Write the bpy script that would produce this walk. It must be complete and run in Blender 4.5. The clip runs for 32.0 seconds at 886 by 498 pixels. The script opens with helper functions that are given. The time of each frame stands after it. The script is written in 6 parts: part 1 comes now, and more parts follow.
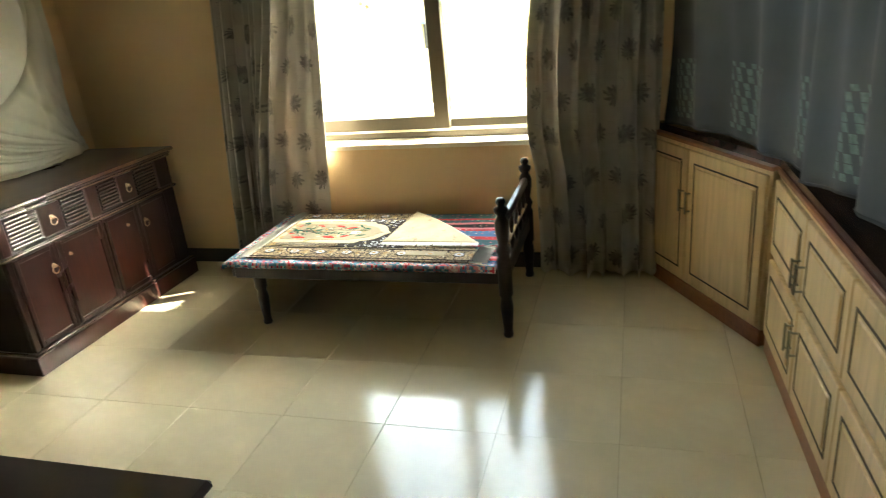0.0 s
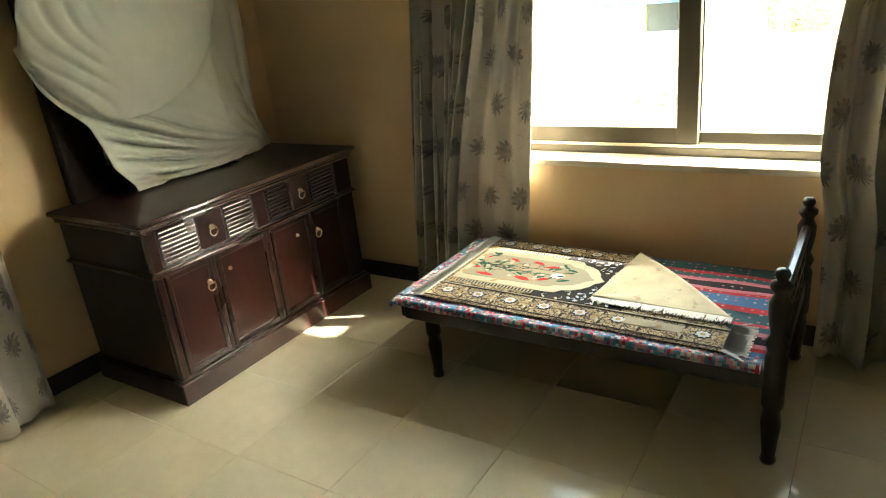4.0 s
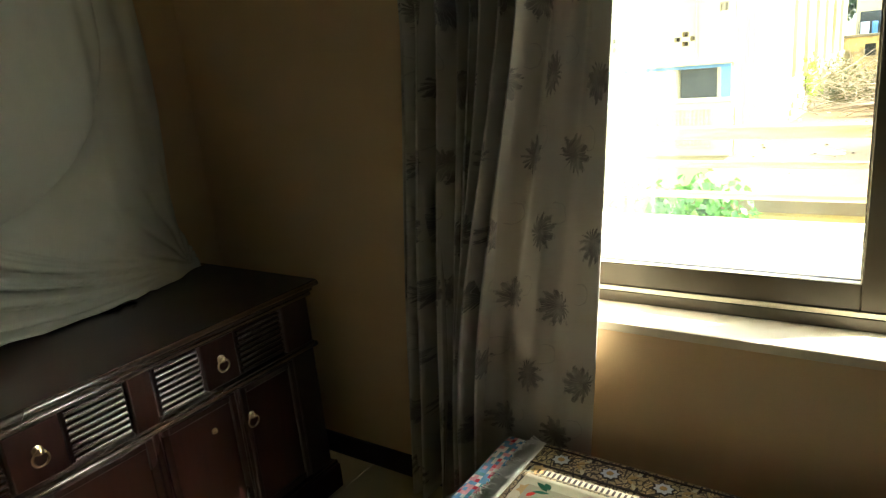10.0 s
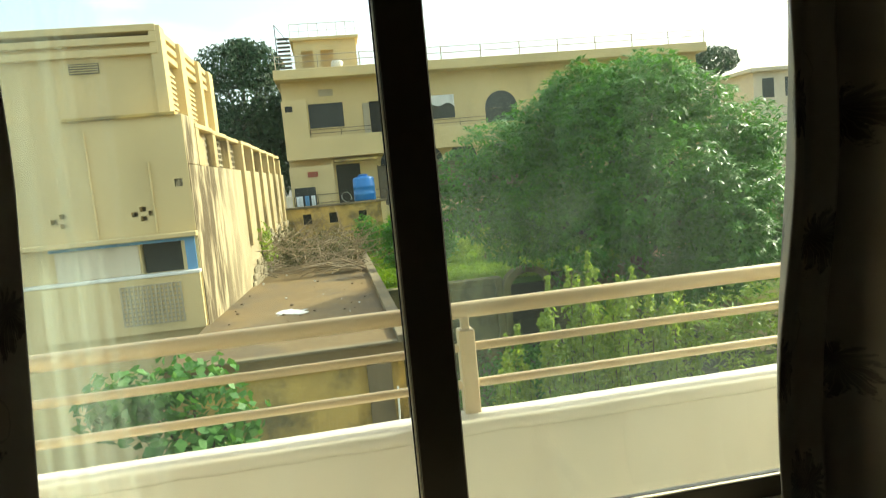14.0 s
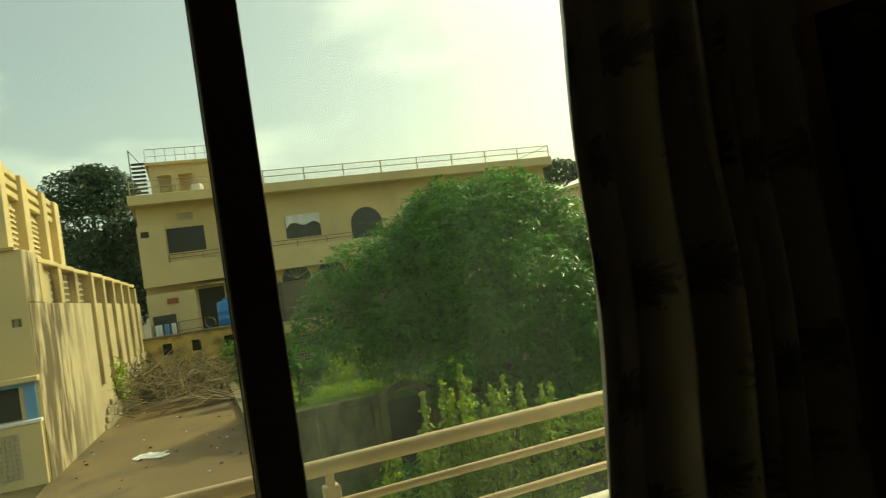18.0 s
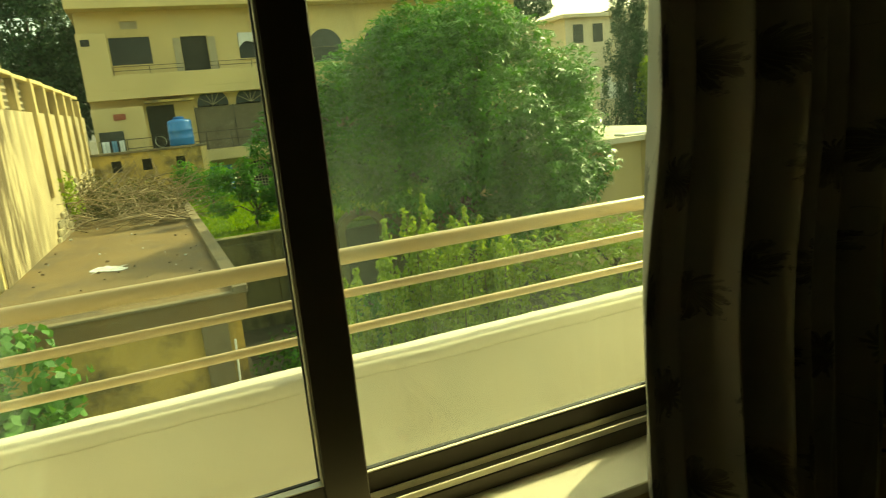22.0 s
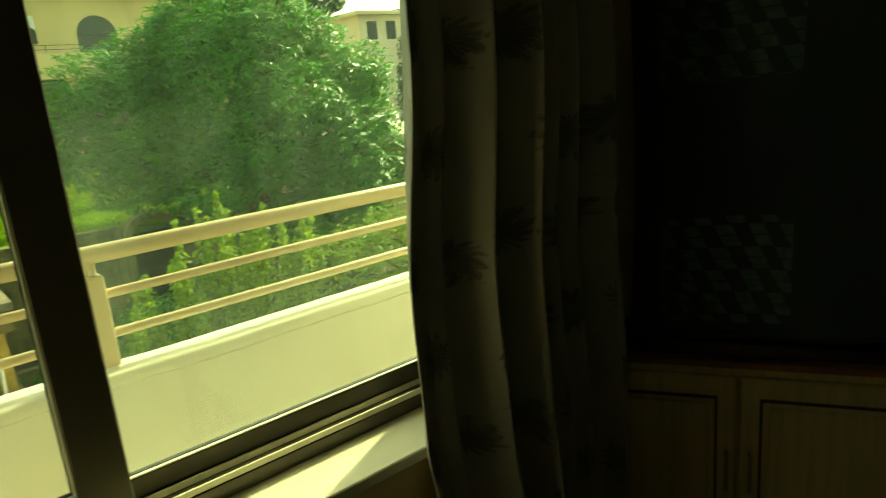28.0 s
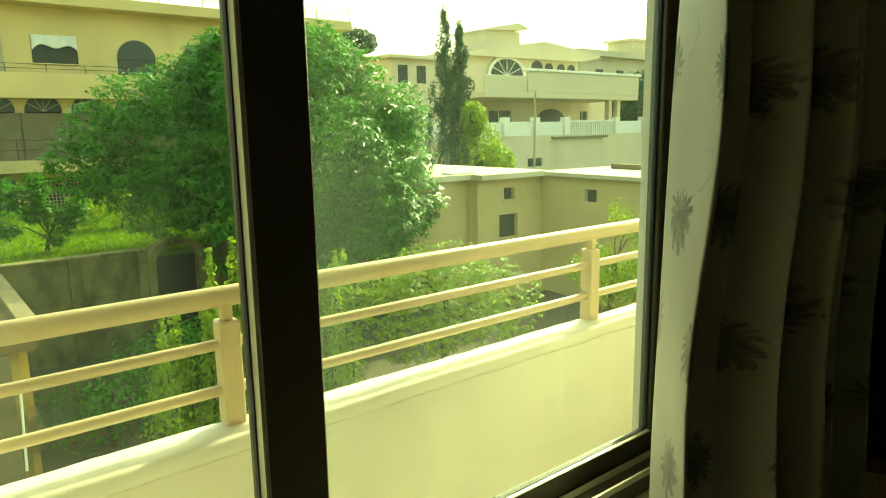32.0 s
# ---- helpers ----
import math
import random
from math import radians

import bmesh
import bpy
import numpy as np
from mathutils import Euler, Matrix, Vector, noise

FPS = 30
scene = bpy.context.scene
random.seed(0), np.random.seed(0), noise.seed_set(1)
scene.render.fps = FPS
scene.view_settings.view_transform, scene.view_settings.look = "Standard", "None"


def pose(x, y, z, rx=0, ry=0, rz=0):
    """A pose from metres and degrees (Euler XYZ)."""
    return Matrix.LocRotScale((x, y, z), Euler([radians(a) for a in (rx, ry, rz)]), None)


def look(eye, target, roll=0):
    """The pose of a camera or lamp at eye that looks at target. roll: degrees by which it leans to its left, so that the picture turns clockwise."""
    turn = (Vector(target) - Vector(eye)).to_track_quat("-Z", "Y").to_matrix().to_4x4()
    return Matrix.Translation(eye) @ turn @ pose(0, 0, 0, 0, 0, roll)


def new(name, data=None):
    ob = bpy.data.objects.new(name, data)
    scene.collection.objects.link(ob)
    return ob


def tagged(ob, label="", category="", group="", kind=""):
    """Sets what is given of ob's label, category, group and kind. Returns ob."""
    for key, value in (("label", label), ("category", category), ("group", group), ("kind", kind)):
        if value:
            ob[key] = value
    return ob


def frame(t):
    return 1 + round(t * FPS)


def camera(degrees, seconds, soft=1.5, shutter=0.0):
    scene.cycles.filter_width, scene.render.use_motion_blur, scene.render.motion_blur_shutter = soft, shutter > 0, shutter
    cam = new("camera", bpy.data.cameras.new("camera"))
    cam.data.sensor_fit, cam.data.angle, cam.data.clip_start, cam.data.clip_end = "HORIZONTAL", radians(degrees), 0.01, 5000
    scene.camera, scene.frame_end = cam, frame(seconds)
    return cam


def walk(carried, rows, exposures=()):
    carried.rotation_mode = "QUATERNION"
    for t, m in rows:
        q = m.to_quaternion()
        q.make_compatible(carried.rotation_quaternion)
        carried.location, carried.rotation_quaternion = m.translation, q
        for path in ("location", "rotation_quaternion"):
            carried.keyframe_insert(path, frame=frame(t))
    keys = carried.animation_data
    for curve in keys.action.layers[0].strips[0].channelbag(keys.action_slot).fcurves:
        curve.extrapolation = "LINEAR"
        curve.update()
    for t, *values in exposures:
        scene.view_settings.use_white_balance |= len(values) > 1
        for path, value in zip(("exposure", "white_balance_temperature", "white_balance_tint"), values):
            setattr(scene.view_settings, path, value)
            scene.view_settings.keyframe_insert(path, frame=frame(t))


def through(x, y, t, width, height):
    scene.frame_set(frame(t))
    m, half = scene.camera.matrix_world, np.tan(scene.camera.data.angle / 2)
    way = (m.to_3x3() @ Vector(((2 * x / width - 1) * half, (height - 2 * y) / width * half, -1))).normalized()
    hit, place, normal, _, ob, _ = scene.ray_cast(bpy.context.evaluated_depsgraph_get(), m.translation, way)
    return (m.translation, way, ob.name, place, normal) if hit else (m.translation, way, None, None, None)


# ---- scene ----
cam = camera(66.7, 32.0, soft=1.0, shutter=0.4)
PATH = [
    (0.0, (1.063, -3.890, 1.599), (0.518, -2.105, 0.882), -5.63),
    (0.5, (0.996, -3.770, 1.594), (0.333, -2.013, 0.905), -4.34),
    (1.0, (0.914, -3.660, 1.582), (0.206, -1.921, 0.893), -3.38),
    (1.5, (0.864, -3.549, 1.573), (0.135, -1.852, 0.806), -2.72),
    (2.0, (0.796, -3.447, 1.586), (0.011, -1.792, 0.782), -3.41),
    (2.5, (0.735, -3.378, 1.592), (-0.127, -1.768, 0.777), -4.56),
    (3.0, (0.694, -3.263, 1.590), (-0.279, -1.707, 0.797), -5.96),
    (3.5, (0.687, -3.183, 1.580), (-0.363, -1.645, 0.852), -6.69),
    (5.5, (0.567, -2.787, 1.560), (-0.481, -1.234, 0.859), -5.42),
    (6.0, (0.507, -2.674, 1.548), (-0.567, -1.140, 0.848), -4.48),
    (6.5, (0.433, -2.566, 1.540), (-0.658, -1.030, 0.871), -2.69),
    (7.0, (0.344, -2.464, 1.532), (-0.779, -0.949, 0.863), -1.65),
    (7.5, (0.250, -2.416, 1.549), (-0.891, -0.893, 0.934), -1.30),
    (8.0, (0.204, -2.294, 1.557), (-0.924, -0.761, 0.944), -3.09),
    (8.5, (0.147, -2.200, 1.548), (-0.969, -0.655, 0.942), -4.90),
    (9.0, (0.080, -2.110, 1.546), (-1.055, -0.571, 0.958), -6.08),
    (9.5, (0.033, -2.037, 1.551), (-1.129, -0.506, 1.000), -5.94),
    (10.0, (-0.029, -1.934, 1.554), (-1.141, -0.363, 1.010), -5.62),
    (10.5, (-0.055, -1.857, 1.563), (-1.050, -0.199, 1.051), -4.83),
    (11.0, (-0.069, -1.768, 1.566), (-0.784, 0.043, 1.111), -2.12),
    (11.5, (-0.072, -1.655, 1.557), (-0.581, 0.231, 1.123), -3.23),
    (12.0, (-0.083, -1.531, 1.546), (-0.304, 0.418, 1.155), -3.61),
    (12.5, (-0.121, -1.410, 1.549), (-0.040, 0.556, 1.194), -2.72),
    (13.0, (-0.167, -1.305, 1.552), (0.137, 0.643, 1.222), -2.95),
    (13.5, (-0.189, -1.294, 1.570), (0.108, 0.662, 1.281), -4.70),
    (15.5, (-0.230, -1.314, 1.713), (0.214, 0.632, 1.831), -9.98),
    (16.0, (-0.208, -1.331, 1.719), (0.381, 0.571, 1.909), -9.85),
    (16.5, (-0.169, -1.342, 1.718), (0.543, 0.517, 1.906), -10.07),
    (17.0, (-0.156, -1.350, 1.722), (0.662, 0.469, 1.863), -9.80),
    (17.5, (-0.158, -1.371, 1.731), (0.643, 0.459, 1.823), -9.26),
    (18.0, (-0.161, -1.388, 1.731), (0.548, 0.481, 1.800), -8.84),
    (18.5, (-0.171, -1.379, 1.708), (0.469, 0.516, 1.735), -8.50),
    (19.0, (-0.182, -1.352, 1.686), (0.509, 0.524, 1.649), -8.52),
    (19.5, (-0.161, -1.338, 1.665), (0.645, 0.489, 1.555), -8.14),
    (20.0, (-0.194, -1.336, 1.660), (0.677, 0.448, 1.413), -7.48),
    (20.5, (-0.232, -1.320, 1.651), (0.652, 0.446, 1.333), -6.84),
    (21.0, (-0.246, -1.296, 1.645), (0.635, 0.464, 1.288), -6.47),
    (21.5, (-0.295, -1.277, 1.635), (0.559, 0.490, 1.250), -5.64),
    (22.0, (-0.308, -1.257, 1.625), (0.452, 0.543, 1.203), -5.50),
    (22.5, (-0.338, -1.245, 1.618), (0.316, 0.599, 1.202), -4.85),
    (23.0, (-0.371, -1.255, 1.623), (0.181, 0.624, 1.217), -4.02),
    (23.5, (-0.412, -1.255, 1.617), (0.067, 0.648, 1.228), -3.00),
    (24.0, (-0.400, -1.245, 1.606), (0.027, 0.671, 1.221), -2.09),
    (24.5, (-0.385, -1.242, 1.610), (0.107, 0.659, 1.234), -2.38),
    (25.0, (-0.374, -1.249, 1.617), (0.237, 0.622, 1.261), -3.84),
    (25.5, (-0.355, -1.250, 1.617), (0.347, 0.592, 1.279), -3.74),
    (27.5, (-0.258, -1.327, 1.597), (0.719, 0.356, 1.137), -8.70),
    (28.0, (-0.243, -1.301, 1.575), (0.990, 0.198, 1.092), -5.07),
    (28.5, (-0.254, -1.247, 1.555), (1.105, 0.161, 1.142), -1.79),
    (29.0, (-0.307, -1.144, 1.539), (1.113, 0.209, 1.153), -0.73),
    (29.5, (-0.331, -1.075, 1.529), (0.959, 0.366, 1.018), -3.86),
    (30.0, (-0.369, -0.969, 1.535), (0.914, 0.486, 1.049), -1.80),
    (30.5, (-0.391, -0.917, 1.553), (0.859, 0.575, 1.097), -2.99),
    (31.0, (-0.413, -0.865, 1.569), (0.846, 0.636, 1.170), -2.07),
    (31.5, (-0.425, -0.855, 1.582), (0.806, 0.671, 1.190), -2.78),
    (32.0, (-0.435, -0.831, 1.586), (0.800, 0.701, 1.232), -0.96),
]
EXPOSURES = [
    (0.0, 5.2, 6650, 3), (1.5, 4.95, 6600, 2), (3.5, 4.85, 6600, 2), (6.0, 4.55, 6700, 2), (9.0, 3.85, 6450, 2), (11.0, 3.05, 5850, 1), (12.0, 2.25, 5500, 2), (13.5, 1.4, 6300, -3),
    (15.5, 0.65, 7800, -12), (18.0, 0.15, 9000, -20), (20.0, 0.3, 10800, -29), (22.0, 0.95, 12000, -33), (24.0, 1.22, 12000, -34), (28.0, 1.35, 11200, -44), (32.0, 1.52, 10700, -42),
]
walk(cam, [(t, look(eye, target, roll)) for t, eye, target, roll in PATH], EXPOSURES)

# ---- light ----
SUN_AZ = math.atan2(0.894, 0.447)
SUN_EL = math.radians(36.0)
world = bpy.data.worlds.new("world")
scene.world = world
world.use_nodes = True
wn = world.node_tree.nodes
wl = world.node_tree.links
sky = wn.new("ShaderNodeTexSky")
sky.sky_type = "NISHITA"
sky.sun_disc = False
sky.sun_elevation = SUN_EL
sky.sun_rotation = SUN_AZ
sky.air_density = 1.0
sky.dust_density = 4.0
sky.ozone_density = 1.0
bg = wn["Background"]
bg.inputs["Strength"].default_value = 0.15
cl_co = wn.new("ShaderNodeTexCoord")
cl_map = wn.new("ShaderNodeMapping")
cl_map.inputs["Scale"].default_value = (1.6, 1.6, 4.5)
cl_noise = wn.new("ShaderNodeTexNoise")
cl_noise.inputs["Scale"].default_value = 1.7
cl_noise.inputs["Detail"].default_value = 7
cl_ramp = wn.new("ShaderNodeValToRGB")
cl_ramp.color_ramp.elements[0].position = 0.5
cl_ramp.color_ramp.elements[1].position = 0.72
cl_mix = wn.new("ShaderNodeMixRGB")
cl_mix.inputs[2].default_value = (11.0, 11.2, 11.0, 1)
cl_fac = wn.new("ShaderNodeMath")
cl_fac.operation = "MULTIPLY_ADD"
cl_fac.inputs[1].default_value = 0.40
cl_fac.inputs[2].default_value = 0.09
wl.new(cl_co.outputs["Generated"], cl_map.inputs["Vector"])
wl.new(cl_map.outputs["Vector"], cl_noise.inputs["Vector"])
wl.new(cl_noise.outputs["Fac"], cl_ramp.inputs["Fac"])
wl.new(cl_ramp.outputs["Color"], cl_fac.inputs[0])
wl.new(cl_fac.outputs[0], cl_mix.inputs[0])
wl.new(sky.outputs["Color"], cl_mix.inputs[1])
wl.new(cl_mix.outputs["Color"], bg.inputs["Color"])

sun_data = bpy.data.lights.new("sun", "SUN")
sun_data.energy = 2.3
sun_data.angle = math.radians(0.55)
sun_data.color = (1.0, 0.93, 0.80)
sun = new("sun", sun_data)
sun.matrix_world = look((20, 10, 16.1), (0, 0, 0))

# ---- materials ----
class Node:
    """A socket with arithmetic, to write shader formulas plainly."""
    def __init__(self, tree, socket):
        self.tree, self.s = tree, socket

    def op(self, kind, other=None, third=None):
        n = self.tree.nodes.new("ShaderNodeMath")
        n.operation = kind
        self.tree.links.new(self.s, n.inputs[0])
        for slot, val in ((1, other), (2, third)):
            if isinstance(val, Node):
                self.tree.links.new(val.s, n.inputs[slot])
            elif val is not None:
                n.inputs[slot].default_value = val
        return Node(self.tree, n.outputs[0])

    def __add__(self, o): return self.op("ADD", o)
    def __sub__(self, o): return self.op("SUBTRACT", o)
    def __mul__(self, o): return self.op("MULTIPLY", o)
    def __truediv__(self, o): return self.op("DIVIDE", o)
    def lt(self, o): return self.op("LESS_THAN", o)
    def gt(self, o): return self.op("GREATER_THAN", o)
    def fract(self): return self.op("FRACT")
    def absv(self): return self.op("ABSOLUTE")
    def clamp01(self):
        r = self.op("ADD", 0.0)
        r.s.node.use_clamp = True
        return r


def coords(tree, kind="Object"):
    n = tree.nodes.new("ShaderNodeTexCoord")
    return n.outputs[kind]


def split(tree, socket):
    n = tree.nodes.new("ShaderNodeSeparateXYZ")
    tree.links.new(socket, n.inputs[0])
    return [Node(tree, o) for o in n.outputs]


def noise_at(tree, socket, scale, detail=4.0, rough=0.55, stretch=None):
    if stretch:
        m = tree.nodes.new("ShaderNodeMapping")
        m.inputs["Scale"].default_value = stretch
        tree.links.new(socket, m.inputs["Vector"])
        socket = m.outputs["Vector"]
    n = tree.nodes.new("ShaderNodeTexNoise")
    n.inputs["Scale"].default_value = scale
    n.inputs["Detail"].default_value = detail
    n.inputs["Roughness"].default_value = rough
    tree.links.new(socket, n.inputs["Vector"])
    return Node(tree, n.outputs["Fac"])


def voronoi_at(tree, socket, scale, feature="F1", out="Distance"):
    n = tree.nodes.new("ShaderNodeTexVoronoi")
    n.inputs["Scale"].default_value = scale
    n.feature = feature
    tree.links.new(socket, n.inputs["Vector"])
    return Node(tree, n.outputs[out])


def blend(tree, fac, a, b, kind="MIX"):
    n = tree.nodes.new("ShaderNodeMixRGB")
    n.blend_type = kind
    for slot, val in ((0, fac), (1, a), (2, b)):
        if isinstance(val, Node):
            tree.links.new(val.s, n.inputs[slot])
        elif isinstance(val, tuple):
            n.inputs[slot].default_value = (*val[:3], 1)
        else:
            n.inputs[slot].default_value = val
    return Node(tree, n.outputs[0])


def ramp(tree, fac, lo, hi):
    n = tree.nodes.new("ShaderNodeMapRange")
    n.inputs["From Min"].default_value = lo
    n.inputs["From Max"].default_value = hi
    tree.links.new(fac.s, n.inputs["Value"])
    return Node(tree, n.outputs["Result"])


def start(name):
    m = bpy.data.materials.new(name)
    m.use_nodes = True
    t = m.node_tree
    return m, t, t.nodes["Principled BSDF"]


def bump(t, b, height, strength, distance=0.004):
    n = t.nodes.new("ShaderNodeBump")
    n.inputs["Strength"].default_value = strength
    n.inputs["Distance"].default_value = distance
    t.links.new(height.s, n.inputs["Height"])
    t.links.new(n.outputs[0], b.inputs["Normal"])


def dim(c, k):
    return tuple(min(1.0, v * k) for v in c[:3])


def plain(name, color, rough=0.5, metal=0.0, fine=60.0, coarse=2.5, var=0.12, relief=0.15, depth=0.002,
          stain=None, stain_scale=1.2, stain_lo=0.55, stain_hi=0.7, streak=None, rand=0.0, coat=0.0, specular=0.5):
    """Paint, plaster, metal or cloth: two scales of variation, optional stains and per-object shade."""
    m, t, b = start(name)
    co = coords(t)
    f1 = noise_at(t, co, fine, 3.0)
    f2 = noise_at(t, co, coarse, 5.0)
    col = blend(t, ramp(t, f2, 0.3, 0.7), dim(color, 1 - var), dim(color, 1 + var))
    col = blend(t, ramp(t, f1, 0.35, 0.65) * (var * 0.8), col, dim(color, 0.55))
    if stain:
        st = noise_at(t, co, stain_scale, 8.0, 0.62, streak)
        col = blend(t, ramp(t, st, stain_lo, stain_hi).clamp01() * 0.8, col, stain)
    if rand:
        oi = t.nodes.new("ShaderNodeObjectInfo")
        r = Node(t, oi.outputs["Random"])
        col = blend(t, r * rand, col, dim(color, 0.5))
    t.links.new(col.s, b.inputs["Base Color"])
    rr = ramp(t, f2, 0.0, 1.0) * 0.16 + (rough - 0.08)
    t.links.new(rr.s, b.inputs["Roughness"])
    b.inputs["Metallic"].default_value = metal
    b.inputs["Coat Weight"].default_value = coat
    b.inputs["Specular IOR Level"].default_value = specular
    if relief:
        bump(t, b, f1, relief, depth)
    return m


def dripped_mat(name, color, grime):
    """Old plaster whose near end is run over by dark drips from the top; x runs along the wall."""
    m, t, b = start(name)
    co = coords(t)
    x, _, z = split(t, co)
    fine = noise_at(t, co, 20.0, 4.0)
    wide = noise_at(t, co, 0.8, 5.0)
    drip = noise_at(t, co, 2.2, 7.0, 0.62, (1.0, 1.0, 0.20))
    patch = noise_at(t, co, 0.55, 3.0)
    end = ramp(t, x + patch * 3.0, 6.6, 3.4).clamp01()
    col = blend(t, ramp(t, wide, 0.3, 0.7).clamp01(), dim(color, 0.82), dim(color, 1.12))
    col = blend(t, ramp(t, fine, 0.35, 0.7).clamp01() * 0.2, col, dim(color, 0.5))
    col = blend(t, ramp(t, drip, 0.43, 0.53).clamp01() * (end * 0.88 + 0.10), col, grime)
    t.links.new(col.s, b.inputs["Base Color"])
    b.inputs["Roughness"].default_value = 0.9
    b.inputs["Specular IOR Level"].default_value = 0.2
    bump(t, b, fine, 0.3, 0.012)
    return m


def wood(name, dark, light, rough=0.35, scale=9.0, stretch=(1, 0.08, 1), relief=0.12, coat=0.0, rand=0.0):
    m, t, b = start(name)
    co = coords(t)
    g = noise_at(t, co, scale, 8.0, 0.65, stretch)
    f = noise_at(t, co, scale * 9, 2.0, 0.5, stretch)
    w = noise_at(t, co, 1.6, 3.0)
    col = blend(t, ramp(t, g, 0.32, 0.68), dark, light)
    col = blend(t, ramp(t, f, 0.45, 0.7).clamp01() * 0.35, col, dim(dark, 0.5))
    col = blend(t, ramp(t, w, 0.55, 0.8).clamp01() * 0.4, col, dim(dark, 0.7))
    if rand:
        oi = t.nodes.new("ShaderNodeObjectInfo")
        col = blend(t, Node(t, oi.outputs["Random"]) * rand, col, dim(dark, 0.6))
    t.links.new(col.s, b.inputs["Base Color"])
    rr = ramp(t, w, 0.2, 0.8) * 0.14 + (rough - 0.06)
    t.links.new(rr.s, b.inputs["Roughness"])
    b.inputs["Coat Weight"].default_value = coat
    b.inputs["Coat Roughness"].default_value = 0.2
    bump(t, b, f, relief, 0.001)
    return m


def leaf_mat(name, dark, light, sheen=0.38, through=0.25, specular=0.3):
    m, t, b = start(name)
    geo = t.nodes.new("ShaderNodeNewGeometry")
    r = Node(t, geo.outputs["Random Per Island"])
    big = noise_at(t, coords(t), 0.6, 3.0)
    col = blend(t, r, dark, light)
    col = blend(t, ramp(t, big, 0.4, 0.7).clamp01() * 0.45, col, dim(dark, 0.8))
    t.links.new(col.s, b.inputs["Base Color"])
    b.inputs["Roughness"].default_value = sheen
    b.inputs["Specular IOR Level"].default_value = specular
    tr = t.nodes.new("ShaderNodeBsdfTranslucent")
    lit = blend(t, 1.0, col, (1.0, 1.0, 0.45), "MULTIPLY")
    t.links.new(lit.s, tr.inputs["Color"])
    mx = t.nodes.new("ShaderNodeMixShader")
    mx.inputs[0].default_value = through
    t.links.new(b.outputs[0], mx.inputs[1])
    t.links.new(tr.outputs[0], mx.inputs[2])
    t.links.new(mx.outputs[0], t.nodes["Material Output"].inputs["Surface"])
    return m


def curtain_mat(name, ground, thread, dark, through=0.3):
    """Woven cloth with chrysanthemum sprays; its UV map is in metres."""
    m, t, b = start(name)
    uv = coords(t, "UV")
    u, v, _ = split(t, uv)
    co = coords(t)
    wob = noise_at(t, uv, 14.0, 2.0)
    wob2 = noise_at(t, uv, 60.0, 2.0)
    cw, ch = 0.22, 0.22
    row = (v / ch).op("FLOOR")
    shift = (row * 0.5).fract() * cw
    col_no = ((u + shift) / cw).op("FLOOR")
    key = ((row * 12.98 + col_no * 78.23).op("SINE") * 437.58).fract()
    px = ((u + shift) / cw).fract() * cw - cw / 2 + (wob - 0.5) * 0.05
    py = (v / ch).fract() * ch - ch / 2 + (wob2 - 0.5) * 0.012
    r = (px * px + py * py).op("SQRT")
    ang = py.op("ARCTAN2", px) + key * 6.28
    tooth = (ang * 6.5).op("COSINE").absv().op("POWER", 0.6)
    fray = noise_at(t, uv, 170.0, 2.0)
    reach = tooth * 0.030 + 0.028 + (ang.op("COSINE") * 0.022) + (wob2 - 0.5) * 0.04 + (fray - 0.5) * 0.03
    vein = ((ang * 13.0).op("COSINE").absv()).gt(0.30)
    fade = ramp(t, noise_at(t, uv, 25.0, 2.0), 0.3, 0.6).clamp01() * 0.5 + 0.5
    flower = ((reach - r) / 0.009).clamp01() * (vein * 0.45 + 0.55) * fade
    qx = px - 0.07
    qy = py - 0.06
    q = (qx * qx + qy * qy).op("SQRT")
    tendril = (q - 0.032).absv().lt(0.0018) * qx.gt(-0.012)
    figure = (flower + tendril * (fade - 0.4) * 0.6).clamp01()
    weave = noise_at(t, uv, 900.0, 1.0)
    cloud = noise_at(t, co, 3.0, 4.0)
    col = blend(t, ramp(t, cloud, 0.3, 0.7), ground, thread)
    col = blend(t, ramp(t, weave, 0.3, 0.7) * 0.25, col, dim(ground, 0.6))
    col = blend(t, figure * (cloud * 0.4 + 0.72), col, dark)
    t.links.new(col.s, b.inputs["Base Color"])
    b.inputs["Roughness"].default_value = 0.40
    b.inputs["Specular IOR Level"].default_value = 0.7
    bump(t, b, figure + weave * 0.3, 0.25, 0.001)
    tr = t.nodes.new("ShaderNodeBsdfTranslucent")
    t.links.new(col.s, tr.inputs["Color"])
    mx = t.nodes.new("ShaderNodeMixShader")
    mx.inputs[0].default_value = through
    t.links.new(b.outputs[0], mx.inputs[1])
    t.links.new(tr.outputs[0], mx.inputs[2])
    t.links.new(mx.outputs[0], t.nodes["Material Output"].inputs["Surface"])
    return m


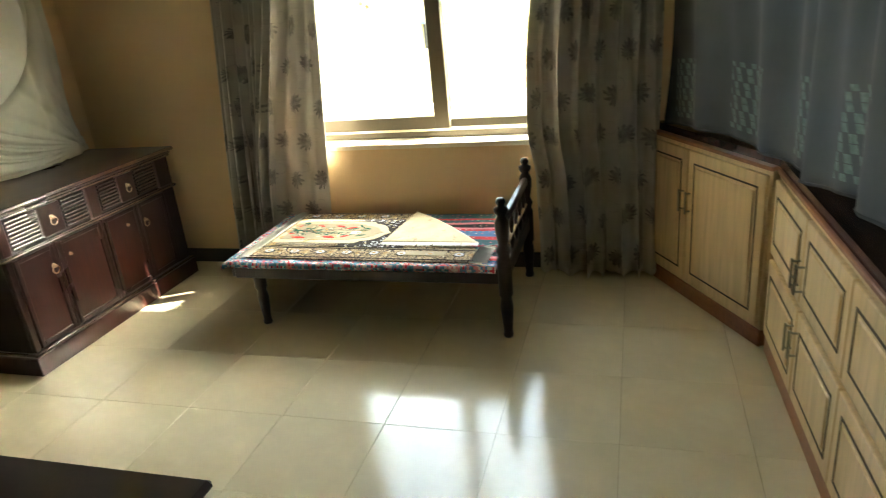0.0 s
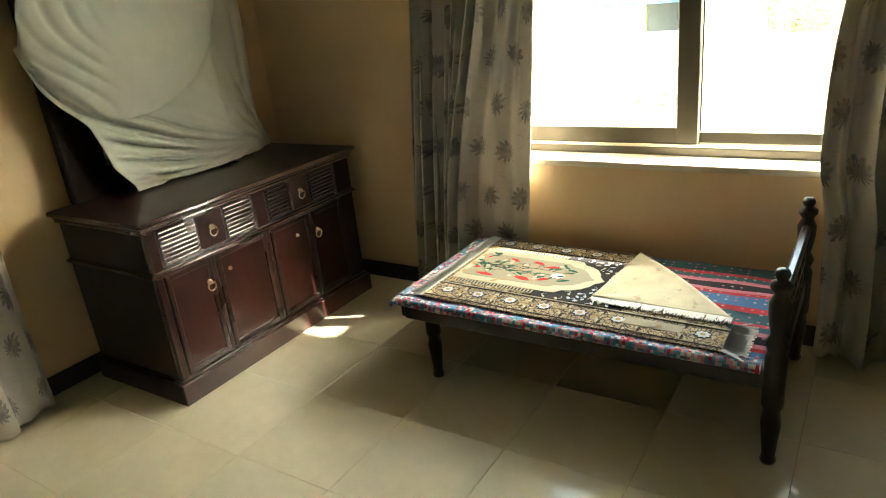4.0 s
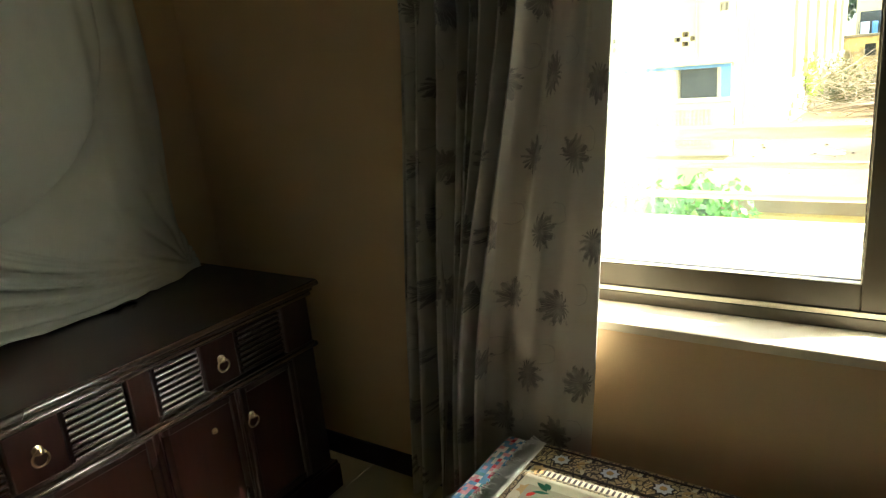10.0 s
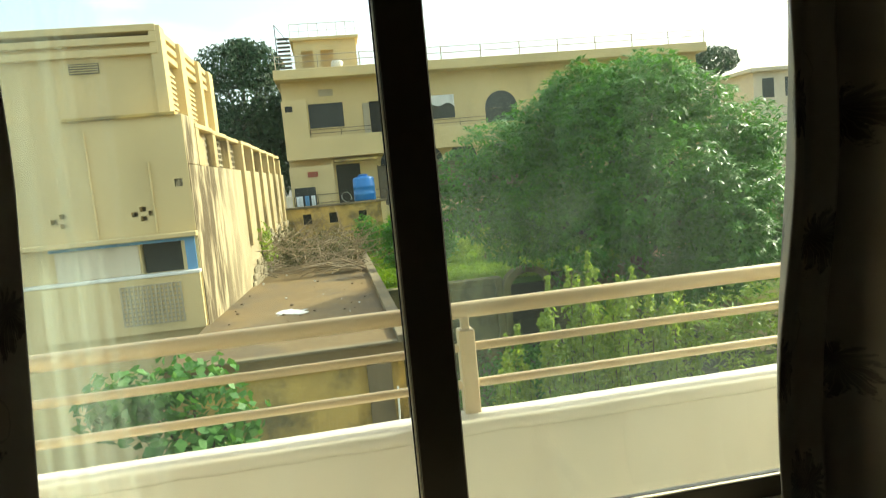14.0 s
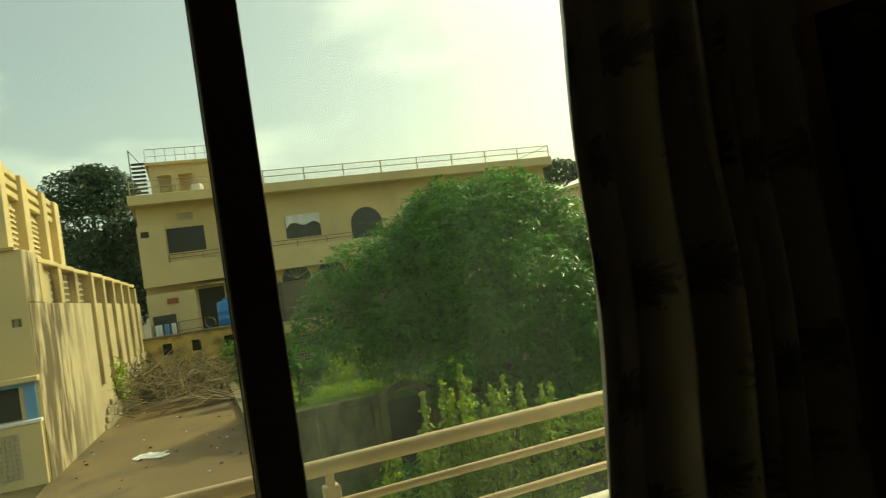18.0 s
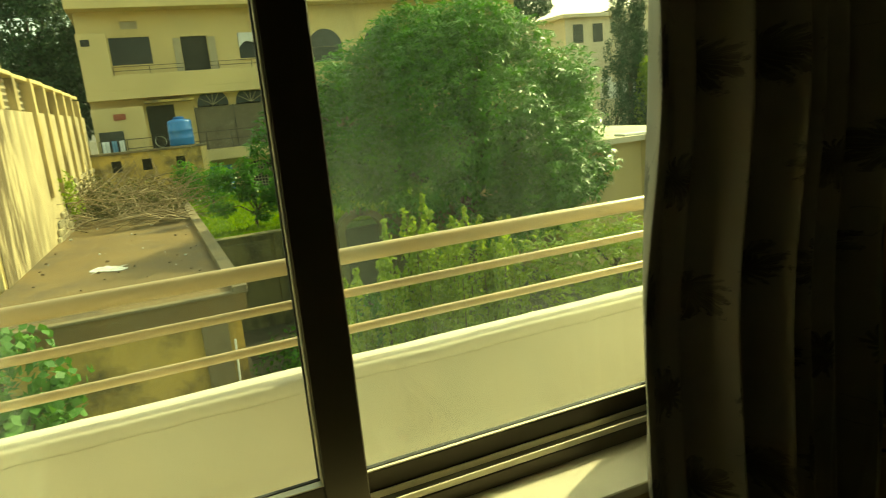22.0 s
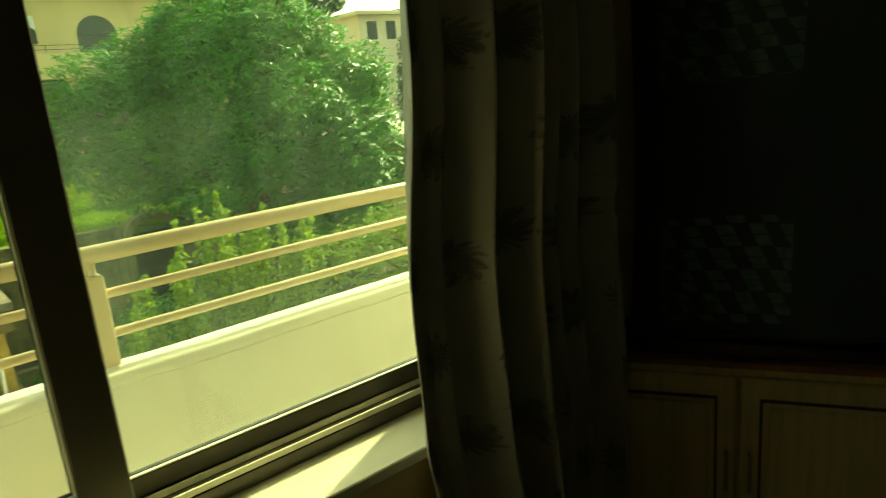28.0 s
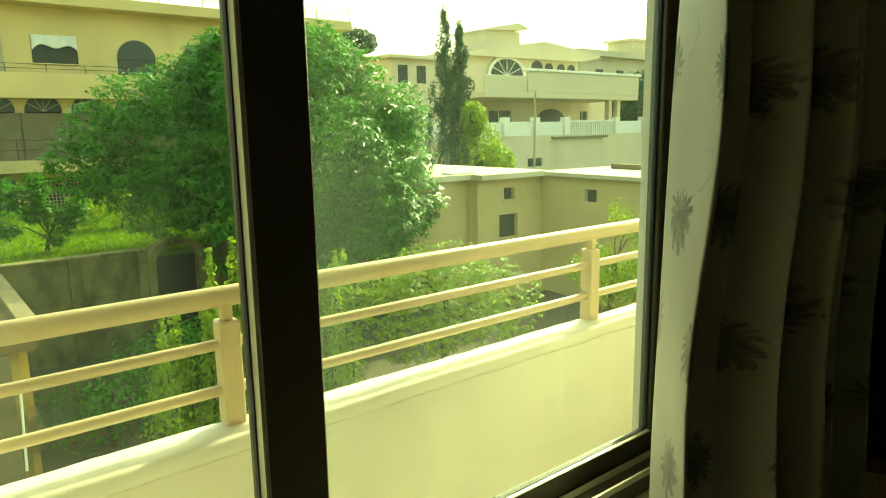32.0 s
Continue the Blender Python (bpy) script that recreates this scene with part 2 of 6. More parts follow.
def dhurrie_mat(name):
    """Striped cotton bed cover: bands along its length, small woven blocks."""
    m, t, b = start(name)
    co = coords(t)
    x, y, _ = split(t, co)
    blue, teal, red, pink, black, white = ((0.06, 0.16, 0.34), (0.03, 0.10, 0.12), (0.46, 0.025, 0.035), (0.60, 0.20, 0.24),
                                           (0.015, 0.014, 0.02), (0.62, 0.58, 0.52))
    # bands counted from the wall side, in metres
    d = (y * -1.0 - 0.25) / 0.41
    k = d.fract()
    col = blend(t, k.gt(0.10), red, teal)
    col = blend(t, k.gt(0.30), col, red)
    col = blend(t, k.gt(0.36), col, teal)
    col = blend(t, k.gt(0.46), col, pink)
    col = blend(t, k.gt(0.53), col, black)
    col = blend(t, k.gt(0.66), col, pink)
    col = blend(t, k.gt(0.72), col, red)
    col = blend(t, k.gt(0.78), col, blue)
    def cells(sx, sy):
        cx = t.nodes.new("ShaderNodeCombineXYZ")
        t.links.new((x / sx).op("FLOOR").s, cx.inputs[0])
        t.links.new((y / sy).op("FLOOR").s, cx.inputs[1])
        w = t.nodes.new("ShaderNodeTexWhiteNoise")
        w.noise_dimensions = "2D"
        t.links.new(cx.outputs[0], w.inputs["Vector"])
        return Node(t, w.outputs["Value"])

    sx = (x / 0.034).fract()
    sy = (y / 0.030).fract()
    dot = (sx - 0.5).absv().lt(0.16) * (sy - 0.5).absv().lt(0.18)
    pick = cells(0.034, 0.030)
    motif = blend(t, pick.gt(0.5), white, pink)
    col = blend(t, dot * pick.gt(0.35) * 0.6, col, motif)
    front = y.lt(-1.015)
    end = x.lt(-0.935)
    fine = cells(0.011, 0.010)
    broad = cells(0.012, 0.016)
    cell = blend(t, front, broad, fine)
    border = blend(t, cell.gt(0.36), (0.13, 0.30, 0.52), (0.66, 0.30, 0.33))
    border = blend(t, cell.gt(0.58), border, (0.74, 0.73, 0.70))
    border = blend(t, cell.gt(0.78), border, (0.55, 0.03, 0.06))
    border = blend(t, cell.gt(0.90), border, (0.08, 0.26, 0.30))
    col = blend(t, (front + end).clamp01(), col, border)
    wv = noise_at(t, co, 420.0, 1.0)
    col = blend(t, ramp(t, wv, 0.4, 0.7).clamp01() * 0.3, col, (0.02, 0.02, 0.03))
    t.links.new(col.s, b.inputs["Base Color"])
    b.inputs["Roughness"].default_value = 0.9
    bump(t, b, wv, 0.4, 0.002)
    return m


def pile_mat(name, ground, figure, scale, cover, accent=None):
    """Carpet pile with scrolling figures of a second colour."""
    m, t, b = start(name)
    co = coords(t)
    warp = noise_at(t, co, scale * 0.6, 2.0)
    scroll = noise_at(t, co, scale, 1.5, 0.4)
    line = ((scroll * 7.0 + warp * 2.0).fract() - 0.5).absv().lt(cover)
    v2 = voronoi_at(t, co, scale * 1.1, "DISTANCE_TO_EDGE")
    fig = (line + v2.lt(0.045)).clamp01()
    pale = ramp(t, noise_at(t, co, scale * 1.7, 1.0), 0.54, 0.60).clamp01()
    ground_mix = blend(t, pale * 0.7, ground, dim(ground, 1.7))
    col = blend(t, fig, ground_mix, figure)
    if accent:
        pick = voronoi_at(t, co, scale * 0.55)
        col = blend(t, pick.lt(0.16), col, accent)
        col = blend(t, pick.lt(0.06), col, dim(accent, 0.45))
    pile = noise_at(t, co, 500.0, 1.0)
    col = blend(t, ramp(t, pile, 0.4, 0.7).clamp01() * 0.3, col, dim(ground, 0.5))
    t.links.new(col.s, b.inputs["Base Color"])
    b.inputs["Roughness"].default_value = 0.95
    b.inputs["Sheen Weight"].default_value = 0.04
    bump(t, b, fig * -0.6 + pile, 0.5, 0.002)
    return m


def quilt_mat(name):
    """Dark cloth with patches of pale slanted blocks."""
    m, t, b = start(name)
    uv = coords(t, "UV")
    u, v, _ = split(t, uv)
    px = (u / 0.52 + 0.1).fract()
    py = (v / 0.62).fract()
    patch = px.gt(0.22) * px.lt(0.80) * py.gt(0.06) * py.lt(0.52)
    slant = u + v * 0.45 + (noise_at(t, uv, 30.0, 2.0) - 0.5) * 0.012
    lozenge = (((slant / 0.036).op("FLOOR") + (v / 0.060).op("FLOOR")) * 0.5).fract().gt(0.25) * (v / 0.030).fract().gt(0.10)
    cloud = noise_at(t, coords(t), 2.0, 4.0)
    col = blend(t, ramp(t, cloud, 0.3, 0.7), (0.026, 0.034, 0.038), (0.05, 0.060, 0.066))
    col = blend(t, patch * lozenge, col, blend(t, ramp(t, noise_at(t, uv, 40.0, 3.0), 0.35, 0.65), (0.06, 0.10, 0.095), (0.115, 0.165, 0.155)))
    t.links.new(col.s, b.inputs["Base Color"])
    b.inputs["Roughness"].default_value = 0.85
    bump(t, b, patch * lozenge + noise_at(t, uv, 300.0) * 0.3, 0.3, 0.002)
    return m


def glass_mat(name, dusty, reflection=0.0, tint=(0.93, 0.97, 0.94)):
    m, t, b = start(name)
    b.inputs["Base Color"].default_value = (*tint, 1)
    b.inputs["Transmission Weight"].default_value = 1.0
    b.inputs["IOR"].default_value = 1.45
    dirt = noise_at(t, coords(t), 3.0, 6.0, 0.6, (3, 1, 0.4))
    rr = ramp(t, dirt, 0.45, 0.9).clamp01() * 0.03
    t.links.new(rr.s, b.inputs["Roughness"])
    # a thin film of dust scatters some light
    dust = t.nodes.new("ShaderNodeBsdfTranslucent")
    dust.inputs["Color"].default_value = (0.80, 0.95, 0.76, 1)
    film = noise_at(t, coords(t), 1.5, 5.0, 0.6, (5, 1, 0.5))
    amount = ramp(t, film, 0.3, 0.75).clamp01() * dusty + dusty * 0.35
    if reflection:
        # pale streaks along one edge of the pane paint the curtain's reflection
        x, _, _ = split(t, coords(t))
        band = ramp(t, x, -0.54, -0.68).clamp01()
        bright_lines = ramp(t, noise_at(t, coords(t), 4.0, 3.0, 0.5, (9, 1, 0.25)), 0.40, 0.66).clamp01()
        amount = amount + band * (bright_lines * 0.8 + 0.2) * reflection
    mx = t.nodes.new("ShaderNodeMixShader")
    t.links.new(amount.s, mx.inputs[0])
    t.links.new(b.outputs[0], mx.inputs[1])
    t.links.new(dust.outputs[0], mx.inputs[2])
    t.links.new(mx.outputs[0], t.nodes["Material Output"].inputs["Surface"])
    return m


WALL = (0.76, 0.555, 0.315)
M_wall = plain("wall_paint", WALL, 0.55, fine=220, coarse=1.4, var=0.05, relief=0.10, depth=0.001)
# wall paint darkened for the unseen back wall, to lower the room's bounce light
M_wall_dim = plain("wall_paint_dimmed", (0.20, 0.145, 0.085), 0.6, fine=200, coarse=1.4, var=0.06)
M_ceiling = plain("ceiling_paint", (0.68, 0.62, 0.53), 0.7, fine=200, var=0.04)
M_sill = plain("sill_paint", (0.78, 0.70, 0.54), 0.45, fine=150, coarse=6, var=0.05)
M_tile = plain("floor_tile", (0.66, 0.585, 0.41), 0.14, fine=14, coarse=3.0, var=0.08, relief=0.02, depth=0.0006, rand=0.07, specular=0.33)
M_grout = plain("grout", (0.40, 0.34, 0.24), 0.8, fine=300)
M_skirt = plain("skirting", (0.025, 0.022, 0.022), 0.3, fine=90, var=0.3)
M_alu = plain("bronze_aluminium", (0.085, 0.072, 0.05), 0.36, 0.3, fine=250, var=0.08, relief=0.05)
# pale colour that paints sunlight on the frame's thin edges
M_sunlit_edge = plain("sunlit_aluminium", (0.78, 0.72, 0.56), 0.35, 0.2, fine=200, var=0.06, relief=0.04)
M_seal = plain("rubber_seal", (0.02, 0.02, 0.02), 0.6)
M_glass = glass_mat("window_glass", 0.013, 0.11)
M_glass_dusty = glass_mat("dusty_glass", 0.030)
M_mahog = wood("mahogany", (0.010, 0.004, 0.0035), (0.026, 0.009, 0.0065), 0.30, 7, (1, 0.10, 1), 0.1, 0.55)
M_mahog_up = wood("mahogany_upright", (0.021, 0.0055, 0.0042), (0.045, 0.012, 0.0075), 0.33, 7, (1, 1, 0.10), 0.1, 0.3)
M_lip = wood("polished_lip", (0.026, 0.015, 0.012), (0.052, 0.029, 0.023), 0.24, 7, (1, 0.10, 1), 0.0, 0.9)
M_ebony = wood("dark_bed_wood", (0.009, 0.0055, 0.0045), (0.025, 0.013, 0.009), 0.32, 8, (1, 1, 0.15), 0.1, 0.15)
M_matwood = plain("matt_dark_wood", (0.022, 0.012, 0.009), 0.8, fine=60, coarse=6, var=0.3, specular=0.2)
M_steel = plain("dull_steel", (0.36, 0.32, 0.25), 0.35, 0.9, fine=120, var=0.1)
M_brass = plain("brass", (0.33, 0.27, 0.17), 0.28, 1.0, fine=120, var=0.15)
M_sheet = plain("dust_sheet", (0.66, 0.66, 0.58), 0.85, fine=420, coarse=2.0, var=0.06, relief=0.3, stain=(0.5, 0.48, 0.36), stain_lo=0.6, stain_hi=0.8)
M_mirror = plain("mirror_silver", (0.8, 0.8, 0.8), 0.05, 1.0, relief=0, var=0.02)
M_curtain = curtain_mat("brocade_curtain", (0.55, 0.51, 0.45), (0.66, 0.615, 0.54), (0.155, 0.14, 0.135), 0.09)
M_curtain_lined = curtain_mat("lined_brocade", (0.55, 0.51, 0.45), (0.66, 0.615, 0.54), (0.155, 0.14, 0.135), 0.03)
M_dhurrie = dhurrie_mat("striped_cotton")
M_rug = pile_mat("rug_border", (0.38, 0.29, 0.17), (0.045, 0.032, 0.024), 30, 0.13)
M_rug_black = pile_mat("rug_spandrel", (0.012, 0.008, 0.010), (0.030, 0.022, 0.020), 40, 0.12)
M_rug_cream = plain("rug_cream", (0.56, 0.50, 0.35), 0.95, fine=500, var=0.1, relief=0.4)
M_rug_field = plain("rug_field", (0.38, 0.33, 0.23), 0.95, fine=500, var=0.15, relief=0.4)
M_rug_red = plain("rug_red", (0.62, 0.03, 0.02), 0.95, fine=500, relief=0.4)
M_rug_green = plain("rug_green", (0.015, 0.10, 0.06), 0.95, fine=500, relief=0.4)
M_rug_dark = plain("rug_dark", (0.03, 0.02, 0.02), 0.95, fine=500, relief=0.4)
M_rug_back = plain("rug_backing", (0.62, 0.54, 0.36), 0.95, fine=380, coarse=12, var=0.12, relief=0.4, stain=(0.36, 0.28, 0.18), stain_scale=14, stain_lo=0.6, stain_hi=0.66)
M_rug_white = plain("rug_white", (0.60, 0.62, 0.68), 0.95, fine=500, relief=0.4)
M_rug_tan = plain("rug_tan", (0.46, 0.30, 0.13), 0.95, fine=500, var=0.2, relief=0.4)
M_fringe = plain("cotton_fringe", (0.78, 0.76, 0.70), 0.9, fine=300, var=0.1)
M_beech = wood("pale_laminate", (0.62, 0.44, 0.22), (0.76, 0.57, 0.32), 0.40, 5, (1, 1, 0.06), 0.05)
M_plank = plain("bare_plank", (0.34, 0.25, 0.15), 0.85, fine=90, var=0.2)
M_groove = plain("cabinet_groove", (0.06, 0.035, 0.015), 0.6)
M_kick = wood("orange_plinth", (0.24, 0.085, 0.03), (0.36, 0.14, 0.05), 0.4, 6, (1, 0.1, 1))
M_counter = plain("counter_stone", (0.05, 0.022, 0.015), 0.2, fine=90, coarse=20, var=0.4)
M_quilt = quilt_mat("dark_quilt")
M_bedding = plain("dark_bedding", (0.03, 0.035, 0.04), 0.9, fine=200, coarse=4, var=0.3)
M_rod = plain("rod_metal", (0.12, 0.09, 0.05), 0.35, 0.8)
M_rail = plain("rail_paint", (0.68, 0.52, 0.31), 0.36, fine=140, coarse=4, var=0.07, relief=0.06)
M_parapet = plain("parapet_plaster", (0.78, 0.73, 0.62), 0.6, fine=160, coarse=3, var=0.05, stain=(0.5, 0.42, 0.28), stain_scale=5, stain_lo=0.66, stain_hi=0.8)
M_yellow = plain("yellow_plaster", (0.66, 0.515, 0.25), 0.8, fine=26, coarse=0.5, var=0.10, stain=(0.36, 0.27, 0.14), stain_scale=0.7, stain_lo=0.60, stain_hi=0.85, streak=(1, 1, 0.25), depth=0.01)
M_yellow_old = plain("stained_plaster", (0.55, 0.42, 0.205), 0.85, fine=22, coarse=0.7, var=0.14, stain=(0.17, 0.12, 0.055), stain_scale=1.0, stain_lo=0.50, stain_hi=0.58, streak=(1, 1, 0.28), depth=0.012)
M_dripped = dripped_mat("dripped_plaster", (0.57, 0.47, 0.29), (0.14, 0.105, 0.06))
M_moss = plain("mossy_cement", (0.23, 0.20, 0.085), 0.95, fine=26, coarse=1.1, var=0.25, stain=(0.05, 0.052, 0.026), stain_scale=1.6, stain_lo=0.42, stain_hi=0.60, streak=(1, 1, 0.5), depth=0.012)
M_mould = plain("mouldy_plaster", (0.54, 0.385, 0.12), 0.9, fine=18, coarse=1.2, var=0.2, stain=(0.09, 0.075, 0.045), stain_scale=1.3, stain_lo=0.44, stain_hi=0.62, depth=0.015)
M_concrete = plain("old_concrete", (0.22, 0.175, 0.10), 0.9, fine=30, coarse=0.8, var=0.2, stain=(0.08, 0.07, 0.05), stain_scale=1.1, stain_lo=0.5, stain_hi=0.7, depth=0.01)
M_terrace = plain("terrace_screed", (0.20, 0.132, 0.052), 0.85, fine=16, coarse=0.45, var=0.22, stain=(0.10, 0.075, 0.045), stain_scale=0.5, stain_lo=0.48, stain_hi=0.62, depth=0.008)
M_stone = plain("rubble_stone", (0.45, 0.38, 0.24), 0.9, fine=20, var=0.2, relief=0.6, depth=0.02, rand=0.5)
M_ground = plain("earth", (0.14, 0.11, 0.07), 0.95, fine=6, coarse=0.2, var=0.3, stain=(0.05, 0.07, 0.025), stain_scale=0.15, stain_lo=0.45, stain_hi=0.6, depth=0.03)
# near-black that paints shade inside openings; also the dark metal gate leaf
M_dark = plain("room_shade_and_dark_metal", (0.035, 0.032, 0.026), 0.9, fine=5, var=0.3)
M_pane = plain("far_window_pane", (0.025, 0.03, 0.027), 0.32, fine=4, var=0.4, relief=0.02)
M_grille = plain("iron_grille", (0.05, 0.045, 0.035), 0.5, 0.5)
M_net = plain("grey_net", (0.17, 0.14, 0.09), 0.9, fine=40, coarse=2.0, var=0.2)
M_lattice = plain("cement_lattice", (0.42, 0.36, 0.24), 0.9, fine=30)
M_bluepaint = plain("blue_paint", (0.13, 0.30, 0.50), 0.55, fine=40, var=0.12)
M_tank = plain("blue_plastic", (0.02, 0.19, 0.55), 0.35, fine=30, var=0.08)
M_cloth = plain("white_cloth", (0.75, 0.75, 0.72), 0.9, fine=60, var=0.08)
M_redbrick = plain("red_brick", (0.32, 0.09, 0.05), 0.9, fine=30)
M_bark = plain("bark", (0.10, 0.075, 0.05), 0.95, fine=14, coarse=3, var=0.3, relief=0.8, depth=0.03)
M_twig = plain("dry_twig", (0.30, 0.23, 0.14), 0.95, fine=20, coarse=3, var=0.25)
M_mango = leaf_mat("mango_leaf", (0.048, 0.18, 0.020), (0.145, 0.365, 0.038), 0.34, 0.46, 0.42)
M_fig = leaf_mat("fig_leaf", (0.07, 0.20, 0.045), (0.15, 0.32, 0.08), 0.5, 0.35)
M_shrub = leaf_mat("shrub_leaf", (0.20, 0.32, 0.05), (0.44, 0.55, 0.11), 0.45, 0.62)
M_cypress = leaf_mat("cypress_leaf", (0.02, 0.06, 0.025), (0.045, 0.10, 0.04), 0.6, 0.1)
M_fartree = leaf_mat("far_tree_leaf", (0.02, 0.055, 0.02), (0.045, 0.10, 0.035), 0.5, 0.2)
M_grass = leaf_mat("lawn_blade", (0.14, 0.26, 0.02), (0.28, 0.40, 0.04), 0.6, 0.45)
M_lawn = plain("lawn_soil", (0.09, 0.17, 0.03), 0.95, fine=20, coarse=1.0, var=0.3)
M_hazehouse = plain("pale_plaster", (0.66, 0.58, 0.42), 0.8, fine=12, coarse=0.3, var=0.08, stain=(0.45, 0.36, 0.22), stain_scale=0.4, stain_lo=0.55, stain_hi=0.8)
M_whitepaint = plain("white_paint", (0.78, 0.77, 0.70), 0.6, fine=30, var=0.06)
M_debris = plain("debris", (0.2, 0.14, 0.09), 0.9, fine=40, var=0.3)

# ---- mesh helpers ----
def finish(name, bm, material, smooth=False):
    me = bpy.data.meshes.new(name)
    bm.normal_update()
    bm.to_mesh(me)
    bm.free()
    if material:
        me.materials.append(material)
    if smooth:
        for p in me.polygons:
            p.use_smooth = True
    return me


def part(name, bm, material, parent=None, label="", smooth=False):
    me = bm if isinstance(bm, bpy.types.Mesh) else finish(name, bm, material, smooth)
    ob = new(name, me)
    if parent is not None:
        ob.parent = parent
    if label:
        ob["label"] = label
    return ob


def thing(name, label, category, bm=None, material=None, group="", kind="", at=None, smooth=False):
    if bm is None:
        ob = new(name)
        ob.empty_display_size = 0.1
    else:
        ob = part(name, bm, material, None, "", smooth)
    if at is not None:
        ob.matrix_world = at if isinstance(at, Matrix) else Matrix.Translation(at)
    return tagged(ob, label, category, group, kind)


def add_box(bm, x0, x1, y0, y1, z0, z1, bevel=0.0, m=None):
    r = bmesh.ops.create_cube(bm, size=1.0)
    vs = r["verts"]
    c = Vector(((x0 + x1) / 2, (y0 + y1) / 2, (z0 + z1) / 2))
    for v in vs:
        v.co = Vector((v.co.x * (x1 - x0), v.co.y * (y1 - y0), v.co.z * (z1 - z0))) + c
    if bevel:
        es = list({e for v in vs for e in v.link_edges})
        r2 = bmesh.ops.bevel(bm, geom=es, offset=bevel, segments=1, affect="EDGES", profile=0.7)
        vs = list({v for f in r2["faces"] for v in f.verts} | {v for v in vs if v.is_valid})
    if m is not None:
        for v in vs:
            v.co = m @ v.co
    return bm


def box(x0, x1, y0, y1, z0, z1, bevel=0.0, m=None):
    return add_box(bmesh.new(), x0, x1, y0, y1, z0, z1, bevel, m)


def add_rod(bm, a, b, r0, r1=None, seg=8):
    a, b = Vector(a), Vector(b)
    r1 = r0 if r1 is None else r1
    m = Matrix.Translation((a + b) / 2) @ (b - a).to_track_quat("Z", "Y").to_matrix().to_4x4()
    bmesh.ops.create_cone(bm, cap_ends=True, segments=seg, radius1=r0, radius2=max(r1, 0.0005), depth=(b - a).length, matrix=m)
    return bm


def rod(a, b, r0, r1=None, seg=8):
    return add_rod(bmesh.new(), a, b, r0, r1, seg)


def tube(points, r, seg=6):
    """A bent bar along points."""
    bm = bmesh.new()
    pts = [Vector(p) for p in points]
    rings = []
    for k, p in enumerate(pts):
        d = pts[min(k + 1, len(pts) - 1)] - pts[max(k - 1, 0)]
        m = Matrix.Translation(p) @ d.to_track_quat("Z", "Y").to_matrix().to_4x4()
        rings.append([bm.verts.new(m @ Vector((r * math.cos(j * math.tau / seg), r * math.sin(j * math.tau / seg), 0))) for j in range(seg)])
    for a, b in zip(rings, rings[1:]):
        for j in range(seg):
            bm.faces.new((a[j], a[(j + 1) % seg], b[(j + 1) % seg], b[j]))
    bm.faces.new(rings[0][::-1])
    bm.faces.new(rings[-1])
    return bm


def lathe(profile, seg=14, at=(0, 0, 0)):
    """A turned body from (radius, height) pairs."""
    bm = bmesh.new()
    rings = []
    for r, z in profile:
        rings.append([bm.verts.new((at[0] + r * math.cos(k * math.tau / seg), at[1] + r * math.sin(k * math.tau / seg), at[2] + z)) for k in range(seg)])
    for a, b in zip(rings, rings[1:]):
        for k in range(seg):
            bm.faces.new((a[k], a[(k + 1) % seg], b[(k + 1) % seg], b[k]))
    bm.faces.new(rings[0][::-1])
    bm.faces.new(rings[-1])
    return bm


def poly(points, depth, m=None):
    """A flat outline of (x, y) points, extruded upwards by depth."""
    bm = bmesh.new()
    f = bm.faces.new([bm.verts.new((x, y, 0)) for x, y in points])
    r = bmesh.ops.extrude_face_region(bm, geom=[f])
    up = [v for v in r["geom"] if isinstance(v, bmesh.types.BMVert)]
    bmesh.ops.translate(bm, verts=up, vec=(0, 0, depth))
    bmesh.ops.recalc_face_normals(bm, faces=bm.faces)
    if m is not None:
        bmesh.ops.transform(bm, matrix=m, verts=bm.verts)
    return bm


def surface(name, fn, nu, nv, material, thick=0.0, uv=None):
    """A smooth sheet fn(u, v) over the unit square, given a thickness."""
    verts, faces = [], []
    layers = (0, 1) if thick else (0,)
    pts = [[Vector(fn(i / nu, j / nv)) for j in range(nv + 1)] for i in range(nu + 1)]
    for s in layers:
        for i in range(nu + 1):
            for j in range(nv + 1):
                p = pts[i][j]
                if s:
                    a = pts[min(i + 1, nu)][j] - pts[max(i - 1, 0)][j]
                    b = pts[i][min(j + 1, nv)] - pts[i][max(j - 1, 0)]
                    n = a.cross(b)
                    p = p - (n.normalized() if n.length > 1e-9 else Vector((0, 0, 1))) * thick
                verts.append(p)
    w = nv + 1
    off = (nu + 1) * w
    for i in range(nu):
        for j in range(nv):
            q = (i * w + j, (i + 1) * w + j, (i + 1) * w + j + 1, i * w + j + 1)
            faces.append(q)
            if thick:
                faces.append(tuple(k + off for k in q[::-1]))
    if thick:
        rim = [i * w for i in range(nu + 1)] + [nu * w + j for j in range(1, nv + 1)] + [i * w + nv for i in range(nu - 1, -1, -1)] + [j for j in range(nv - 1, 0, -1)]
        for a, b in zip(rim, rim[1:] + rim[:1]):
            faces.append((b, a, a + off, b + off))
    me = bpy.data.meshes.new(name)
    me.from_pydata([tuple(v) for v in verts], [], faces)
    me.materials.append(material)
    for p in me.polygons:
        p.use_smooth = True
    if uv:
        lay = me.uv_layers.new(name="UVMap")
        for l in me.loops:
            k = l.vertex_index % off
            lay.data[l.index].uv = uv((k // w) / nu, (k % w) / nv)
    me.update()
    return me


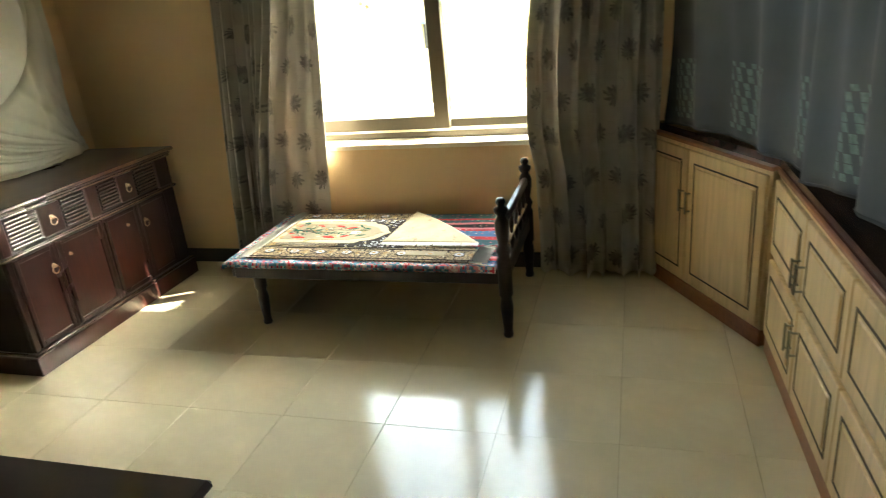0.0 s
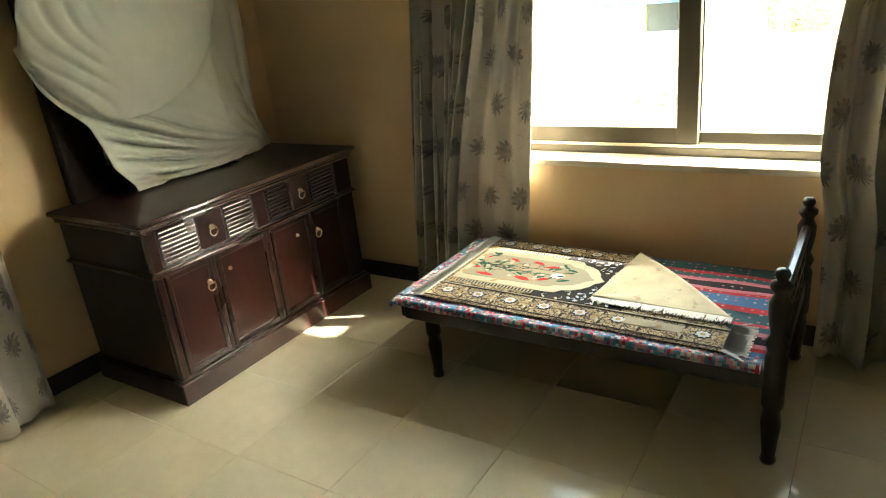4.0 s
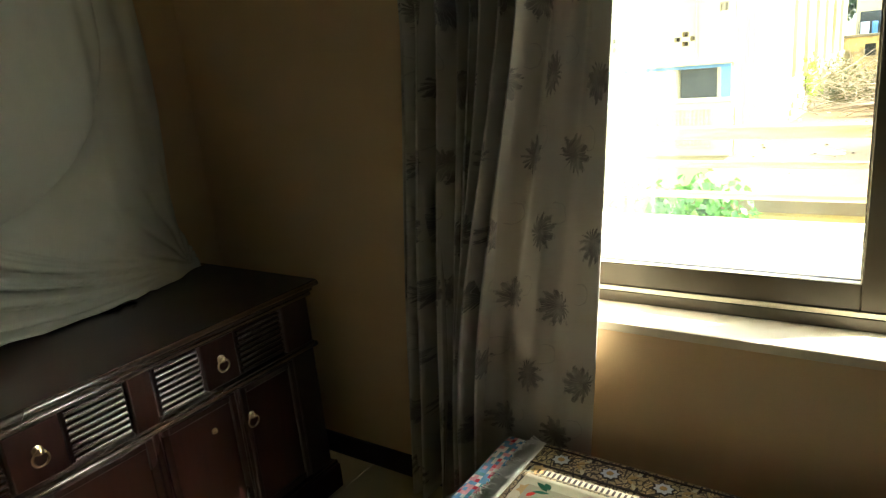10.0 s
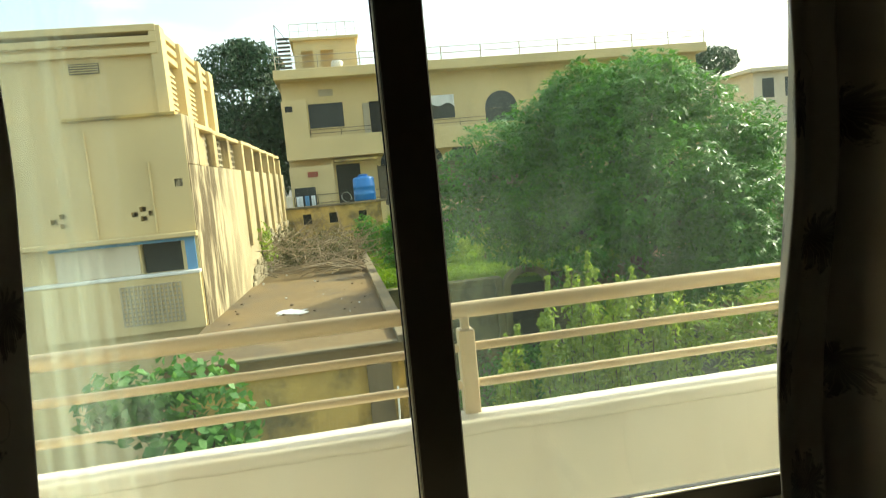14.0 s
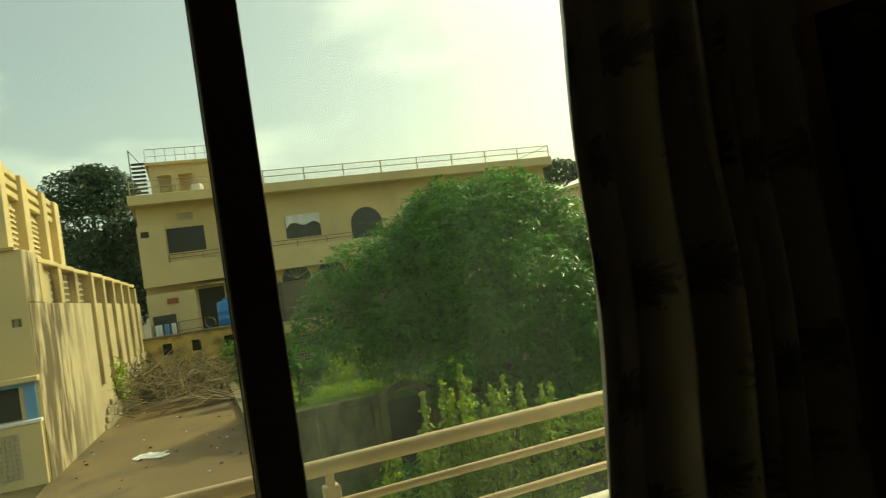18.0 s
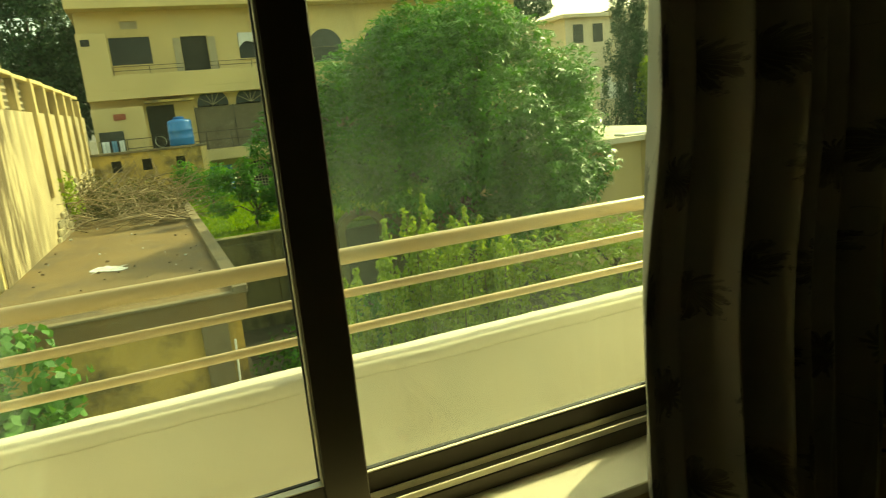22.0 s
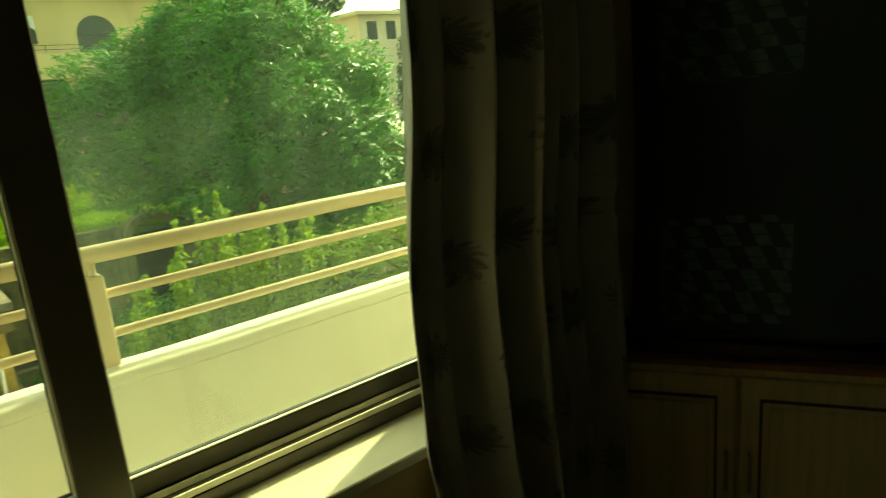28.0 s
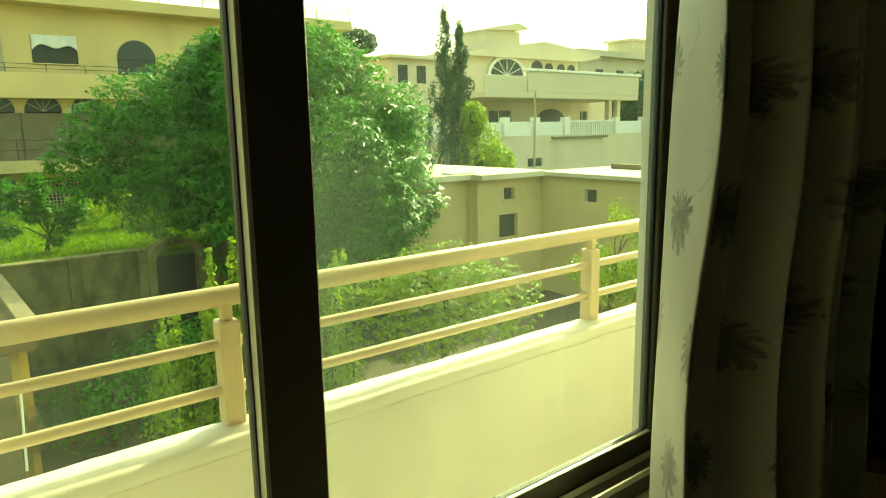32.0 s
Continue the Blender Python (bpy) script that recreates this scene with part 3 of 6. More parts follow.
def wall_x(y0, y1, x0, x1, z0, z1, holes):
    """A wall along x between y0 and y1, with holes (xa, xb, za, zb) right through."""
    bm = bmesh.new()
    xs = sorted({x0, x1, *[h[0] for h in holes], *[h[1] for h in holes]})
    zs = sorted({z0, z1, *[h[2] for h in holes], *[h[3] for h in holes]})
    xs = [x for x in xs if x0 <= x <= x1]
    zs = [z for z in zs if z0 <= z <= z1]
    for a, b in zip(xs, xs[1:]):
        run = None
        for c, d in zip(zs, zs[1:]):
            cx, cz = (a + b) / 2, (c + d) / 2
            solid = not any(h[0] < cx < h[1] and h[2] < cz < h[3] for h in holes)
            if solid:
                run = (run[0], d) if run else (c, d)
            if run and (not solid or d == zs[-1]):
                add_box(bm, a, b, y0, y1, run[0], run[1])
                run = None
    return bm


def leaves(name, centres, sizes, normals, material, narrow=0.42, seed=1, bend=0.15, axes=None):
    """Many small folded leaves in one mesh."""
    rng = np.random.default_rng(seed)
    n = len(centres)
    nrm = normals + rng.normal(0, 0.45, (n, 3))
    nrm /= np.linalg.norm(nrm, axis=1)[:, None] + 1e-9
    ax = rng.normal(0, 1, (n, 3))
    ax[:, 2] -= 0.6
    if axes is not None:
        ax = axes + rng.normal(0, 0.12, (n, 3))
    ax -= nrm * (ax * nrm).sum(1)[:, None]
    ax /= np.linalg.norm(ax, axis=1)[:, None] + 1e-9
    sd = np.cross(nrm, ax)
    s = sizes[:, None]
    base = centres - ax * s * 0.5
    tip = centres + ax * s * 0.5 - nrm * s * bend
    lft = centres + sd * s * narrow * 0.5 + nrm * s * 0.05
    rgt = centres - sd * s * narrow * 0.5 + nrm * s * 0.05
    v = np.stack([base, rgt, tip, lft], 1).reshape(-1, 3)
    me = bpy.data.meshes.new(name)
    me.vertices.add(4 * n)
    me.vertices.foreach_set("co", v.astype(np.float32).ravel())
    me.loops.add(4 * n)
    me.loops.foreach_set("vertex_index", np.arange(4 * n, dtype=np.int32))
    me.polygons.add(n)
    me.polygons.foreach_set("loop_start", np.arange(0, 4 * n, 4, dtype=np.int32))
    me.polygons.foreach_set("loop_total", np.full(n, 4, dtype=np.int32))
    me.materials.append(material)
    me.update()
    me.validate()
    return me


def crown_points(lobes, count, seed, shell=0.35):
    """Points and outward directions over a cluster of ellipsoid lobes (x, y, z, rx, ry, rz)."""
    rng = np.random.default_rng(seed)
    lobes = np.array(lobes, float)
    w = (lobes[:, 3] * lobes[:, 4] + lobes[:, 4] * lobes[:, 5] + lobes[:, 3] * lobes[:, 5])
    pick = rng.choice(len(lobes), count, p=w / w.sum())
    d = rng.normal(0, 1, (count, 3))
    d /= np.linalg.norm(d, axis=1)[:, None]
    r = 1 - shell * rng.random(count) ** 1.6
    wob = 1 + 0.10 * np.sin(d[:, 0] * 9 + pick) * np.sin(d[:, 2] * 8 + pick * 2) + rng.normal(0, 0.03, count)
    p = lobes[pick, :3] + d * lobes[pick, 3:6] * (r * wob)[:, None]
    return p, d + np.array([0, 0, 0.25])

# ---- the room ----
XL, XR, YW, YB, ZC = -2.45, 2.30, -0.175, -5.6, 3.0
OX0, OX1, OZ0, OZ1 = -1.00, 0.988, 0.775, 2.56       # window opening

thing("wall_north", "tan painted plaster wall with the window opening", "wall",
      wall_x(YW, 0.11, XL - 0.2, XR + 0.2, -0.25, ZC + 0.3, [(OX0, OX1, OZ0 - 0.03, OZ1)]), M_wall, kind="structure")
thing("wall_west", "tan painted plaster wall behind the sideboard", "wall", box(XL - 0.2, XL, YB - 0.2, YW, -0.25, ZC + 0.3), M_wall, kind="structure")
thing("wall_east", "tan painted plaster wall behind the fitted cupboards", "wall", box(XR, XR + 0.2, YB - 0.2, YW, -0.25, ZC + 0.3), M_wall, kind="structure")
# the unseen back wall has its dimness put into its colour
thing("wall_south", "unseen back wall of the room, coloured dark to dim the bounce light", "wall", box(XL, XR, YB - 0.2, YB, -0.25, ZC + 0.3), M_wall_dim, kind="structure")
thing("ceiling", "off-white painted ceiling", "ceiling", box(XL, XR, YB, YW, ZC, ZC + 0.12), M_ceiling, kind="structure")
floor = thing("floor", "cream polished floor tiles with thin dark joints", "floor", box(XL, XR, YB, YW, -0.2, -0.008), M_grout, kind="structure")
for nm, b in (("baseboard", box(XL, 1.2, YW - 0.014, YW, 0, 0.095, 0.003)), ("baseboard", box(XL, XL + 0.014, YB, YW - 0.014, 0, 0.095, 0.003)),
              ("baseboard", box(XL + 0.014, XR, YB, YB + 0.014, 0, 0.095, 0.003))):
    thing(nm, "dark brown glossy skirting along the wall", "baseboard", b, M_skirt, kind="structure")

# window
thing("window_sill", "cream painted inner window sill", "window sill", box(OX0, OX1, YW - 0.012, 0.108, OZ0 - 0.03, OZ0 - 0.001, 0.003), M_sill, kind="structure")
window = thing("window_1", "sliding window with bronze aluminium frame and two clear panes", "window", kind="structure", at=(0, 0, 0))


def frame_bars(x0, x1, y0, y1, z0, z1, w, bottom):
    bm = bmesh.new()
    add_box(bm, x0, x0 + w, y0, y1, z0, z1, 0.003)
    add_box(bm, x1 - w, x1, y0, y1, z0, z1, 0.003)
    add_box(bm, x0 + w, x1 - w, y0 + 0.002, y1 - 0.002, z1 - w, z1, 0.002)
    add_box(bm, x0 + w, x1 - w, y0 + 0.002, y1 - 0.002, z0, z0 + bottom, 0.002)
    return bm


part("window_frame", frame_bars(OX0, OX1, -0.032, 0.085, OZ0, OZ1, 0.038, 0.036), M_alu, window)
trk = bmesh.new()
for yy in (-0.024, 0.022, 0.072):
    add_box(trk, OX0 + 0.038, OX1 - 0.038, yy - 0.0025, yy + 0.0025, OZ0 + 0.036, OZ0 + 0.05)
# the track's lit edges are put into its pale colour
part("track", trk, M_sunlit_edge, window, "sliding track coloured pale for its sunlit edges")
for nm, x0, x1, y0, y1 in (("left", OX0 + 0.03, 0.0, -0.019, 0.017), ("right", -0.082, OX1 - 0.03, 0.027, 0.066)):
    z0, z1, w = OZ0 + 0.04, OZ1 - 0.03, 0.092
    foot = 0.082 if nm == "left" else 0.054
    sash = part("sash", frame_bars(x0, x1, y0, y1, z0, z1, w if nm == "left" else 0.078, foot), M_alu, window)
    ym = 0.012 if nm == "left" else (y0 + y1) / 2
    pane = part("pane", box(x0 + 0.07, x1 - 0.07, ym - 0.0025, ym + 0.0025, z0 + foot - 0.012, z1 - 0.06), M_glass if nm == "left" else M_glass_dusty, sash, "clear dusty glass pane")
    pane.visible_shadow = False
    seal = bmesh.new()
    xa, xb = x0 + (w if nm == "left" else 0.078), x1 - (w if nm == "left" else 0.078)
    for a, b, c, d in ((xa, xb, z0 + foot, z0 + foot + 0.005), (xa, xa + 0.005, z0 + foot + 0.005, z1 - w), (xb - 0.005, xb, z0 + foot + 0.005, z1 - w)):
        add_box(seal, a, b, ym - 0.008, ym + 0.004, c, d)
    part("seal", seal, M_seal, sash, "black rubber glazing seal")
    # a pale strip paints the sunlit top bevel of the bottom rail
    part("sill_glint", box(xa, xb, y0 + 0.002, ym - 0.0085, z0 + foot + 0.0005, z0 + foot + 0.0035), M_sunlit_edge, sash, "pale strip painted as the sunlit bevel under the glass")
    if nm == "left":
        # pale strip on the side of the meeting stile, painting its sunlit edge
        part("stile_glint", box(xb - 0.0025, xb + 0.001, y0 + 0.004, ym - 0.008, z0 + foot + 0.006, z1 - w), M_sunlit_edge, sash, "pale strip painted as the sunlit side of the stile")
    else:
        part("latch", add_box(box(x0 + 0.02, x0 + 0.04, y0 - 0.010, y0, 1.62, 1.78, 0.003), x0 + 0.024, x0 + 0.036, y0 - 0.018, y0 - 0.010, 1.70, 1.74, 0.002), M_seal, sash, "black pull latch")


# curtains
def ease(a, b, x):
    k = min(1.0, max(0.0, (x - a) / (b - a)))
    return k * k * (3 - 2 * k)


def crease(q, sharp=0.16):
    """A row of rounded folds with narrow valleys, one for each unit of q."""
    w = q - math.floor(q)
    return -math.exp(-((w - 0.5) / sharp) ** 2)


def curtain(name, x0, x1, y, z0, z1, folds, depth, label, edge=None, seed=3, along="x", gather=0.0, flat=""):
    """A hanging cloth with pleats; edge(v) moves the free side."""
    rng = random.Random(seed)
    ph = [rng.uniform(0, 6.28) for _ in range(6)]
    wid = abs(x1 - x0)

    def fn(u, v):
        # share of the pleats used up at u; one side may hang flat
        k, w = u, 1.0
        if flat == "inner":
            k = u * 1.2 if u < 0.72 else 0.864 + (u - 0.72) * 0.486
            w = 1 - 0.68 * ease(0.60, 0.80, u)
        elif flat == "outer":
            k = u
            w = ease(0.16, 0.34, u)
        a = folds * math.tau * k
        s = math.sin(a + 0.9 * math.sin(a * 0.37 + ph[0]) + 0.5 * math.sin(3.1 * v + ph[1]))
        s = math.copysign(abs(s) ** 0.75, s)
        s2 = math.sin(a * 2.3 + ph[2] + 1.5 * v)
        d = depth * min(1.0, 0.25 + u * 5, 0.25 + (1 - u) * 5) * (0.62 + 0.38 * math.sin(u * 7 + ph[3]) ** 2) * (0.75 + 0.35 * (1 - v)) * w
        base = y
        uu = u
        if flat == "inner":
            uu = u - 0.20 * (1 - ease(0.4, 1.9, z0 + (z1 - z0) * v)) * ease(0.3, 0.7, u) * (1 - ease(0.7, 1.0, u))
        x = x0 + (x1 - x0) * uu
        if flat == "inner":
            # the broad inner fold hangs in front of the pleats and spreads towards the bed
            base -= 0.05 * ease(0.48, 0.76, u) + 0.034 * crease((u - 0.55) * 6.5 + 0.3 * math.sin(2.4 * v + 1.0), 0.17) * ease(0.5, 0.62, u) * (1 - ease(0.90, 1.0, u)) + 0.010 * math.sin(v * 6 + u * 8) * ease(0.7, 0.9, u) + 0.006 * math.sin(u * 40 + v) * ease(0.66, 0.76, u)
        elif flat == "outer":
            # the free edge slants back from the fold towards the glass; behind the fold come the pleats
            zz = z0 + (z1 - z0) * v
            fold = 0.498 + 0.045 * (1 - ease(0.55, 0.85, zz)) + 0.066 * ease(0.85, 1.95, zz) + 0.045 * max(0.0, zz - 1.9) + 0.004 * math.sin(zz * 9)
            f = min(1.0, u / 0.16)
            g = max(0.0, u - 0.16) / 0.84
            base = -0.285 + 0.14 * (1 - f) + 0.05 * ease(0.0, 0.12, g) + 0.005 * math.sin(v * 23 + f * 4)
            x = fold + (0.095 + 0.03 * (1 - ease(0.9, 1.5, zz))) * (1 - f) ** 1.25 + (x1 - fold) * g
        if edge:
            x = edge(u, v, x)
        x += (0.012 * math.cos(a) + 0.006 * math.sin(9 * v + a)) * w
        yy = base - d * (0.5 + 0.5 * s) - 0.006 * s2 * w - gather * math.sin(math.pi * u) * (1 - v)
        z = z0 + (z1 - z0) * v + 0.014 * math.sin(a) * (1 - v)
        return (x, yy, z) if along == "x" else (yy, x, z)

    ob = thing(name, label, "curtain", at=(0, 0, 0))
    me = surface("cloth", fn, int(folds * 26), 46, M_curtain_lined if flat == "outer" else M_curtain, 0.003, lambda u, v: (u * wid * 2.1, v * (z1 - z0)))
    part("cloth", me, None, ob)
    return ob


def rod_with_rings(p0, p1, n, holders):
    rd = thing("curtain_rod", "dark metal curtain rod above the window", "curtain rod", at=(0, 0, 0))
    part("pole", rod(p0, p1, 0.012, seg=12), M_rod, rd)
    for k in range(n):
        c = Vector(p0).lerp(Vector(p1), (k + 0.5) / n)
        bm = bmesh.new()
        bmesh.ops.create_cone(bm, segments=14, radius1=0.02, radius2=0.02, depth=0.005, cap_ends=False,
                              matrix=Matrix.Translation(c) @ (Vector(p1) - Vector(p0)).to_track_quat("Z", "Y").to_matrix().to_4x4())
        part("ring", bm, M_rod, rd)
    for h in holders:
        part("bracket", rod(h[0], h[1], 0.008), M_rod, rd)


rod_with_rings((-1.6, -0.27, 2.68), (1.45, -0.27, 2.68), 24, [((-1.45, YW, 2.68), (-1.45, -0.27, 2.68)), ((1.3, YW, 2.68), (1.3, -0.27, 2.68))])
curtain("curtain", -1.48, -0.775, -0.19, 0.05, 2.67, 10.0, 0.15, "grey-beige brocade curtain with dark flower sprays, drawn aside",
        lambda u, v, x: x + u * 0.2 * min(v, 0.62) + (1 - u) * 0.25 * min(v, 0.62), 3, flat="inner")
curtain("curtain", 0.53, 1.20, -0.20, 0.02, 2.67, 8.5, 0.15, "grey-beige brocade curtain with dark flower sprays, hanging to the floor", None, 8, flat="outer")
curtain("curtain", -3.4, -1.93, -2.29, 0.04, 2.6, 8.5, -0.13, "grey-beige brocade curtain hanging along the side wall", None, 5, "y")
rod_with_rings((-2.29, -3.5, 2.62), (-2.29, -1.85, 2.62), 12, [((XL, -1.9, 2.62), (-2.29, -1.9, 2.62))])

# ---- sideboard ----
DX0, DX1, DY0, DY1, DH = -2.38, -1.755, -1.64, -0.37, 0.845
dresser = thing("sideboard", "dark mahogany sideboard with louvred drawers and panelled doors", "sideboard", at=(0, 0, 0))
part("body", box(DX0, DX1 - 0.02, DY0, DY1, 0.09, 0.80, 0.004), M_ebony, dresser)
top = bmesh.new()
add_box(top, DX0 - 0.01, DX1 + 0.035, DY0 - 0.04, DY1 + 0.04, 0.822, DH, 0.006)
part("top", top, M_mahog, dresser, "dark polished top board")
for k, (o, z0, z1) in enumerate(((0.022, 0.806, 0.822), (0.008, 0.79, 0.806))):
    part("moulding", box(DX0, DX1 + o, DY0 - o, DY1 + o, z0, z1, 0.004), M_lip, dresser)
part("moulding", box(DX0, DX1 + 0.012, DY0 - 0.012, DY1 + 0.012, 0.594, 0.618, 0.007), M_lip, dresser)
for o, z, r in ((0.032, 0.8335, 0.0105), (0.010, 0.798, 0.009), (0.010, 0.606, 0.009), (0.014, 0.112, 0.007)):
    path = [(DX0, DY0 - o, z), (DX1 + o - 0.012, DY0 - o, z), (DX1 + o - 0.003, DY0 - o + 0.003, z), (DX1 + o, DY0 - o + 0.012, z), (DX1 + o, DY1 + o, z)]
    part("bead", tube(path, r, 10), M_lip, dresser, "rounded polished edge", True)
part("plinth", box(DX0, DX1 + 0.024, DY0 - 0.024, DY1 + 0.024, 0.0, 0.10, 0.004), M_mahog_up, dresser)
part("moulding", box(DX0, DX1 + 0.016, DY0 - 0.016, DY1 + 0.016, 0.10, 0.118, 0.006), M_mahog, dresser)


def ring_pull(y, z, parent):
    pl = part("handle", lathe([(0.001, 0), (0.013, 0.001), (0.014, 0.004), (0.006, 0.008), (0.006, 0.014), (0.009, 0.018), (0.001, 0.022)], 12), M_brass, parent, "brass ring pull")
    pl.matrix_local = Matrix.Translation((DX1 + 0.004, y, z)) @ pose(0, 0, 0, 0, 90, 0)
    bm = bmesh.new()
    n, mseg, R, r = 18, 6, 0.02, 0.0032
    vs = [[bm.verts.new((R * math.cos(a) + r * math.cos(c) * math.cos(a), R * math.sin(a) + r * math.cos(c) * math.sin(a), r * math.sin(c)))
           for c in [j * math.tau / mseg for j in range(mseg)]] for a in [i * math.tau / n for i in range(n)]]
    for i in range(n):
        for j in range(mseg):
            bm.faces.new((vs[i][j], vs[(i + 1) % n][j], vs[(i + 1) % n][(j + 1) % mseg], vs[i][(j + 1) % mseg]))
    rg = part("ring", bm, M_brass, pl, "", True)
    rg.matrix_local = Matrix.Translation((0.020, 0, 0.012))


def louvre(y0, y1, parent):
    fr = part("louvre_panel", box(DX1 - 0.02, DX1 - 0.006, y0, y1, 0.628, 0.785, 0.002), M_mahog, parent, "horizontally ribbed drawer panel")
    n = 8
    for k in range(n):
        z = 0.641 + k * (0.132 / (n - 1))
        part("slat", rod((DX1 + 0.001, y0 + 0.006, z), (DX1 + 0.001, y1 - 0.006, z), 0.0062, seg=20), M_lip, fr)


for a, b in ((-1.585, -1.395), (-1.245, -1.075), (-0.985, -0.83), (-0.69, -0.50)):
    louvre(a, b, dresser)
for a, b in ((-1.388, -1.252), (-0.823, -0.697)):
    d = part("drawer_front", box(DX1 - 0.02, DX1 + 0.004, a, b, 0.630, 0.783, 0.003), M_mahog_up, dresser, "small drawer front of redder wood")
    ring_pull((a + b) / 2, 0.717, d)
for a, b in ((-1.64, -1.592), (-1.066, -0.994), (-0.492, -0.37)):
    part("pilaster", box(DX1 - 0.02, DX1 + 0.006, a, b, 0.618, 0.79, 0.004), M_mahog_up, dresser)


def door_leaf(y0, y1, parent):
    d = part("door", box(DX1 - 0.02, DX1 - 0.004, y0, y1, 0.125, 0.588, 0.002), M_mahog_up, parent, "reddish panelled cupboard door")
    w = 0.022
    fr = bmesh.new()
    add_box(fr, DX1 - 0.006, DX1 + 0.008, y0, y0 + w, 0.125, 0.588, 0.003)
    add_box(fr, DX1 - 0.006, DX1 + 0.008, y1 - w, y1, 0.125, 0.588, 0.003)
    add_box(fr, DX1 - 0.006, DX1 + 0.007, y0 + w, y1 - w, 0.566, 0.588, 0.003)
    add_box(fr, DX1 - 0.006, DX1 + 0.007, y0 + w, y1 - w, 0.125, 0.15, 0.003)
    part("frame", fr, M_mahog, d)
    return d


leafs = [door_leaf(a, b, dresser) for a, b in ((-1.60, -1.365), (-1.335, -1.03), (-1.0, -0.735), (-0.715, -0.48))]
ring_pull(-1.395, 0.484, leafs[0])
ring_pull(-0.69, 0.484, leafs[3])
for lf, y in ((leafs[1], -1.272), (leafs[2], -0.83)):
    part("keyhole_plate", lathe([(0.001, 0), (0.010, 0.001), (0.010, 0.006), (0.004, 0.009), (0.004, 0.015), (0.001, 0.016)], 10), M_brass, lf, "brass keyhole knob").matrix_local = Matrix.Translation((DX1, y, 0.50)) @ pose(0, 0, 0, 0, 90, 0)
for a, b in ((-1.64, -1.605), (-1.36, -1.34), (-1.025, -1.005), (-0.73, -0.72), (-0.475, -0.37)):
    part("pilaster", box(DX1 - 0.02, DX1 + 0.003, a, b, 0.118, 0.594, 0.004), M_mahog, dresser)

# mirror standing on the sideboard, under a dust sheet
mirror = thing("dresser_mirror", "tall dark-framed mirror standing on the sideboard, hidden under a sheet", "mirror", at=(0, 0, 0))
part("frame", box(-2.375, -2.325, -1.57, -0.46, DH + 0.001, 2.08, 0.008), M_matwood, mirror)
part("glass", box(-2.324, -2.320, -1.38, -0.68, 0.98, 2.0), M_mirror, mirror, "silvered mirror glass")


def sheet_fn(u, v):
    z = 0.858 + 1.28 * v
    left = -1.455 - 0.20 * ease(1.16, 1.40, z) + 0.12 * (1 - ease(0.85, 1.02, z)) - 0.015 * math.sin(z * 17)
    right = -0.455 + 0.05 * (1 - ease(0.86, 1.05, z)) + 0.010 * math.sin(z * 9)
    y = left + (right - left) * u
    # a bag of cloth hangs in front
    dy, dz = y + 1.25, z - 1.75
    e = math.hypot(dy / (0.60 if dy > 0 else 0.45), min(0.0, dz) / 0.57)
    out = 0.150
    if e < 1:
        out += 0.10 * (1 - e ** 5) ** 0.5
        # gathered wrinkles on the far side of the bag
        g = ease(-1.30, -1.50, y)
        out += 0.020 * g * crease(dy * 11 + dz * 7 + 0.8 * math.sin(z * 9), 0.2) + 0.006 * math.sin(e * 14 + 3 * z) * e * e
    else:
        f = e - 1
        # swags gather towards the point where the hem meets the board
        a = math.atan2(z - 0.885, -(y + 0.44))
        r = math.hypot(z - 0.885, y + 0.44)
        low = 1 - ease(1.16, 1.42, z)
        sag = 0.10 * math.sin(math.pi * min(1.0, r / 1.05))
        q = (a + sag) * 11.0 + 0.25 * math.sin(r * 6.0) - 0.2
        near = 1 - ease(0.36, 0.52, a + sag)
        fan = crease(q, 0.13) + 0.35 * crease(q * 1.7 + 0.35, 0.16)
        out += 0.085 * fan * near * ease(0.10, 0.75, r) * ease(0.0, 0.16, u)
        out += 0.018 * crease((a - 0.3) * 3.0, 0.2) * (1 - near) * low
        out -= 0.035 * math.exp(-(f / 0.05) ** 2)
        out += 0.045 * low * min(1.0, f * 3) * ease(-0.5, -0.85, y)
    # long upright folds on the side by the wall
    up = ease(-0.86, -0.70, y)
    out += 0.026 * up * crease((y + 0.62 + 0.10 * (1.5 - z) ** 2) * 6.2, 0.2) * ease(0.92, 1.2, z)
    out += 0.012 * math.sin(y * 34 + 5 * z) * ease(-1.45, -1.62, y)
    out -= 0.07 * ease(-0.56, -0.42, y)
    out += 0.006 * noise.noise((y * 7, z * 5, 1.3)) + 0.003 * noise.noise((y * 22, z * 14, 4.0))
    return (-2.37 + max(0.052, out), y, z)


sheet = thing("dust_sheet", "off-white cotton sheet draped in swags over the mirror", "sheet", at=(0, 0, 0))
part("cloth", surface("cloth", sheet_fn, 170, 250, M_sheet, 0.003), None, sheet)

# ---- small bed by the window ----
BX0, BX1, BY0, BY1, BZ = -0.985, 0.47, -1.06, -0.285, 0.352
bed = thing("small_bed", "small dark wooden bed with turned legs under the window", "bed", at=(0, 0, 0))
part("side_rail", box(BX0 + 0.02, BX1, BY0 + 0.015, BY0 + 0.055, BZ - 0.075, BZ, 0.006), M_ebony, bed)
part("side_rail", box(BX0 + 0.02, BX1, BY1 - 0.055, BY1 - 0.015, BZ - 0.075, BZ, 0.006), M_ebony, bed)
part("end_rail", box(BX0, BX0 + 0.045, BY0 + 0.02, BY1 - 0.02, BZ - 0.07, BZ - 0.001, 0.006), M_ebony, bed)
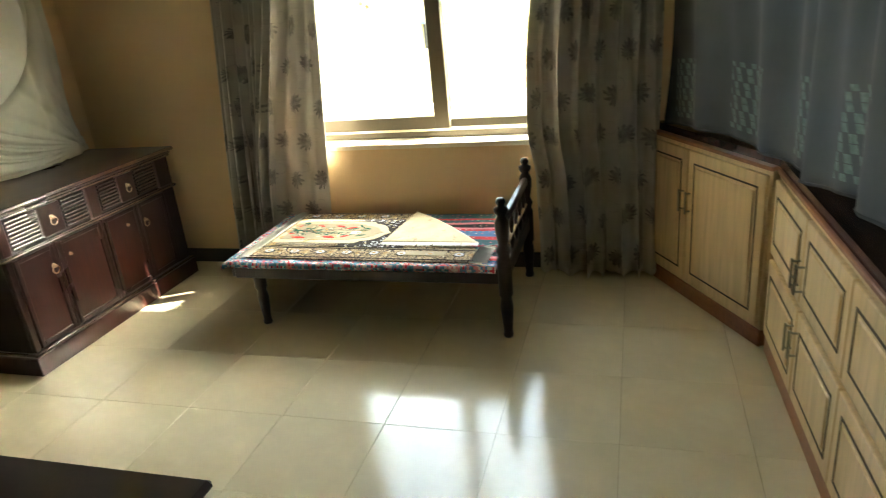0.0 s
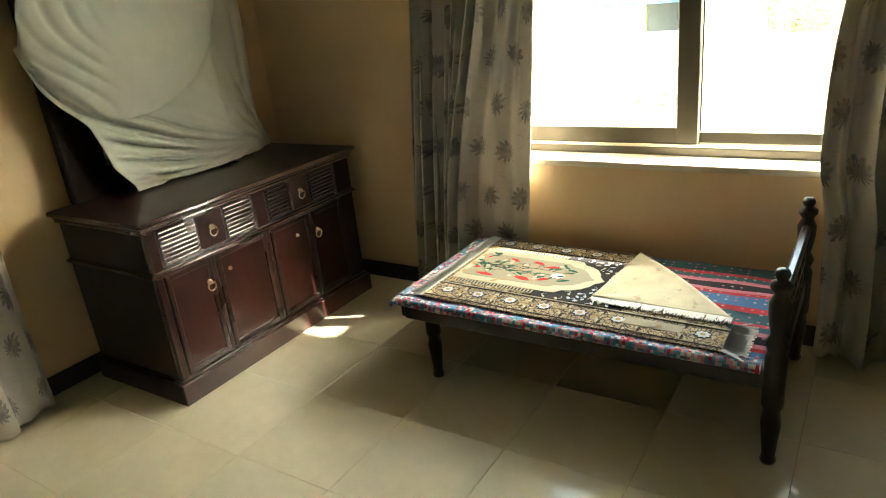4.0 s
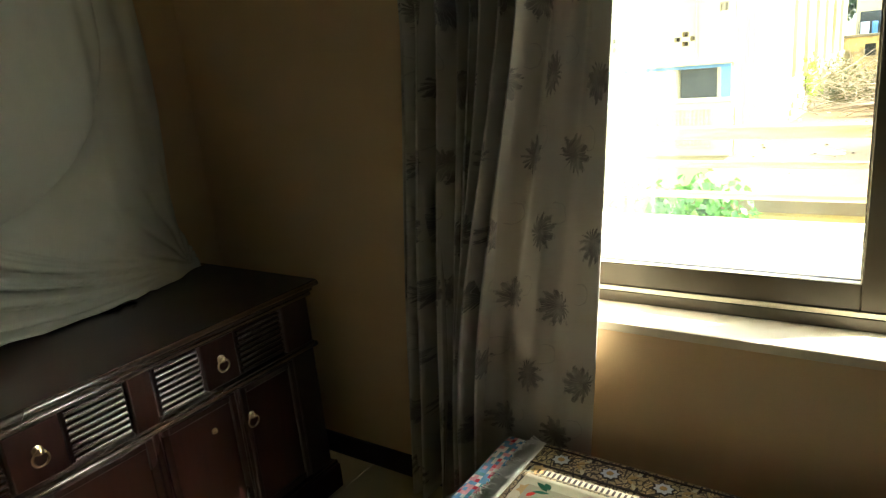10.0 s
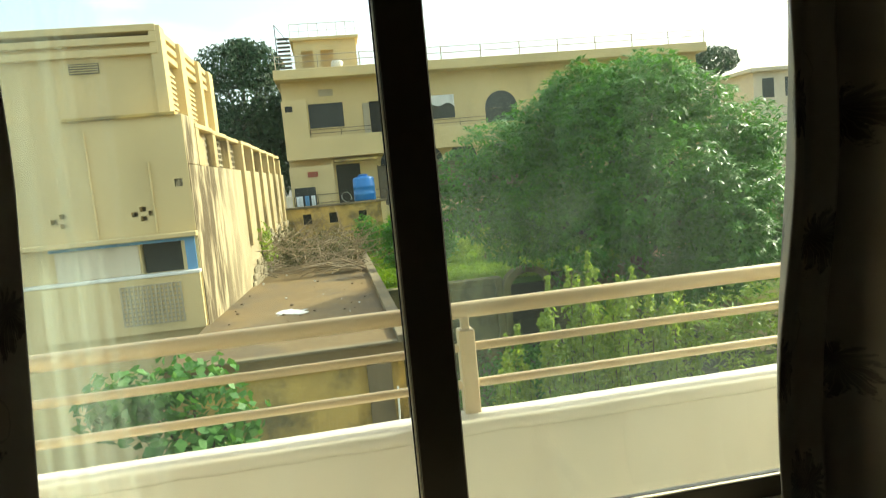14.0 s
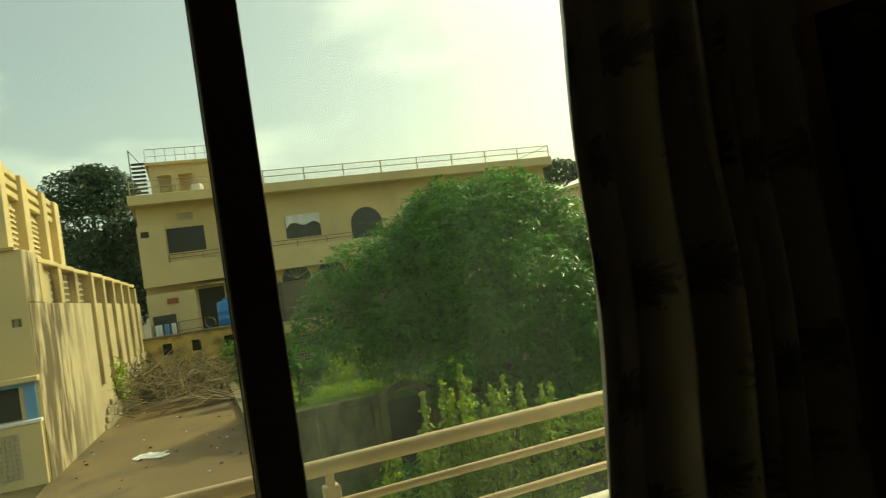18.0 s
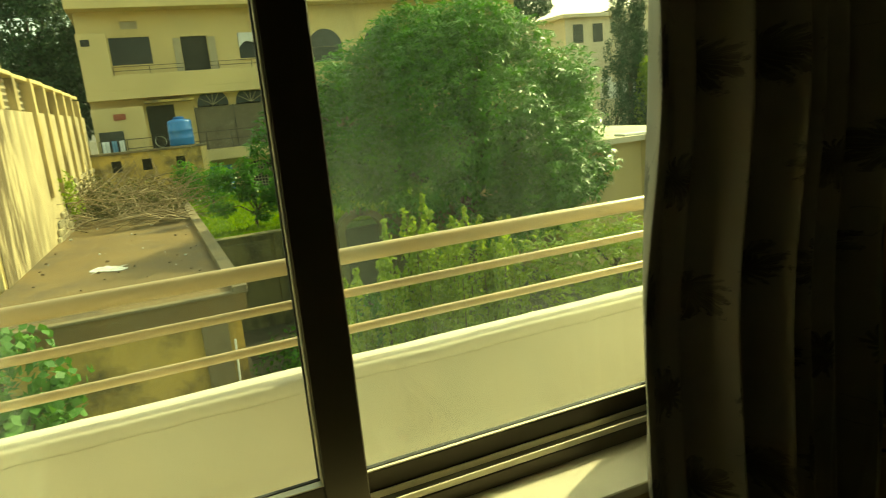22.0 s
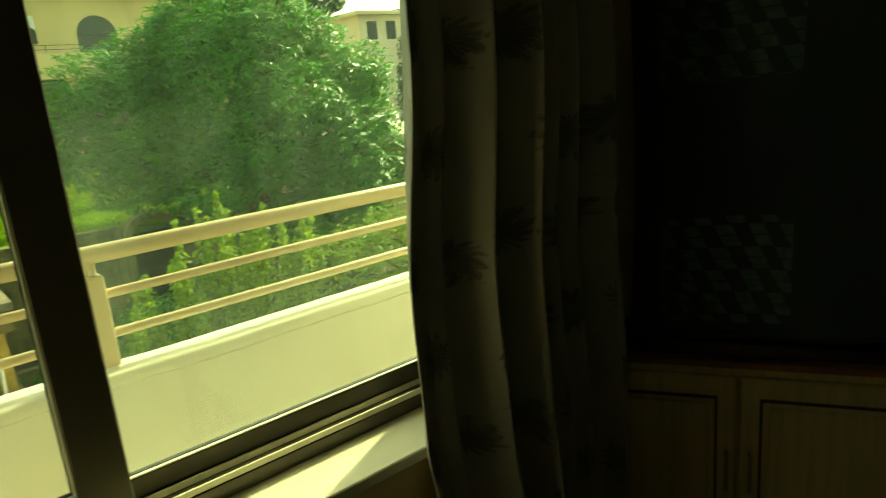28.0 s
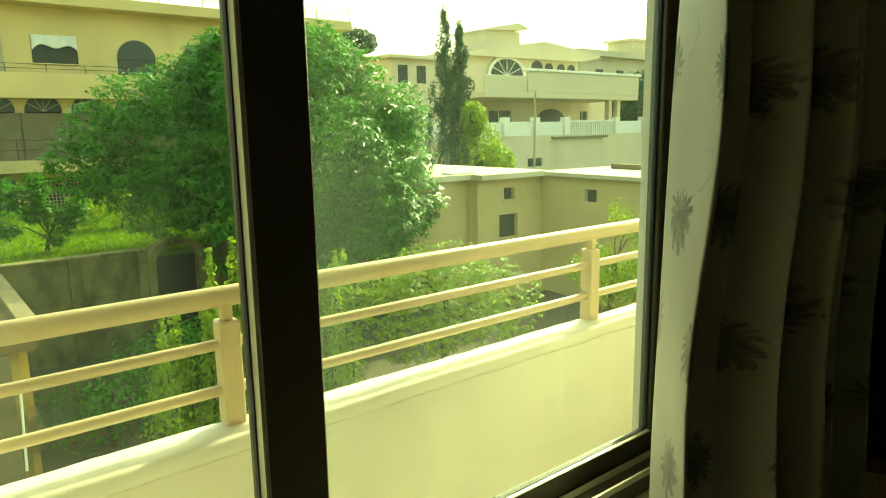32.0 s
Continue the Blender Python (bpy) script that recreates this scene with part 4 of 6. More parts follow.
for k in range(7):
    xx = BX0 + 0.12 + k * 0.2
    part("slat", box(xx, xx + 0.07, BY0 + 0.055, BY1 - 0.055, BZ - 0.03, BZ - 0.008, 0.002), M_ebony, bed)
leg_prof = [(0.022, 0), (0.026, 0.01), (0.020, 0.03), (0.024, 0.07), (0.031, 0.16), (0.024, 0.2), (0.033, 0.215), (0.033, 0.27), (0.03, BZ - 0.02), (0.03, BZ - 0.01)]
for yy in (BY0 + 0.05, BY1 - 0.05):
    part("leg", lathe(leg_prof, 14, (BX0 + 0.14, yy, 0)), M_ebony, bed, "", True)
post_prof = [(0.022, 0), (0.026, 0.012), (0.021, 0.03), (0.032, 0.16), (0.026, 0.21), (0.034, 0.225), (0.034, 0.40), (0.026, 0.42), (0.036, 0.45), (0.022, 0.48), (0.033, 0.54),
             (0.034, 0.59), (0.02, 0.62), (0.034, 0.64), (0.034, 0.655), (0.016, 0.665), (0.024, 0.685), (0.018, 0.70), (0.002, 0.705)]
for yy in (BY0 + 0.025, BY1 - 0.025):
    part("bed_post", lathe(post_prof, 16, (BX1 + 0.012, yy, 0)), M_ebony, bed, "turned bed post with a knob", True)
part("head_rail", box(BX1 - 0.004, BX1 + 0.028, BY0 + 0.05, BY1 - 0.05, 0.555, 0.60, 0.008), M_ebony, bed)
part("head_rail", box(BX1 - 0.004, BX1 + 0.028, BY0 + 0.05, BY1 - 0.05, BZ - 0.06, BZ + 0.02, 0.006), M_ebony, bed)
for k in range(5):
    yy = BY0 + 0.13 + k * (BY1 - BY0 - 0.26) / 4
    part("spindle", lathe([(0.008, 0), (0.013, 0.05), (0.008, 0.09), (0.014, 0.13), (0.008, 0.19)], 10, (BX1 + 0.012, yy, BZ + 0.02 - 0.005)), M_ebony, bed, "", True)
part("stretcher", box(BX1 - 0.01, BX1 + 0.02, BY0 + 0.05, BY1 - 0.05, 0.44, 0.452), M_plank, bed, "pale plank across the head end")


def cover_fn(u, v):
    x = BX0 - 0.036 + (BX1 - BX0 + 0.008) * u
    y = BY0 - 0.014 + (BY1 - BY0 + 0.028) * v
    z = BZ + 0.022 + 0.002 * math.sin(u * 31) * math.sin(v * 17) + 0.003 * noise.noise((u * 9, v * 6, 0))
    e = min(u * 1.44, v * 0.8, (1 - v) * 0.8)
    if e < 0.012:
        z -= (0.012 - e) * 1.6
    return (x, y, z)


def strip_fn(ua, ub, va, vb):
    def f(u, v):
        x, y, z = cover_fn(ua + (ub - ua) * u, va + (vb - va) * v)
        return (x, y, z + 0.0015)
    return f


cover = thing("bed_cover", "woven cotton bed cover with red, blue and black stripes", "bed cover", at=(0, 0, 0))
part("cloth", surface("cloth", cover_fn, 70, 44, M_dhurrie, 0.02), None, cover)
part("front_hem", surface("front_hem", strip_fn(0, 1, 0, 0.055), 60, 4, M_dhurrie, 0.002), None, cover, "checked blue, pink and white border strip")
part("end_hem", surface("end_hem", strip_fn(0, 0.055, 0.058, 1), 4, 40, M_dhurrie, 0.002), None, cover, "checked blue, pink and white border strip")

# ---- prayer rug ----
rug = thing("prayer_rug", "tan prayer rug with flowered niche, one corner folded back", "rug", at=pose(0, 0, BZ + 0.0265, 0, 0, -1.2))
RX0, RX1, RY0, RY1 = -0.878, 0.37, -1.028, -0.312


FOLD_X, FOLD_Y = -0.19, -0.90
hem = [(RX0, RY0), (RX1, RY0), (RX1, FOLD_Y), (FOLD_X, RY1), (RX0, RY1)]
part("border", poly(hem, 0.006), M_rug, rug, "tan carpet border with flower scrolls")
Z1 = Matrix.Translation((0, 0, 0.0062))
Z2 = Matrix.Translation((0, 0, 0.0078))
Z3 = Matrix.Translation((0, 0, 0.0092))
Z4 = Matrix.Translation((0, 0, 0.0104))
part("spandrel", poly([(-0.47, -0.865), (-0.05, -0.865), (-0.08, -0.80), (-0.19, -0.43), (-0.47, -0.43)], 0.002, Z1), M_rug_black, rug, "black spandrel with pale buds")
part("ground", poly([(-0.86, -0.865), (-0.44, -0.865), (-0.44, -0.43), (-0.86, -0.43)], 0.002, Z1), M_rug, rug)


def niche(x0, x1, y0, y1, tip):
    yc, h = (y0 + y1) / 2, (y1 - y0) / 2
    pts = [(x0, y0), (x1 - 0.10, y0)]
    prof = [(0.00, 1.0), (0.03, 0.97), (0.05, 0.80), (0.085, 0.74), (0.12, 0.60), (0.145, 0.38), (0.155, 0.2), (tip, 0.0)]
    pts += [(x1 - 0.10 + a, yc - h * b) for a, b in prof[1:]]
    pts += [(x1 - 0.10 + a, yc + h * b) for a, b in prof[-2:0:-1]]
    pts += [(x1 - 0.10, y1), (x0, y1)]
    return pts


part("niche", poly(niche(-0.845, -0.285, -0.815, -0.475, 0.185), 0.0018, Z2), M_rug_cream, rug, "cream prayer niche with a scalloped head")
part("field", poly(niche(-0.815, -0.33, -0.770, -0.52, 0.185), 0.0015, Z3), M_rug_field, rug, "taupe field of the niche")
for y0, y1 in ((-0.850, -0.822), (-0.468, -0.440)):
    col = part("column", poly([(-0.86, y0), (-0.44, y0), (-0.44, y1), (-0.86, y1)], 0.0018, Z2), M_rug_field, rug)
    bars = bmesh.new()
    for k in range(26):
        xx = -0.855 + k * 0.016
        add_box(bars, xx, xx + 0.007, y0 + 0.003, y1 - 0.003, 0.0094, 0.0104)
    tagged(part("chequer", bars, M_rug_dark, col), kind="stuff")


def petal(cx, cy, l, w, a):
    pts = []
    for k in range(9):
        s = -1 + k * 0.25
        pts.append((s * l / 2, w / 2 * (1 - s * s)))
    pts += [(x, -0.55 * y) for x, y in pts[-2:0:-1]]
    ca, sa = math.cos(a), math.sin(a)
    return [(cx + x * ca - y * sa, cy + x * sa + y * ca) for x, y in pts]


rr = random.Random(11)
for cx, cy, l, w, a in ((-0.72, -0.745, 0.095, 0.034, -0.1), (-0.54, -0.735, 0.085, 0.040, -0.2), (-0.45, -0.715, 0.055, 0.03, 0.6), (-0.79, -0.685, 0.036, 0.022, 0.3), (-0.66, -0.56, 0.06, 0.026, -0.4),
                        (-0.54, -0.56, 0.07, 0.028, -0.3), (-0.46, -0.585, 0.07, 0.030, 0.3), (-0.79, -0.56, 0.03, 0.018, 0.9)):
    part("petal", poly(petal(cx, cy, l, w, a), 0.0012, Z4), M_rug_red, rug, "red flower petal")
for k in range(44):
    cx = rr.uniform(-0.81, -0.36)
    cy = -0.645 + rr.gauss(0, 0.06)
    part("leaf", poly(petal(cx, cy, rr.uniform(0.03, 0.06), rr.uniform(0.012, 0.024), rr.uniform(-1.2, 1.2)), 0.001, Z4), M_rug_green if k % 4 else M_rug_tan, rug)


def ribbon(p, q, sag, w=0.0035, n=9):
    """A narrow curved strip between two points of the rug, bowed sideways by sag."""
    p, q = Vector(p), Vector(q)
    side = Vector((-(q - p).y, (q - p).x)).normalized()
    mid = [p.lerp(q, k / n) + side * sag * math.sin(math.pi * k / n) for k in range(n + 1)]
    left = [m + side * w * (1 - 0.6 * k / n) * 0.5 for k, m in enumerate(mid)]
    right = [m - side * w * (1 - 0.6 * k / n) * 0.5 for k, m in enumerate(mid)]
    return [tuple(v) for v in left + right[::-1]]


# a spray of stems from the foot of the niche, with curled tendrils
for tx, ty, sag in ((-0.72, -0.735, 0.01), (-0.55, -0.73, 0.025), (-0.45, -0.71, 0.03), (-0.41, -0.66, -0.012), (-0.47, -0.585, -0.03), (-0.55, -0.565, -0.02), (-0.66, -0.565, -0.01), (-0.35, -0.63, 0.02)):
    part("stem", poly(ribbon((-0.80, -0.645), (tx, ty), sag, 0.0045), 0.0008, Z4), M_rug_dark, rug)
for k in range(16):
    cx, cy = rr.uniform(-0.78, -0.38), rr.uniform(-0.74, -0.55)
    an = rr.uniform(0, math.tau)
    l = rr.uniform(0.03, 0.055)
    part("stem", poly(ribbon((cx, cy), (cx + l * math.cos(an), cy + l * math.sin(an)), rr.choice((-0.02, 0.02))), 0.0008, Z4), M_rug_dark if k % 3 else M_rug_green, rug)
for k in range(12):
    cx, cy = rr.uniform(-0.78, -0.42), rr.uniform(-0.73, -0.56)
    part("blossom", poly([(cx + 0.011 * math.cos(j * math.tau / 9), cy + 0.010 * math.sin(j * math.tau / 9)) for j in range(9)], 0.0014, Z4), M_rug_cream, rug)
part("blossom", poly([(-0.405 + (0.034 if j % 2 else 0.026) * math.cos(j * math.tau / 16), -0.66 + (0.030 if j % 2 else 0.023) * math.sin(j * math.tau / 16)) for j in range(16)], 0.0015, Z4), M_fringe, rug)
part("blossom", poly(petal(-0.39, -0.665, 0.028, 0.018, 0.4), 0.0022, Z4), M_rug_green, rug)


def on_spandrel(x, y):
    head = 0.175 * (1 - abs(y + 0.645) / 0.19) ** 0.6 if abs(y + 0.645) < 0.19 else -0.1
    return x > -0.385 + max(head, -0.06) + 0.03


for gx in range(11):
    for gy in range(13):
        cx = -0.455 + gx * 0.034 + rr.uniform(-0.006, 0.006)
        cy = -0.852 + gy * 0.034 + (0.017 if gx % 2 else 0) + rr.uniform(-0.005, 0.005)
        if cy > -0.44 or cx > -0.10 - 0.25 * (cy + 0.86) or not on_spandrel(cx, cy):
            continue
        part("bud", poly(petal(cx, cy, rr.uniform(0.020, 0.027), rr.uniform(0.013, 0.019), rr.choice((0.2, -0.9, 1.2, 2.0))), 0.0012, Z2), rr.choice((M_rug_cream, M_rug_white, M_rug_white)), rug)
        if (gx + gy) % 2 == 0:
            an = rr.uniform(0, math.tau)
            part("scroll", poly(ribbon((cx, cy), (cx + 0.030 * math.cos(an), cy + 0.030 * math.sin(an)), rr.choice((-0.014, 0.014)), 0.004), 0.0012, Z2), M_rug_white, rug)
for k in range(8):
    for yy in (-0.938, -0.372):
        cx = RX0 + 0.09 + k * 0.150
        if yy > -0.5 and cx > FOLD_X - 0.05:
            continue
        for ring, mt, zz in ((1.25, M_rug_dark, Z1), (1.0, M_rug_white, Z2), (0.42, M_rug_tan, Z3)):
            pts = []
            for j in range(16):
                r = (0.027 if j % 2 else 0.020) * ring
                pts.append((cx + r * math.cos(j * math.tau / 16), yy + r * 0.9 * math.sin(j * math.tau / 16)))
            part("rosette", poly(pts, 0.0012, zz), mt, rug)
        for s in (-1, 1):
            for q in range(3):
                lx, ly = cx + 0.075 + 0.012 * (q - 1), yy + s * (0.012 + 0.014 * q)
                part("scroll", poly(petal(lx, ly, 0.034, 0.014, s * (0.6 + 0.5 * q)), 0.0012, Z1), (M_rug_tan, M_rug_cream, M_rug_dark)[q], rug)
for k in range(5):
    cx, cy = RX0 + 0.055 + 0.006 * (k % 2), -0.84 + k * 0.098
    pts = [(cx + (0.024 if j % 2 else 0.016) * math.cos(j * math.tau / 12), cy + (0.026 if j % 2 else 0.017) * math.sin(j * math.tau / 12)) for j in range(12)]
    part("rosette", poly(pts, 0.0012, Z3), M_rug_tan, rug)
for y0, y1, mt in ((-1.012, -1.004, M_rug_dark), (-0.888, -0.880, M_rug_dark), (-0.876, -0.872, M_rug_cream), (-0.424, -0.416, M_rug_dark), (-0.332, -0.325, M_rug_dark)):
    part("guard_stripe", poly([(RX0 + 0.01, y0), ((RX1 - 0.02) if y0 < -0.85 else FOLD_X, y0), ((RX1 - 0.02) if y0 < -0.85 else FOLD_X, y1), (RX0 + 0.01, y1)], 0.0012, Z2), mt, rug)
part("plain_band", poly([(-0.02, -0.96), (0.19, -0.96), (0.19, -0.905), (-0.02, -0.905)], 0.0012, Z2), M_rug_field, rug)


def strands(x, y0, y1, length, direction, n, seed, z):
    rng = random.Random(seed)
    bm = bmesh.new()
    for k in range(n):
        y = y0 + (y1 - y0) * (k + rng.random() * 0.8) / n
        l = length * rng.uniform(0.7, 1.15)
        dy = rng.gauss(0, 0.016)
        add_box(bm, min(0, direction * l), max(0, direction * l), -0.0017, 0.0017, 0, 0.003, 0,
                Matrix.Translation((x, y, z)) @ Matrix.Rotation(dy / l, 4, "Z"))
    return bm


tagged(part("fringe", strands(RX0 + 0.012, RY0, RY1, 0.058, -1, 560, 4, 0.006), M_fringe, rug), "white cotton fringe", kind="stuff")
tagged(part("fringe", strands(RX1 - 0.03, RY0, FOLD_Y + 0.07, 0.075, 1, 220, 5, 0.006), M_fringe, rug), "white cotton fringe", kind="stuff")
part("end_band", poly([(RX0, RY0), (RX0 + 0.012, RY0), (RX0 + 0.012, RY1), (RX0, RY1)], 0.0016, Z2), M_fringe, rug)

# the corner that is folded back, pale underside up


def flap_fn(u, v):
    a, b, c = (Vector((*p, 0)) for p in ((FOLD_X + 0.03, -0.305), (0.33, -0.80), (-0.19, -0.80)))
    p = a.lerp(b, u).lerp(c, v * 0.999)
    lift = 0.012 + 0.016 * math.sin(math.pi * min(1, u)) * (1 - v) + 0.006 * math.sin(u * 9) * v
    return (p.x, p.y, lift)


part("folded_corner", surface("folded_corner", flap_fn, 30, 24, M_rug_back, 0.005), None, rug, "pale woven underside of the folded corner")
fl = bmesh.new()
fr = random.Random(9)
fa, fb = Vector((-0.19, -0.80, 0.013)), Vector((0.33, -0.80, 0.016))
for k in range(220):
    p = fa.lerp(fb, (k + fr.random()) / 220)
    l = 0.045 * fr.uniform(0.6, 1.2)
    add_box(fl, -0.0019, 0.0019, -l, 0.0, 0, 0.003, 0, Matrix.Translation(p) @ Matrix.Rotation(fr.uniform(-0.4, 0.4), 4, "Z"))
tagged(part("fringe", fl, M_fringe, rug), "white cotton fringe", kind="stuff")

# ---- fitted cupboards along the side ----
def cupboard(name, a, b, height, doors, label, back=0.45, rows=((0.10, 0.78),)):
    """A base unit whose front runs from plan point a to b; the room lies to its left hand."""
    a, b = Vector((*a, 0)), Vector((*b, 0))
    L = (b - a).length
    m = Matrix.Translation(a) @ Matrix.Rotation(math.atan2(b.y - a.y, b.x - a.x), 4, "Z")
    ob = thing(name, label, "cupboard", group="fitted cupboards", at=m)
    part("body", box(0, L, 0.0, back, 0.08, height, 0.002), M_beech, ob)
    part("plinth", box(0.0, L, -0.006, back - 0.04, 0, 0.08, 0.002), M_kick, ob, "orange-brown plinth board")
    part("edge_strip", box(-0.002, L + 0.002, -0.012, back, height, height + 0.018, 0.003), M_kick, ob, "brown edge strip under the counter")
    x = 0.012
    for k, w in enumerate(doors):
        w = w * (L - 0.024)
        for lo, hi in rows:
            d = part("door", box(x + 0.004, x + w - 0.004, -0.018, 0.0, lo, hi, 0.003), M_beech, ob, "pale wood cupboard door with routed panel")
            g = bmesh.new()
            x0, x1, z0, z1 = x + 0.05, x + w - 0.05, lo + 0.055, hi - 0.055
            for q in ((x0, x1, z1 - 0.008, z1), (x0, x1, z0, z0 + 0.008), (x0, x0 + 0.007, z0, z1), (x1 - 0.007, x1, z0, z1)):
                add_box(g, q[0], q[1], -0.0205, -0.0175, q[2], q[3])
            part("groove", g, M_groove, d, "dark routed panel line")
            part("panel", box(x0 + 0.02, x1 - 0.02, -0.023, -0.017, z0 + 0.02, z1 - 0.02, 0.005), M_beech, d)
            hx = x + w - 0.028 if k % 2 == 0 else x + 0.028
            hz = hi - 0.20 if hi > 0.5 and lo < 0.2 else (hi - 0.06 if lo < 0.2 else lo + 0.16)
            hd = bmesh.new()
            add_rod(hd, (hx, -0.045, hz - 0.11), (hx, -0.045, hz), 0.005)
            add_rod(hd, (hx, -0.045, hz - 0.10), (hx, -0.018, hz - 0.10), 0.004)
            add_rod(hd, (hx, -0.045, hz - 0.01), (hx, -0.018, hz - 0.01), 0.004)
            part("handle", hd, M_steel, d, "dull metal bar handle")
        x += w
    return ob


CH = 0.80
cupboard("corner_cupboard", (1.14, -0.21), (1.60, -1.03), CH, [0.40, 0.60], "pale wooden corner cupboard with panelled doors set at an angle", 0.42)
cupboard("base_cupboard", (1.62, -1.06), (1.66, -2.55), CH, [0.33, 0.33, 0.34], "pale wooden base cupboard with two rows of panelled doors", 0.55, ((0.10, 0.44), (0.47, 0.78)))
cupboard("base_cupboard", (1.665, -2.57), (1.71, -4.1), CH, [0.33, 0.33, 0.34], "pale wooden base cupboard with two rows of panelled doors", 0.55, ((0.10, 0.44), (0.47, 0.78)))
cnt = poly([(1.16, -0.19), (1.62, -1.02), (1.70, -4.1), (2.295, -4.1), (2.295, -0.19)], 0.035, Matrix.Translation((0, 0, CH + 0.0185)))
thing("worktop", "dark brown polished worktop over the cupboards", "worktop", cnt, M_counter)
# stack of bedding on the worktop, under a dark patterned quilt
thing("bedding_stack", "tall stack of folded bedding standing on the worktop under a quilt", "bedding", box(1.72, 2.25, -3.6, -0.55, CH + 0.055, 2.12, 0.06), M_bedding)


def quilt_fn(u, v):
    # along the worktop edge, then down its front
    y = -0.30 - 3.6 * u
    base = 1.24 + 0.36 * min(1, u * 3.6) + 0.02 * u
    low = 0.86 + 0.3 * u + 0.02 * math.sin(u * 14)
    z = low + (2.18 - low) * v
    x = base - 0.035 + 0.03 * v + 0.022 * math.sin(u * 42 + 2 * v) * (1.1 - v) + 0.012 * math.sin(u * 90 + 5 * v)
    return (x, y, z)


quilt = thing("quilt", "dark quilt with patches of pale slanted blocks hung over the bedding", "quilt", at=(0, 0, 0))
part("cloth", surface("cloth", quilt_fn, 110, 40, M_quilt, 0.008, lambda u, v: (u * 3.6, v * 1.35)), None, quilt)

part("hem", tube([quilt_fn(k / 60, 0) for k in range(61)], 0.005), M_bedding, quilt, "dark bound edge")

# ---- low table whose corner shows first ----
tbl = thing("low_table", "low dark wooden table with a rounded top edge", "table", at=(0, 0, 0))
part("tabletop", box(-1.5, -0.05, -3.6, -2.62, 0.365, 0.40, 0.015), M_ebony, tbl)
part("apron", box(-1.42, -0.13, -3.52, -2.70, 0.30, 0.366, 0.004), M_ebony, tbl)
for xx in (-1.38, -0.17):
    for yy in (-3.48, -2.74):
        part("leg", lathe([(0.022, 0), (0.028, 0.05), (0.02, 0.12), (0.032, 0.26), (0.032, 0.31)], 12, (xx, yy, 0)), M_ebony, tbl, "", True)

# ---- balcony ----
thing("balcony_floor", "plain cement balcony floor outside the window", "balcony floor", box(-4, 6, 0.16, 0.708, -0.25, -0.06), M_concrete, kind="structure")
# unseen slab, added and stepped to trim the sun patches indoors
thing("roof_slab", "unseen projecting slab added above the balcony to cut the sun", "roof slab", poly([(-4, 0.11), (6, 0.11), (6, 1.43), (2.86, 1.43), (2.86, 1.2), (-4, 1.2)], 0.15, Matrix.Translation((0, 0, 3.41))), M_parapet, kind="structure")
thing("wall_outer", "outer plaster wall of the house round the window", "wall", wall_x(0.112, 0.16, -4, 6, -3.9, 3.41, [(OX0 - 0.02, OX1 + 0.004, OZ0 - 0.035, OZ1 + 0.02)]), M_parapet, kind="structure")
par = thing("parapet", "cream plastered balcony parapet with a sunlit cap", "parapet", kind="structure", at=(0, 0, 0))
part("wall", box(-4, 6, 0.708, 0.815, -3.9, 0.818), M_parapet, par)


def cap_fn(u, v):
    x = -4 + 10 * u
    prof = [(0.703, 0.800), (0.697, 0.808), (0.704, 0.834), (0.712, 0.842), (0.76, 0.845), (0.815, 0.843), (0.832, 0.836), (0.834, 0.810)]
    k = v * 7
    i = min(6, int(k))
    f = k - i
    y = prof[i][0] * (1 - f) + prof[i + 1][0] * f
    z = prof[i][1] * (1 - f) + prof[i + 1][1] * f
    w = noise.noise((x * 3.0, v * 2, 0)) * 0.003 + noise.noise((x * 17, v * 3, 4)) * 0.0015
    if v < 0.25:
        z += 0.006 * noise.noise((x * 6, 1, 7)) - 0.012 * max(0.0, noise.noise((x * 2.3, 5, 2)) - 0.35)
    return (x, y + w, z + w)


part("cap", surface("cap", cap_fn, 300, 14, M_parapet, 0.02), None, par, "rough edged plaster cap")
rail = thing("balcony_railing", "cream painted tubular railing on the parapet", "railing", at=(0, 0, 0))
RY = 0.797
part("top_rail", rod((-4, RY, 1.180), (6, RY, 1.180), 0.0265, seg=20), M_rail, rail, "thick round handrail", True)
for z in (1.058, 0.937):
    part("mid_rail", rod((-4, RY, z), (6, RY, z), 0.0145, seg=14), M_rail, rail, "", True)
for k in range(-2, 5):
    x = 0.168 + k * 1.436
    p = part("post", box(x - 0.026, x + 0.026, RY - 0.028, RY + 0.028, 0.842, 1.119, 0.004), M_rail, rail)
    part("pin", box(x - 0.013, x + 0.013, RY - 0.016, RY + 0.016, 1.118, 1.165, 0.003), M_rail, p)

# ---- ground and the walled terrace ----
thing("ground", "bare earth and scrub round the houses", "ground", poly([(-900, -900), (900, -900), (900, 900), (-900, 900)], 0.3, Matrix.Translation((0, 0, -4.2))), M_ground, kind="structure")
GZ = -3.9
terrace = thing("terrace", "flat cement roof terrace with a low kerb, stained brown", "terrace", kind="structure", at=(0, 0, 0))
part("slab", box(-3.12, 0.80, 9.66, 28.4, -1.33, -1.03), M_terrace, terrace)
part("front_wall", box(-3.12, 0.58, 9.78, 10.0, GZ, -1.33), M_mould, terrace, "mouldy yellow wall under the terrace")
part("side_wall", box(0.45, 0.70, 10.0, 28.4, GZ, -1.33), M_mould, terrace)
part("kerb", box(0.60, 0.84, 9.62, 28.4, -1.028, -0.90, 0.01), M_concrete, terrace)
part("kerb", box(-3.12, 0.60, 9.62, 9.76, -1.03, -0.985, 0.01), M_concrete, terrace)
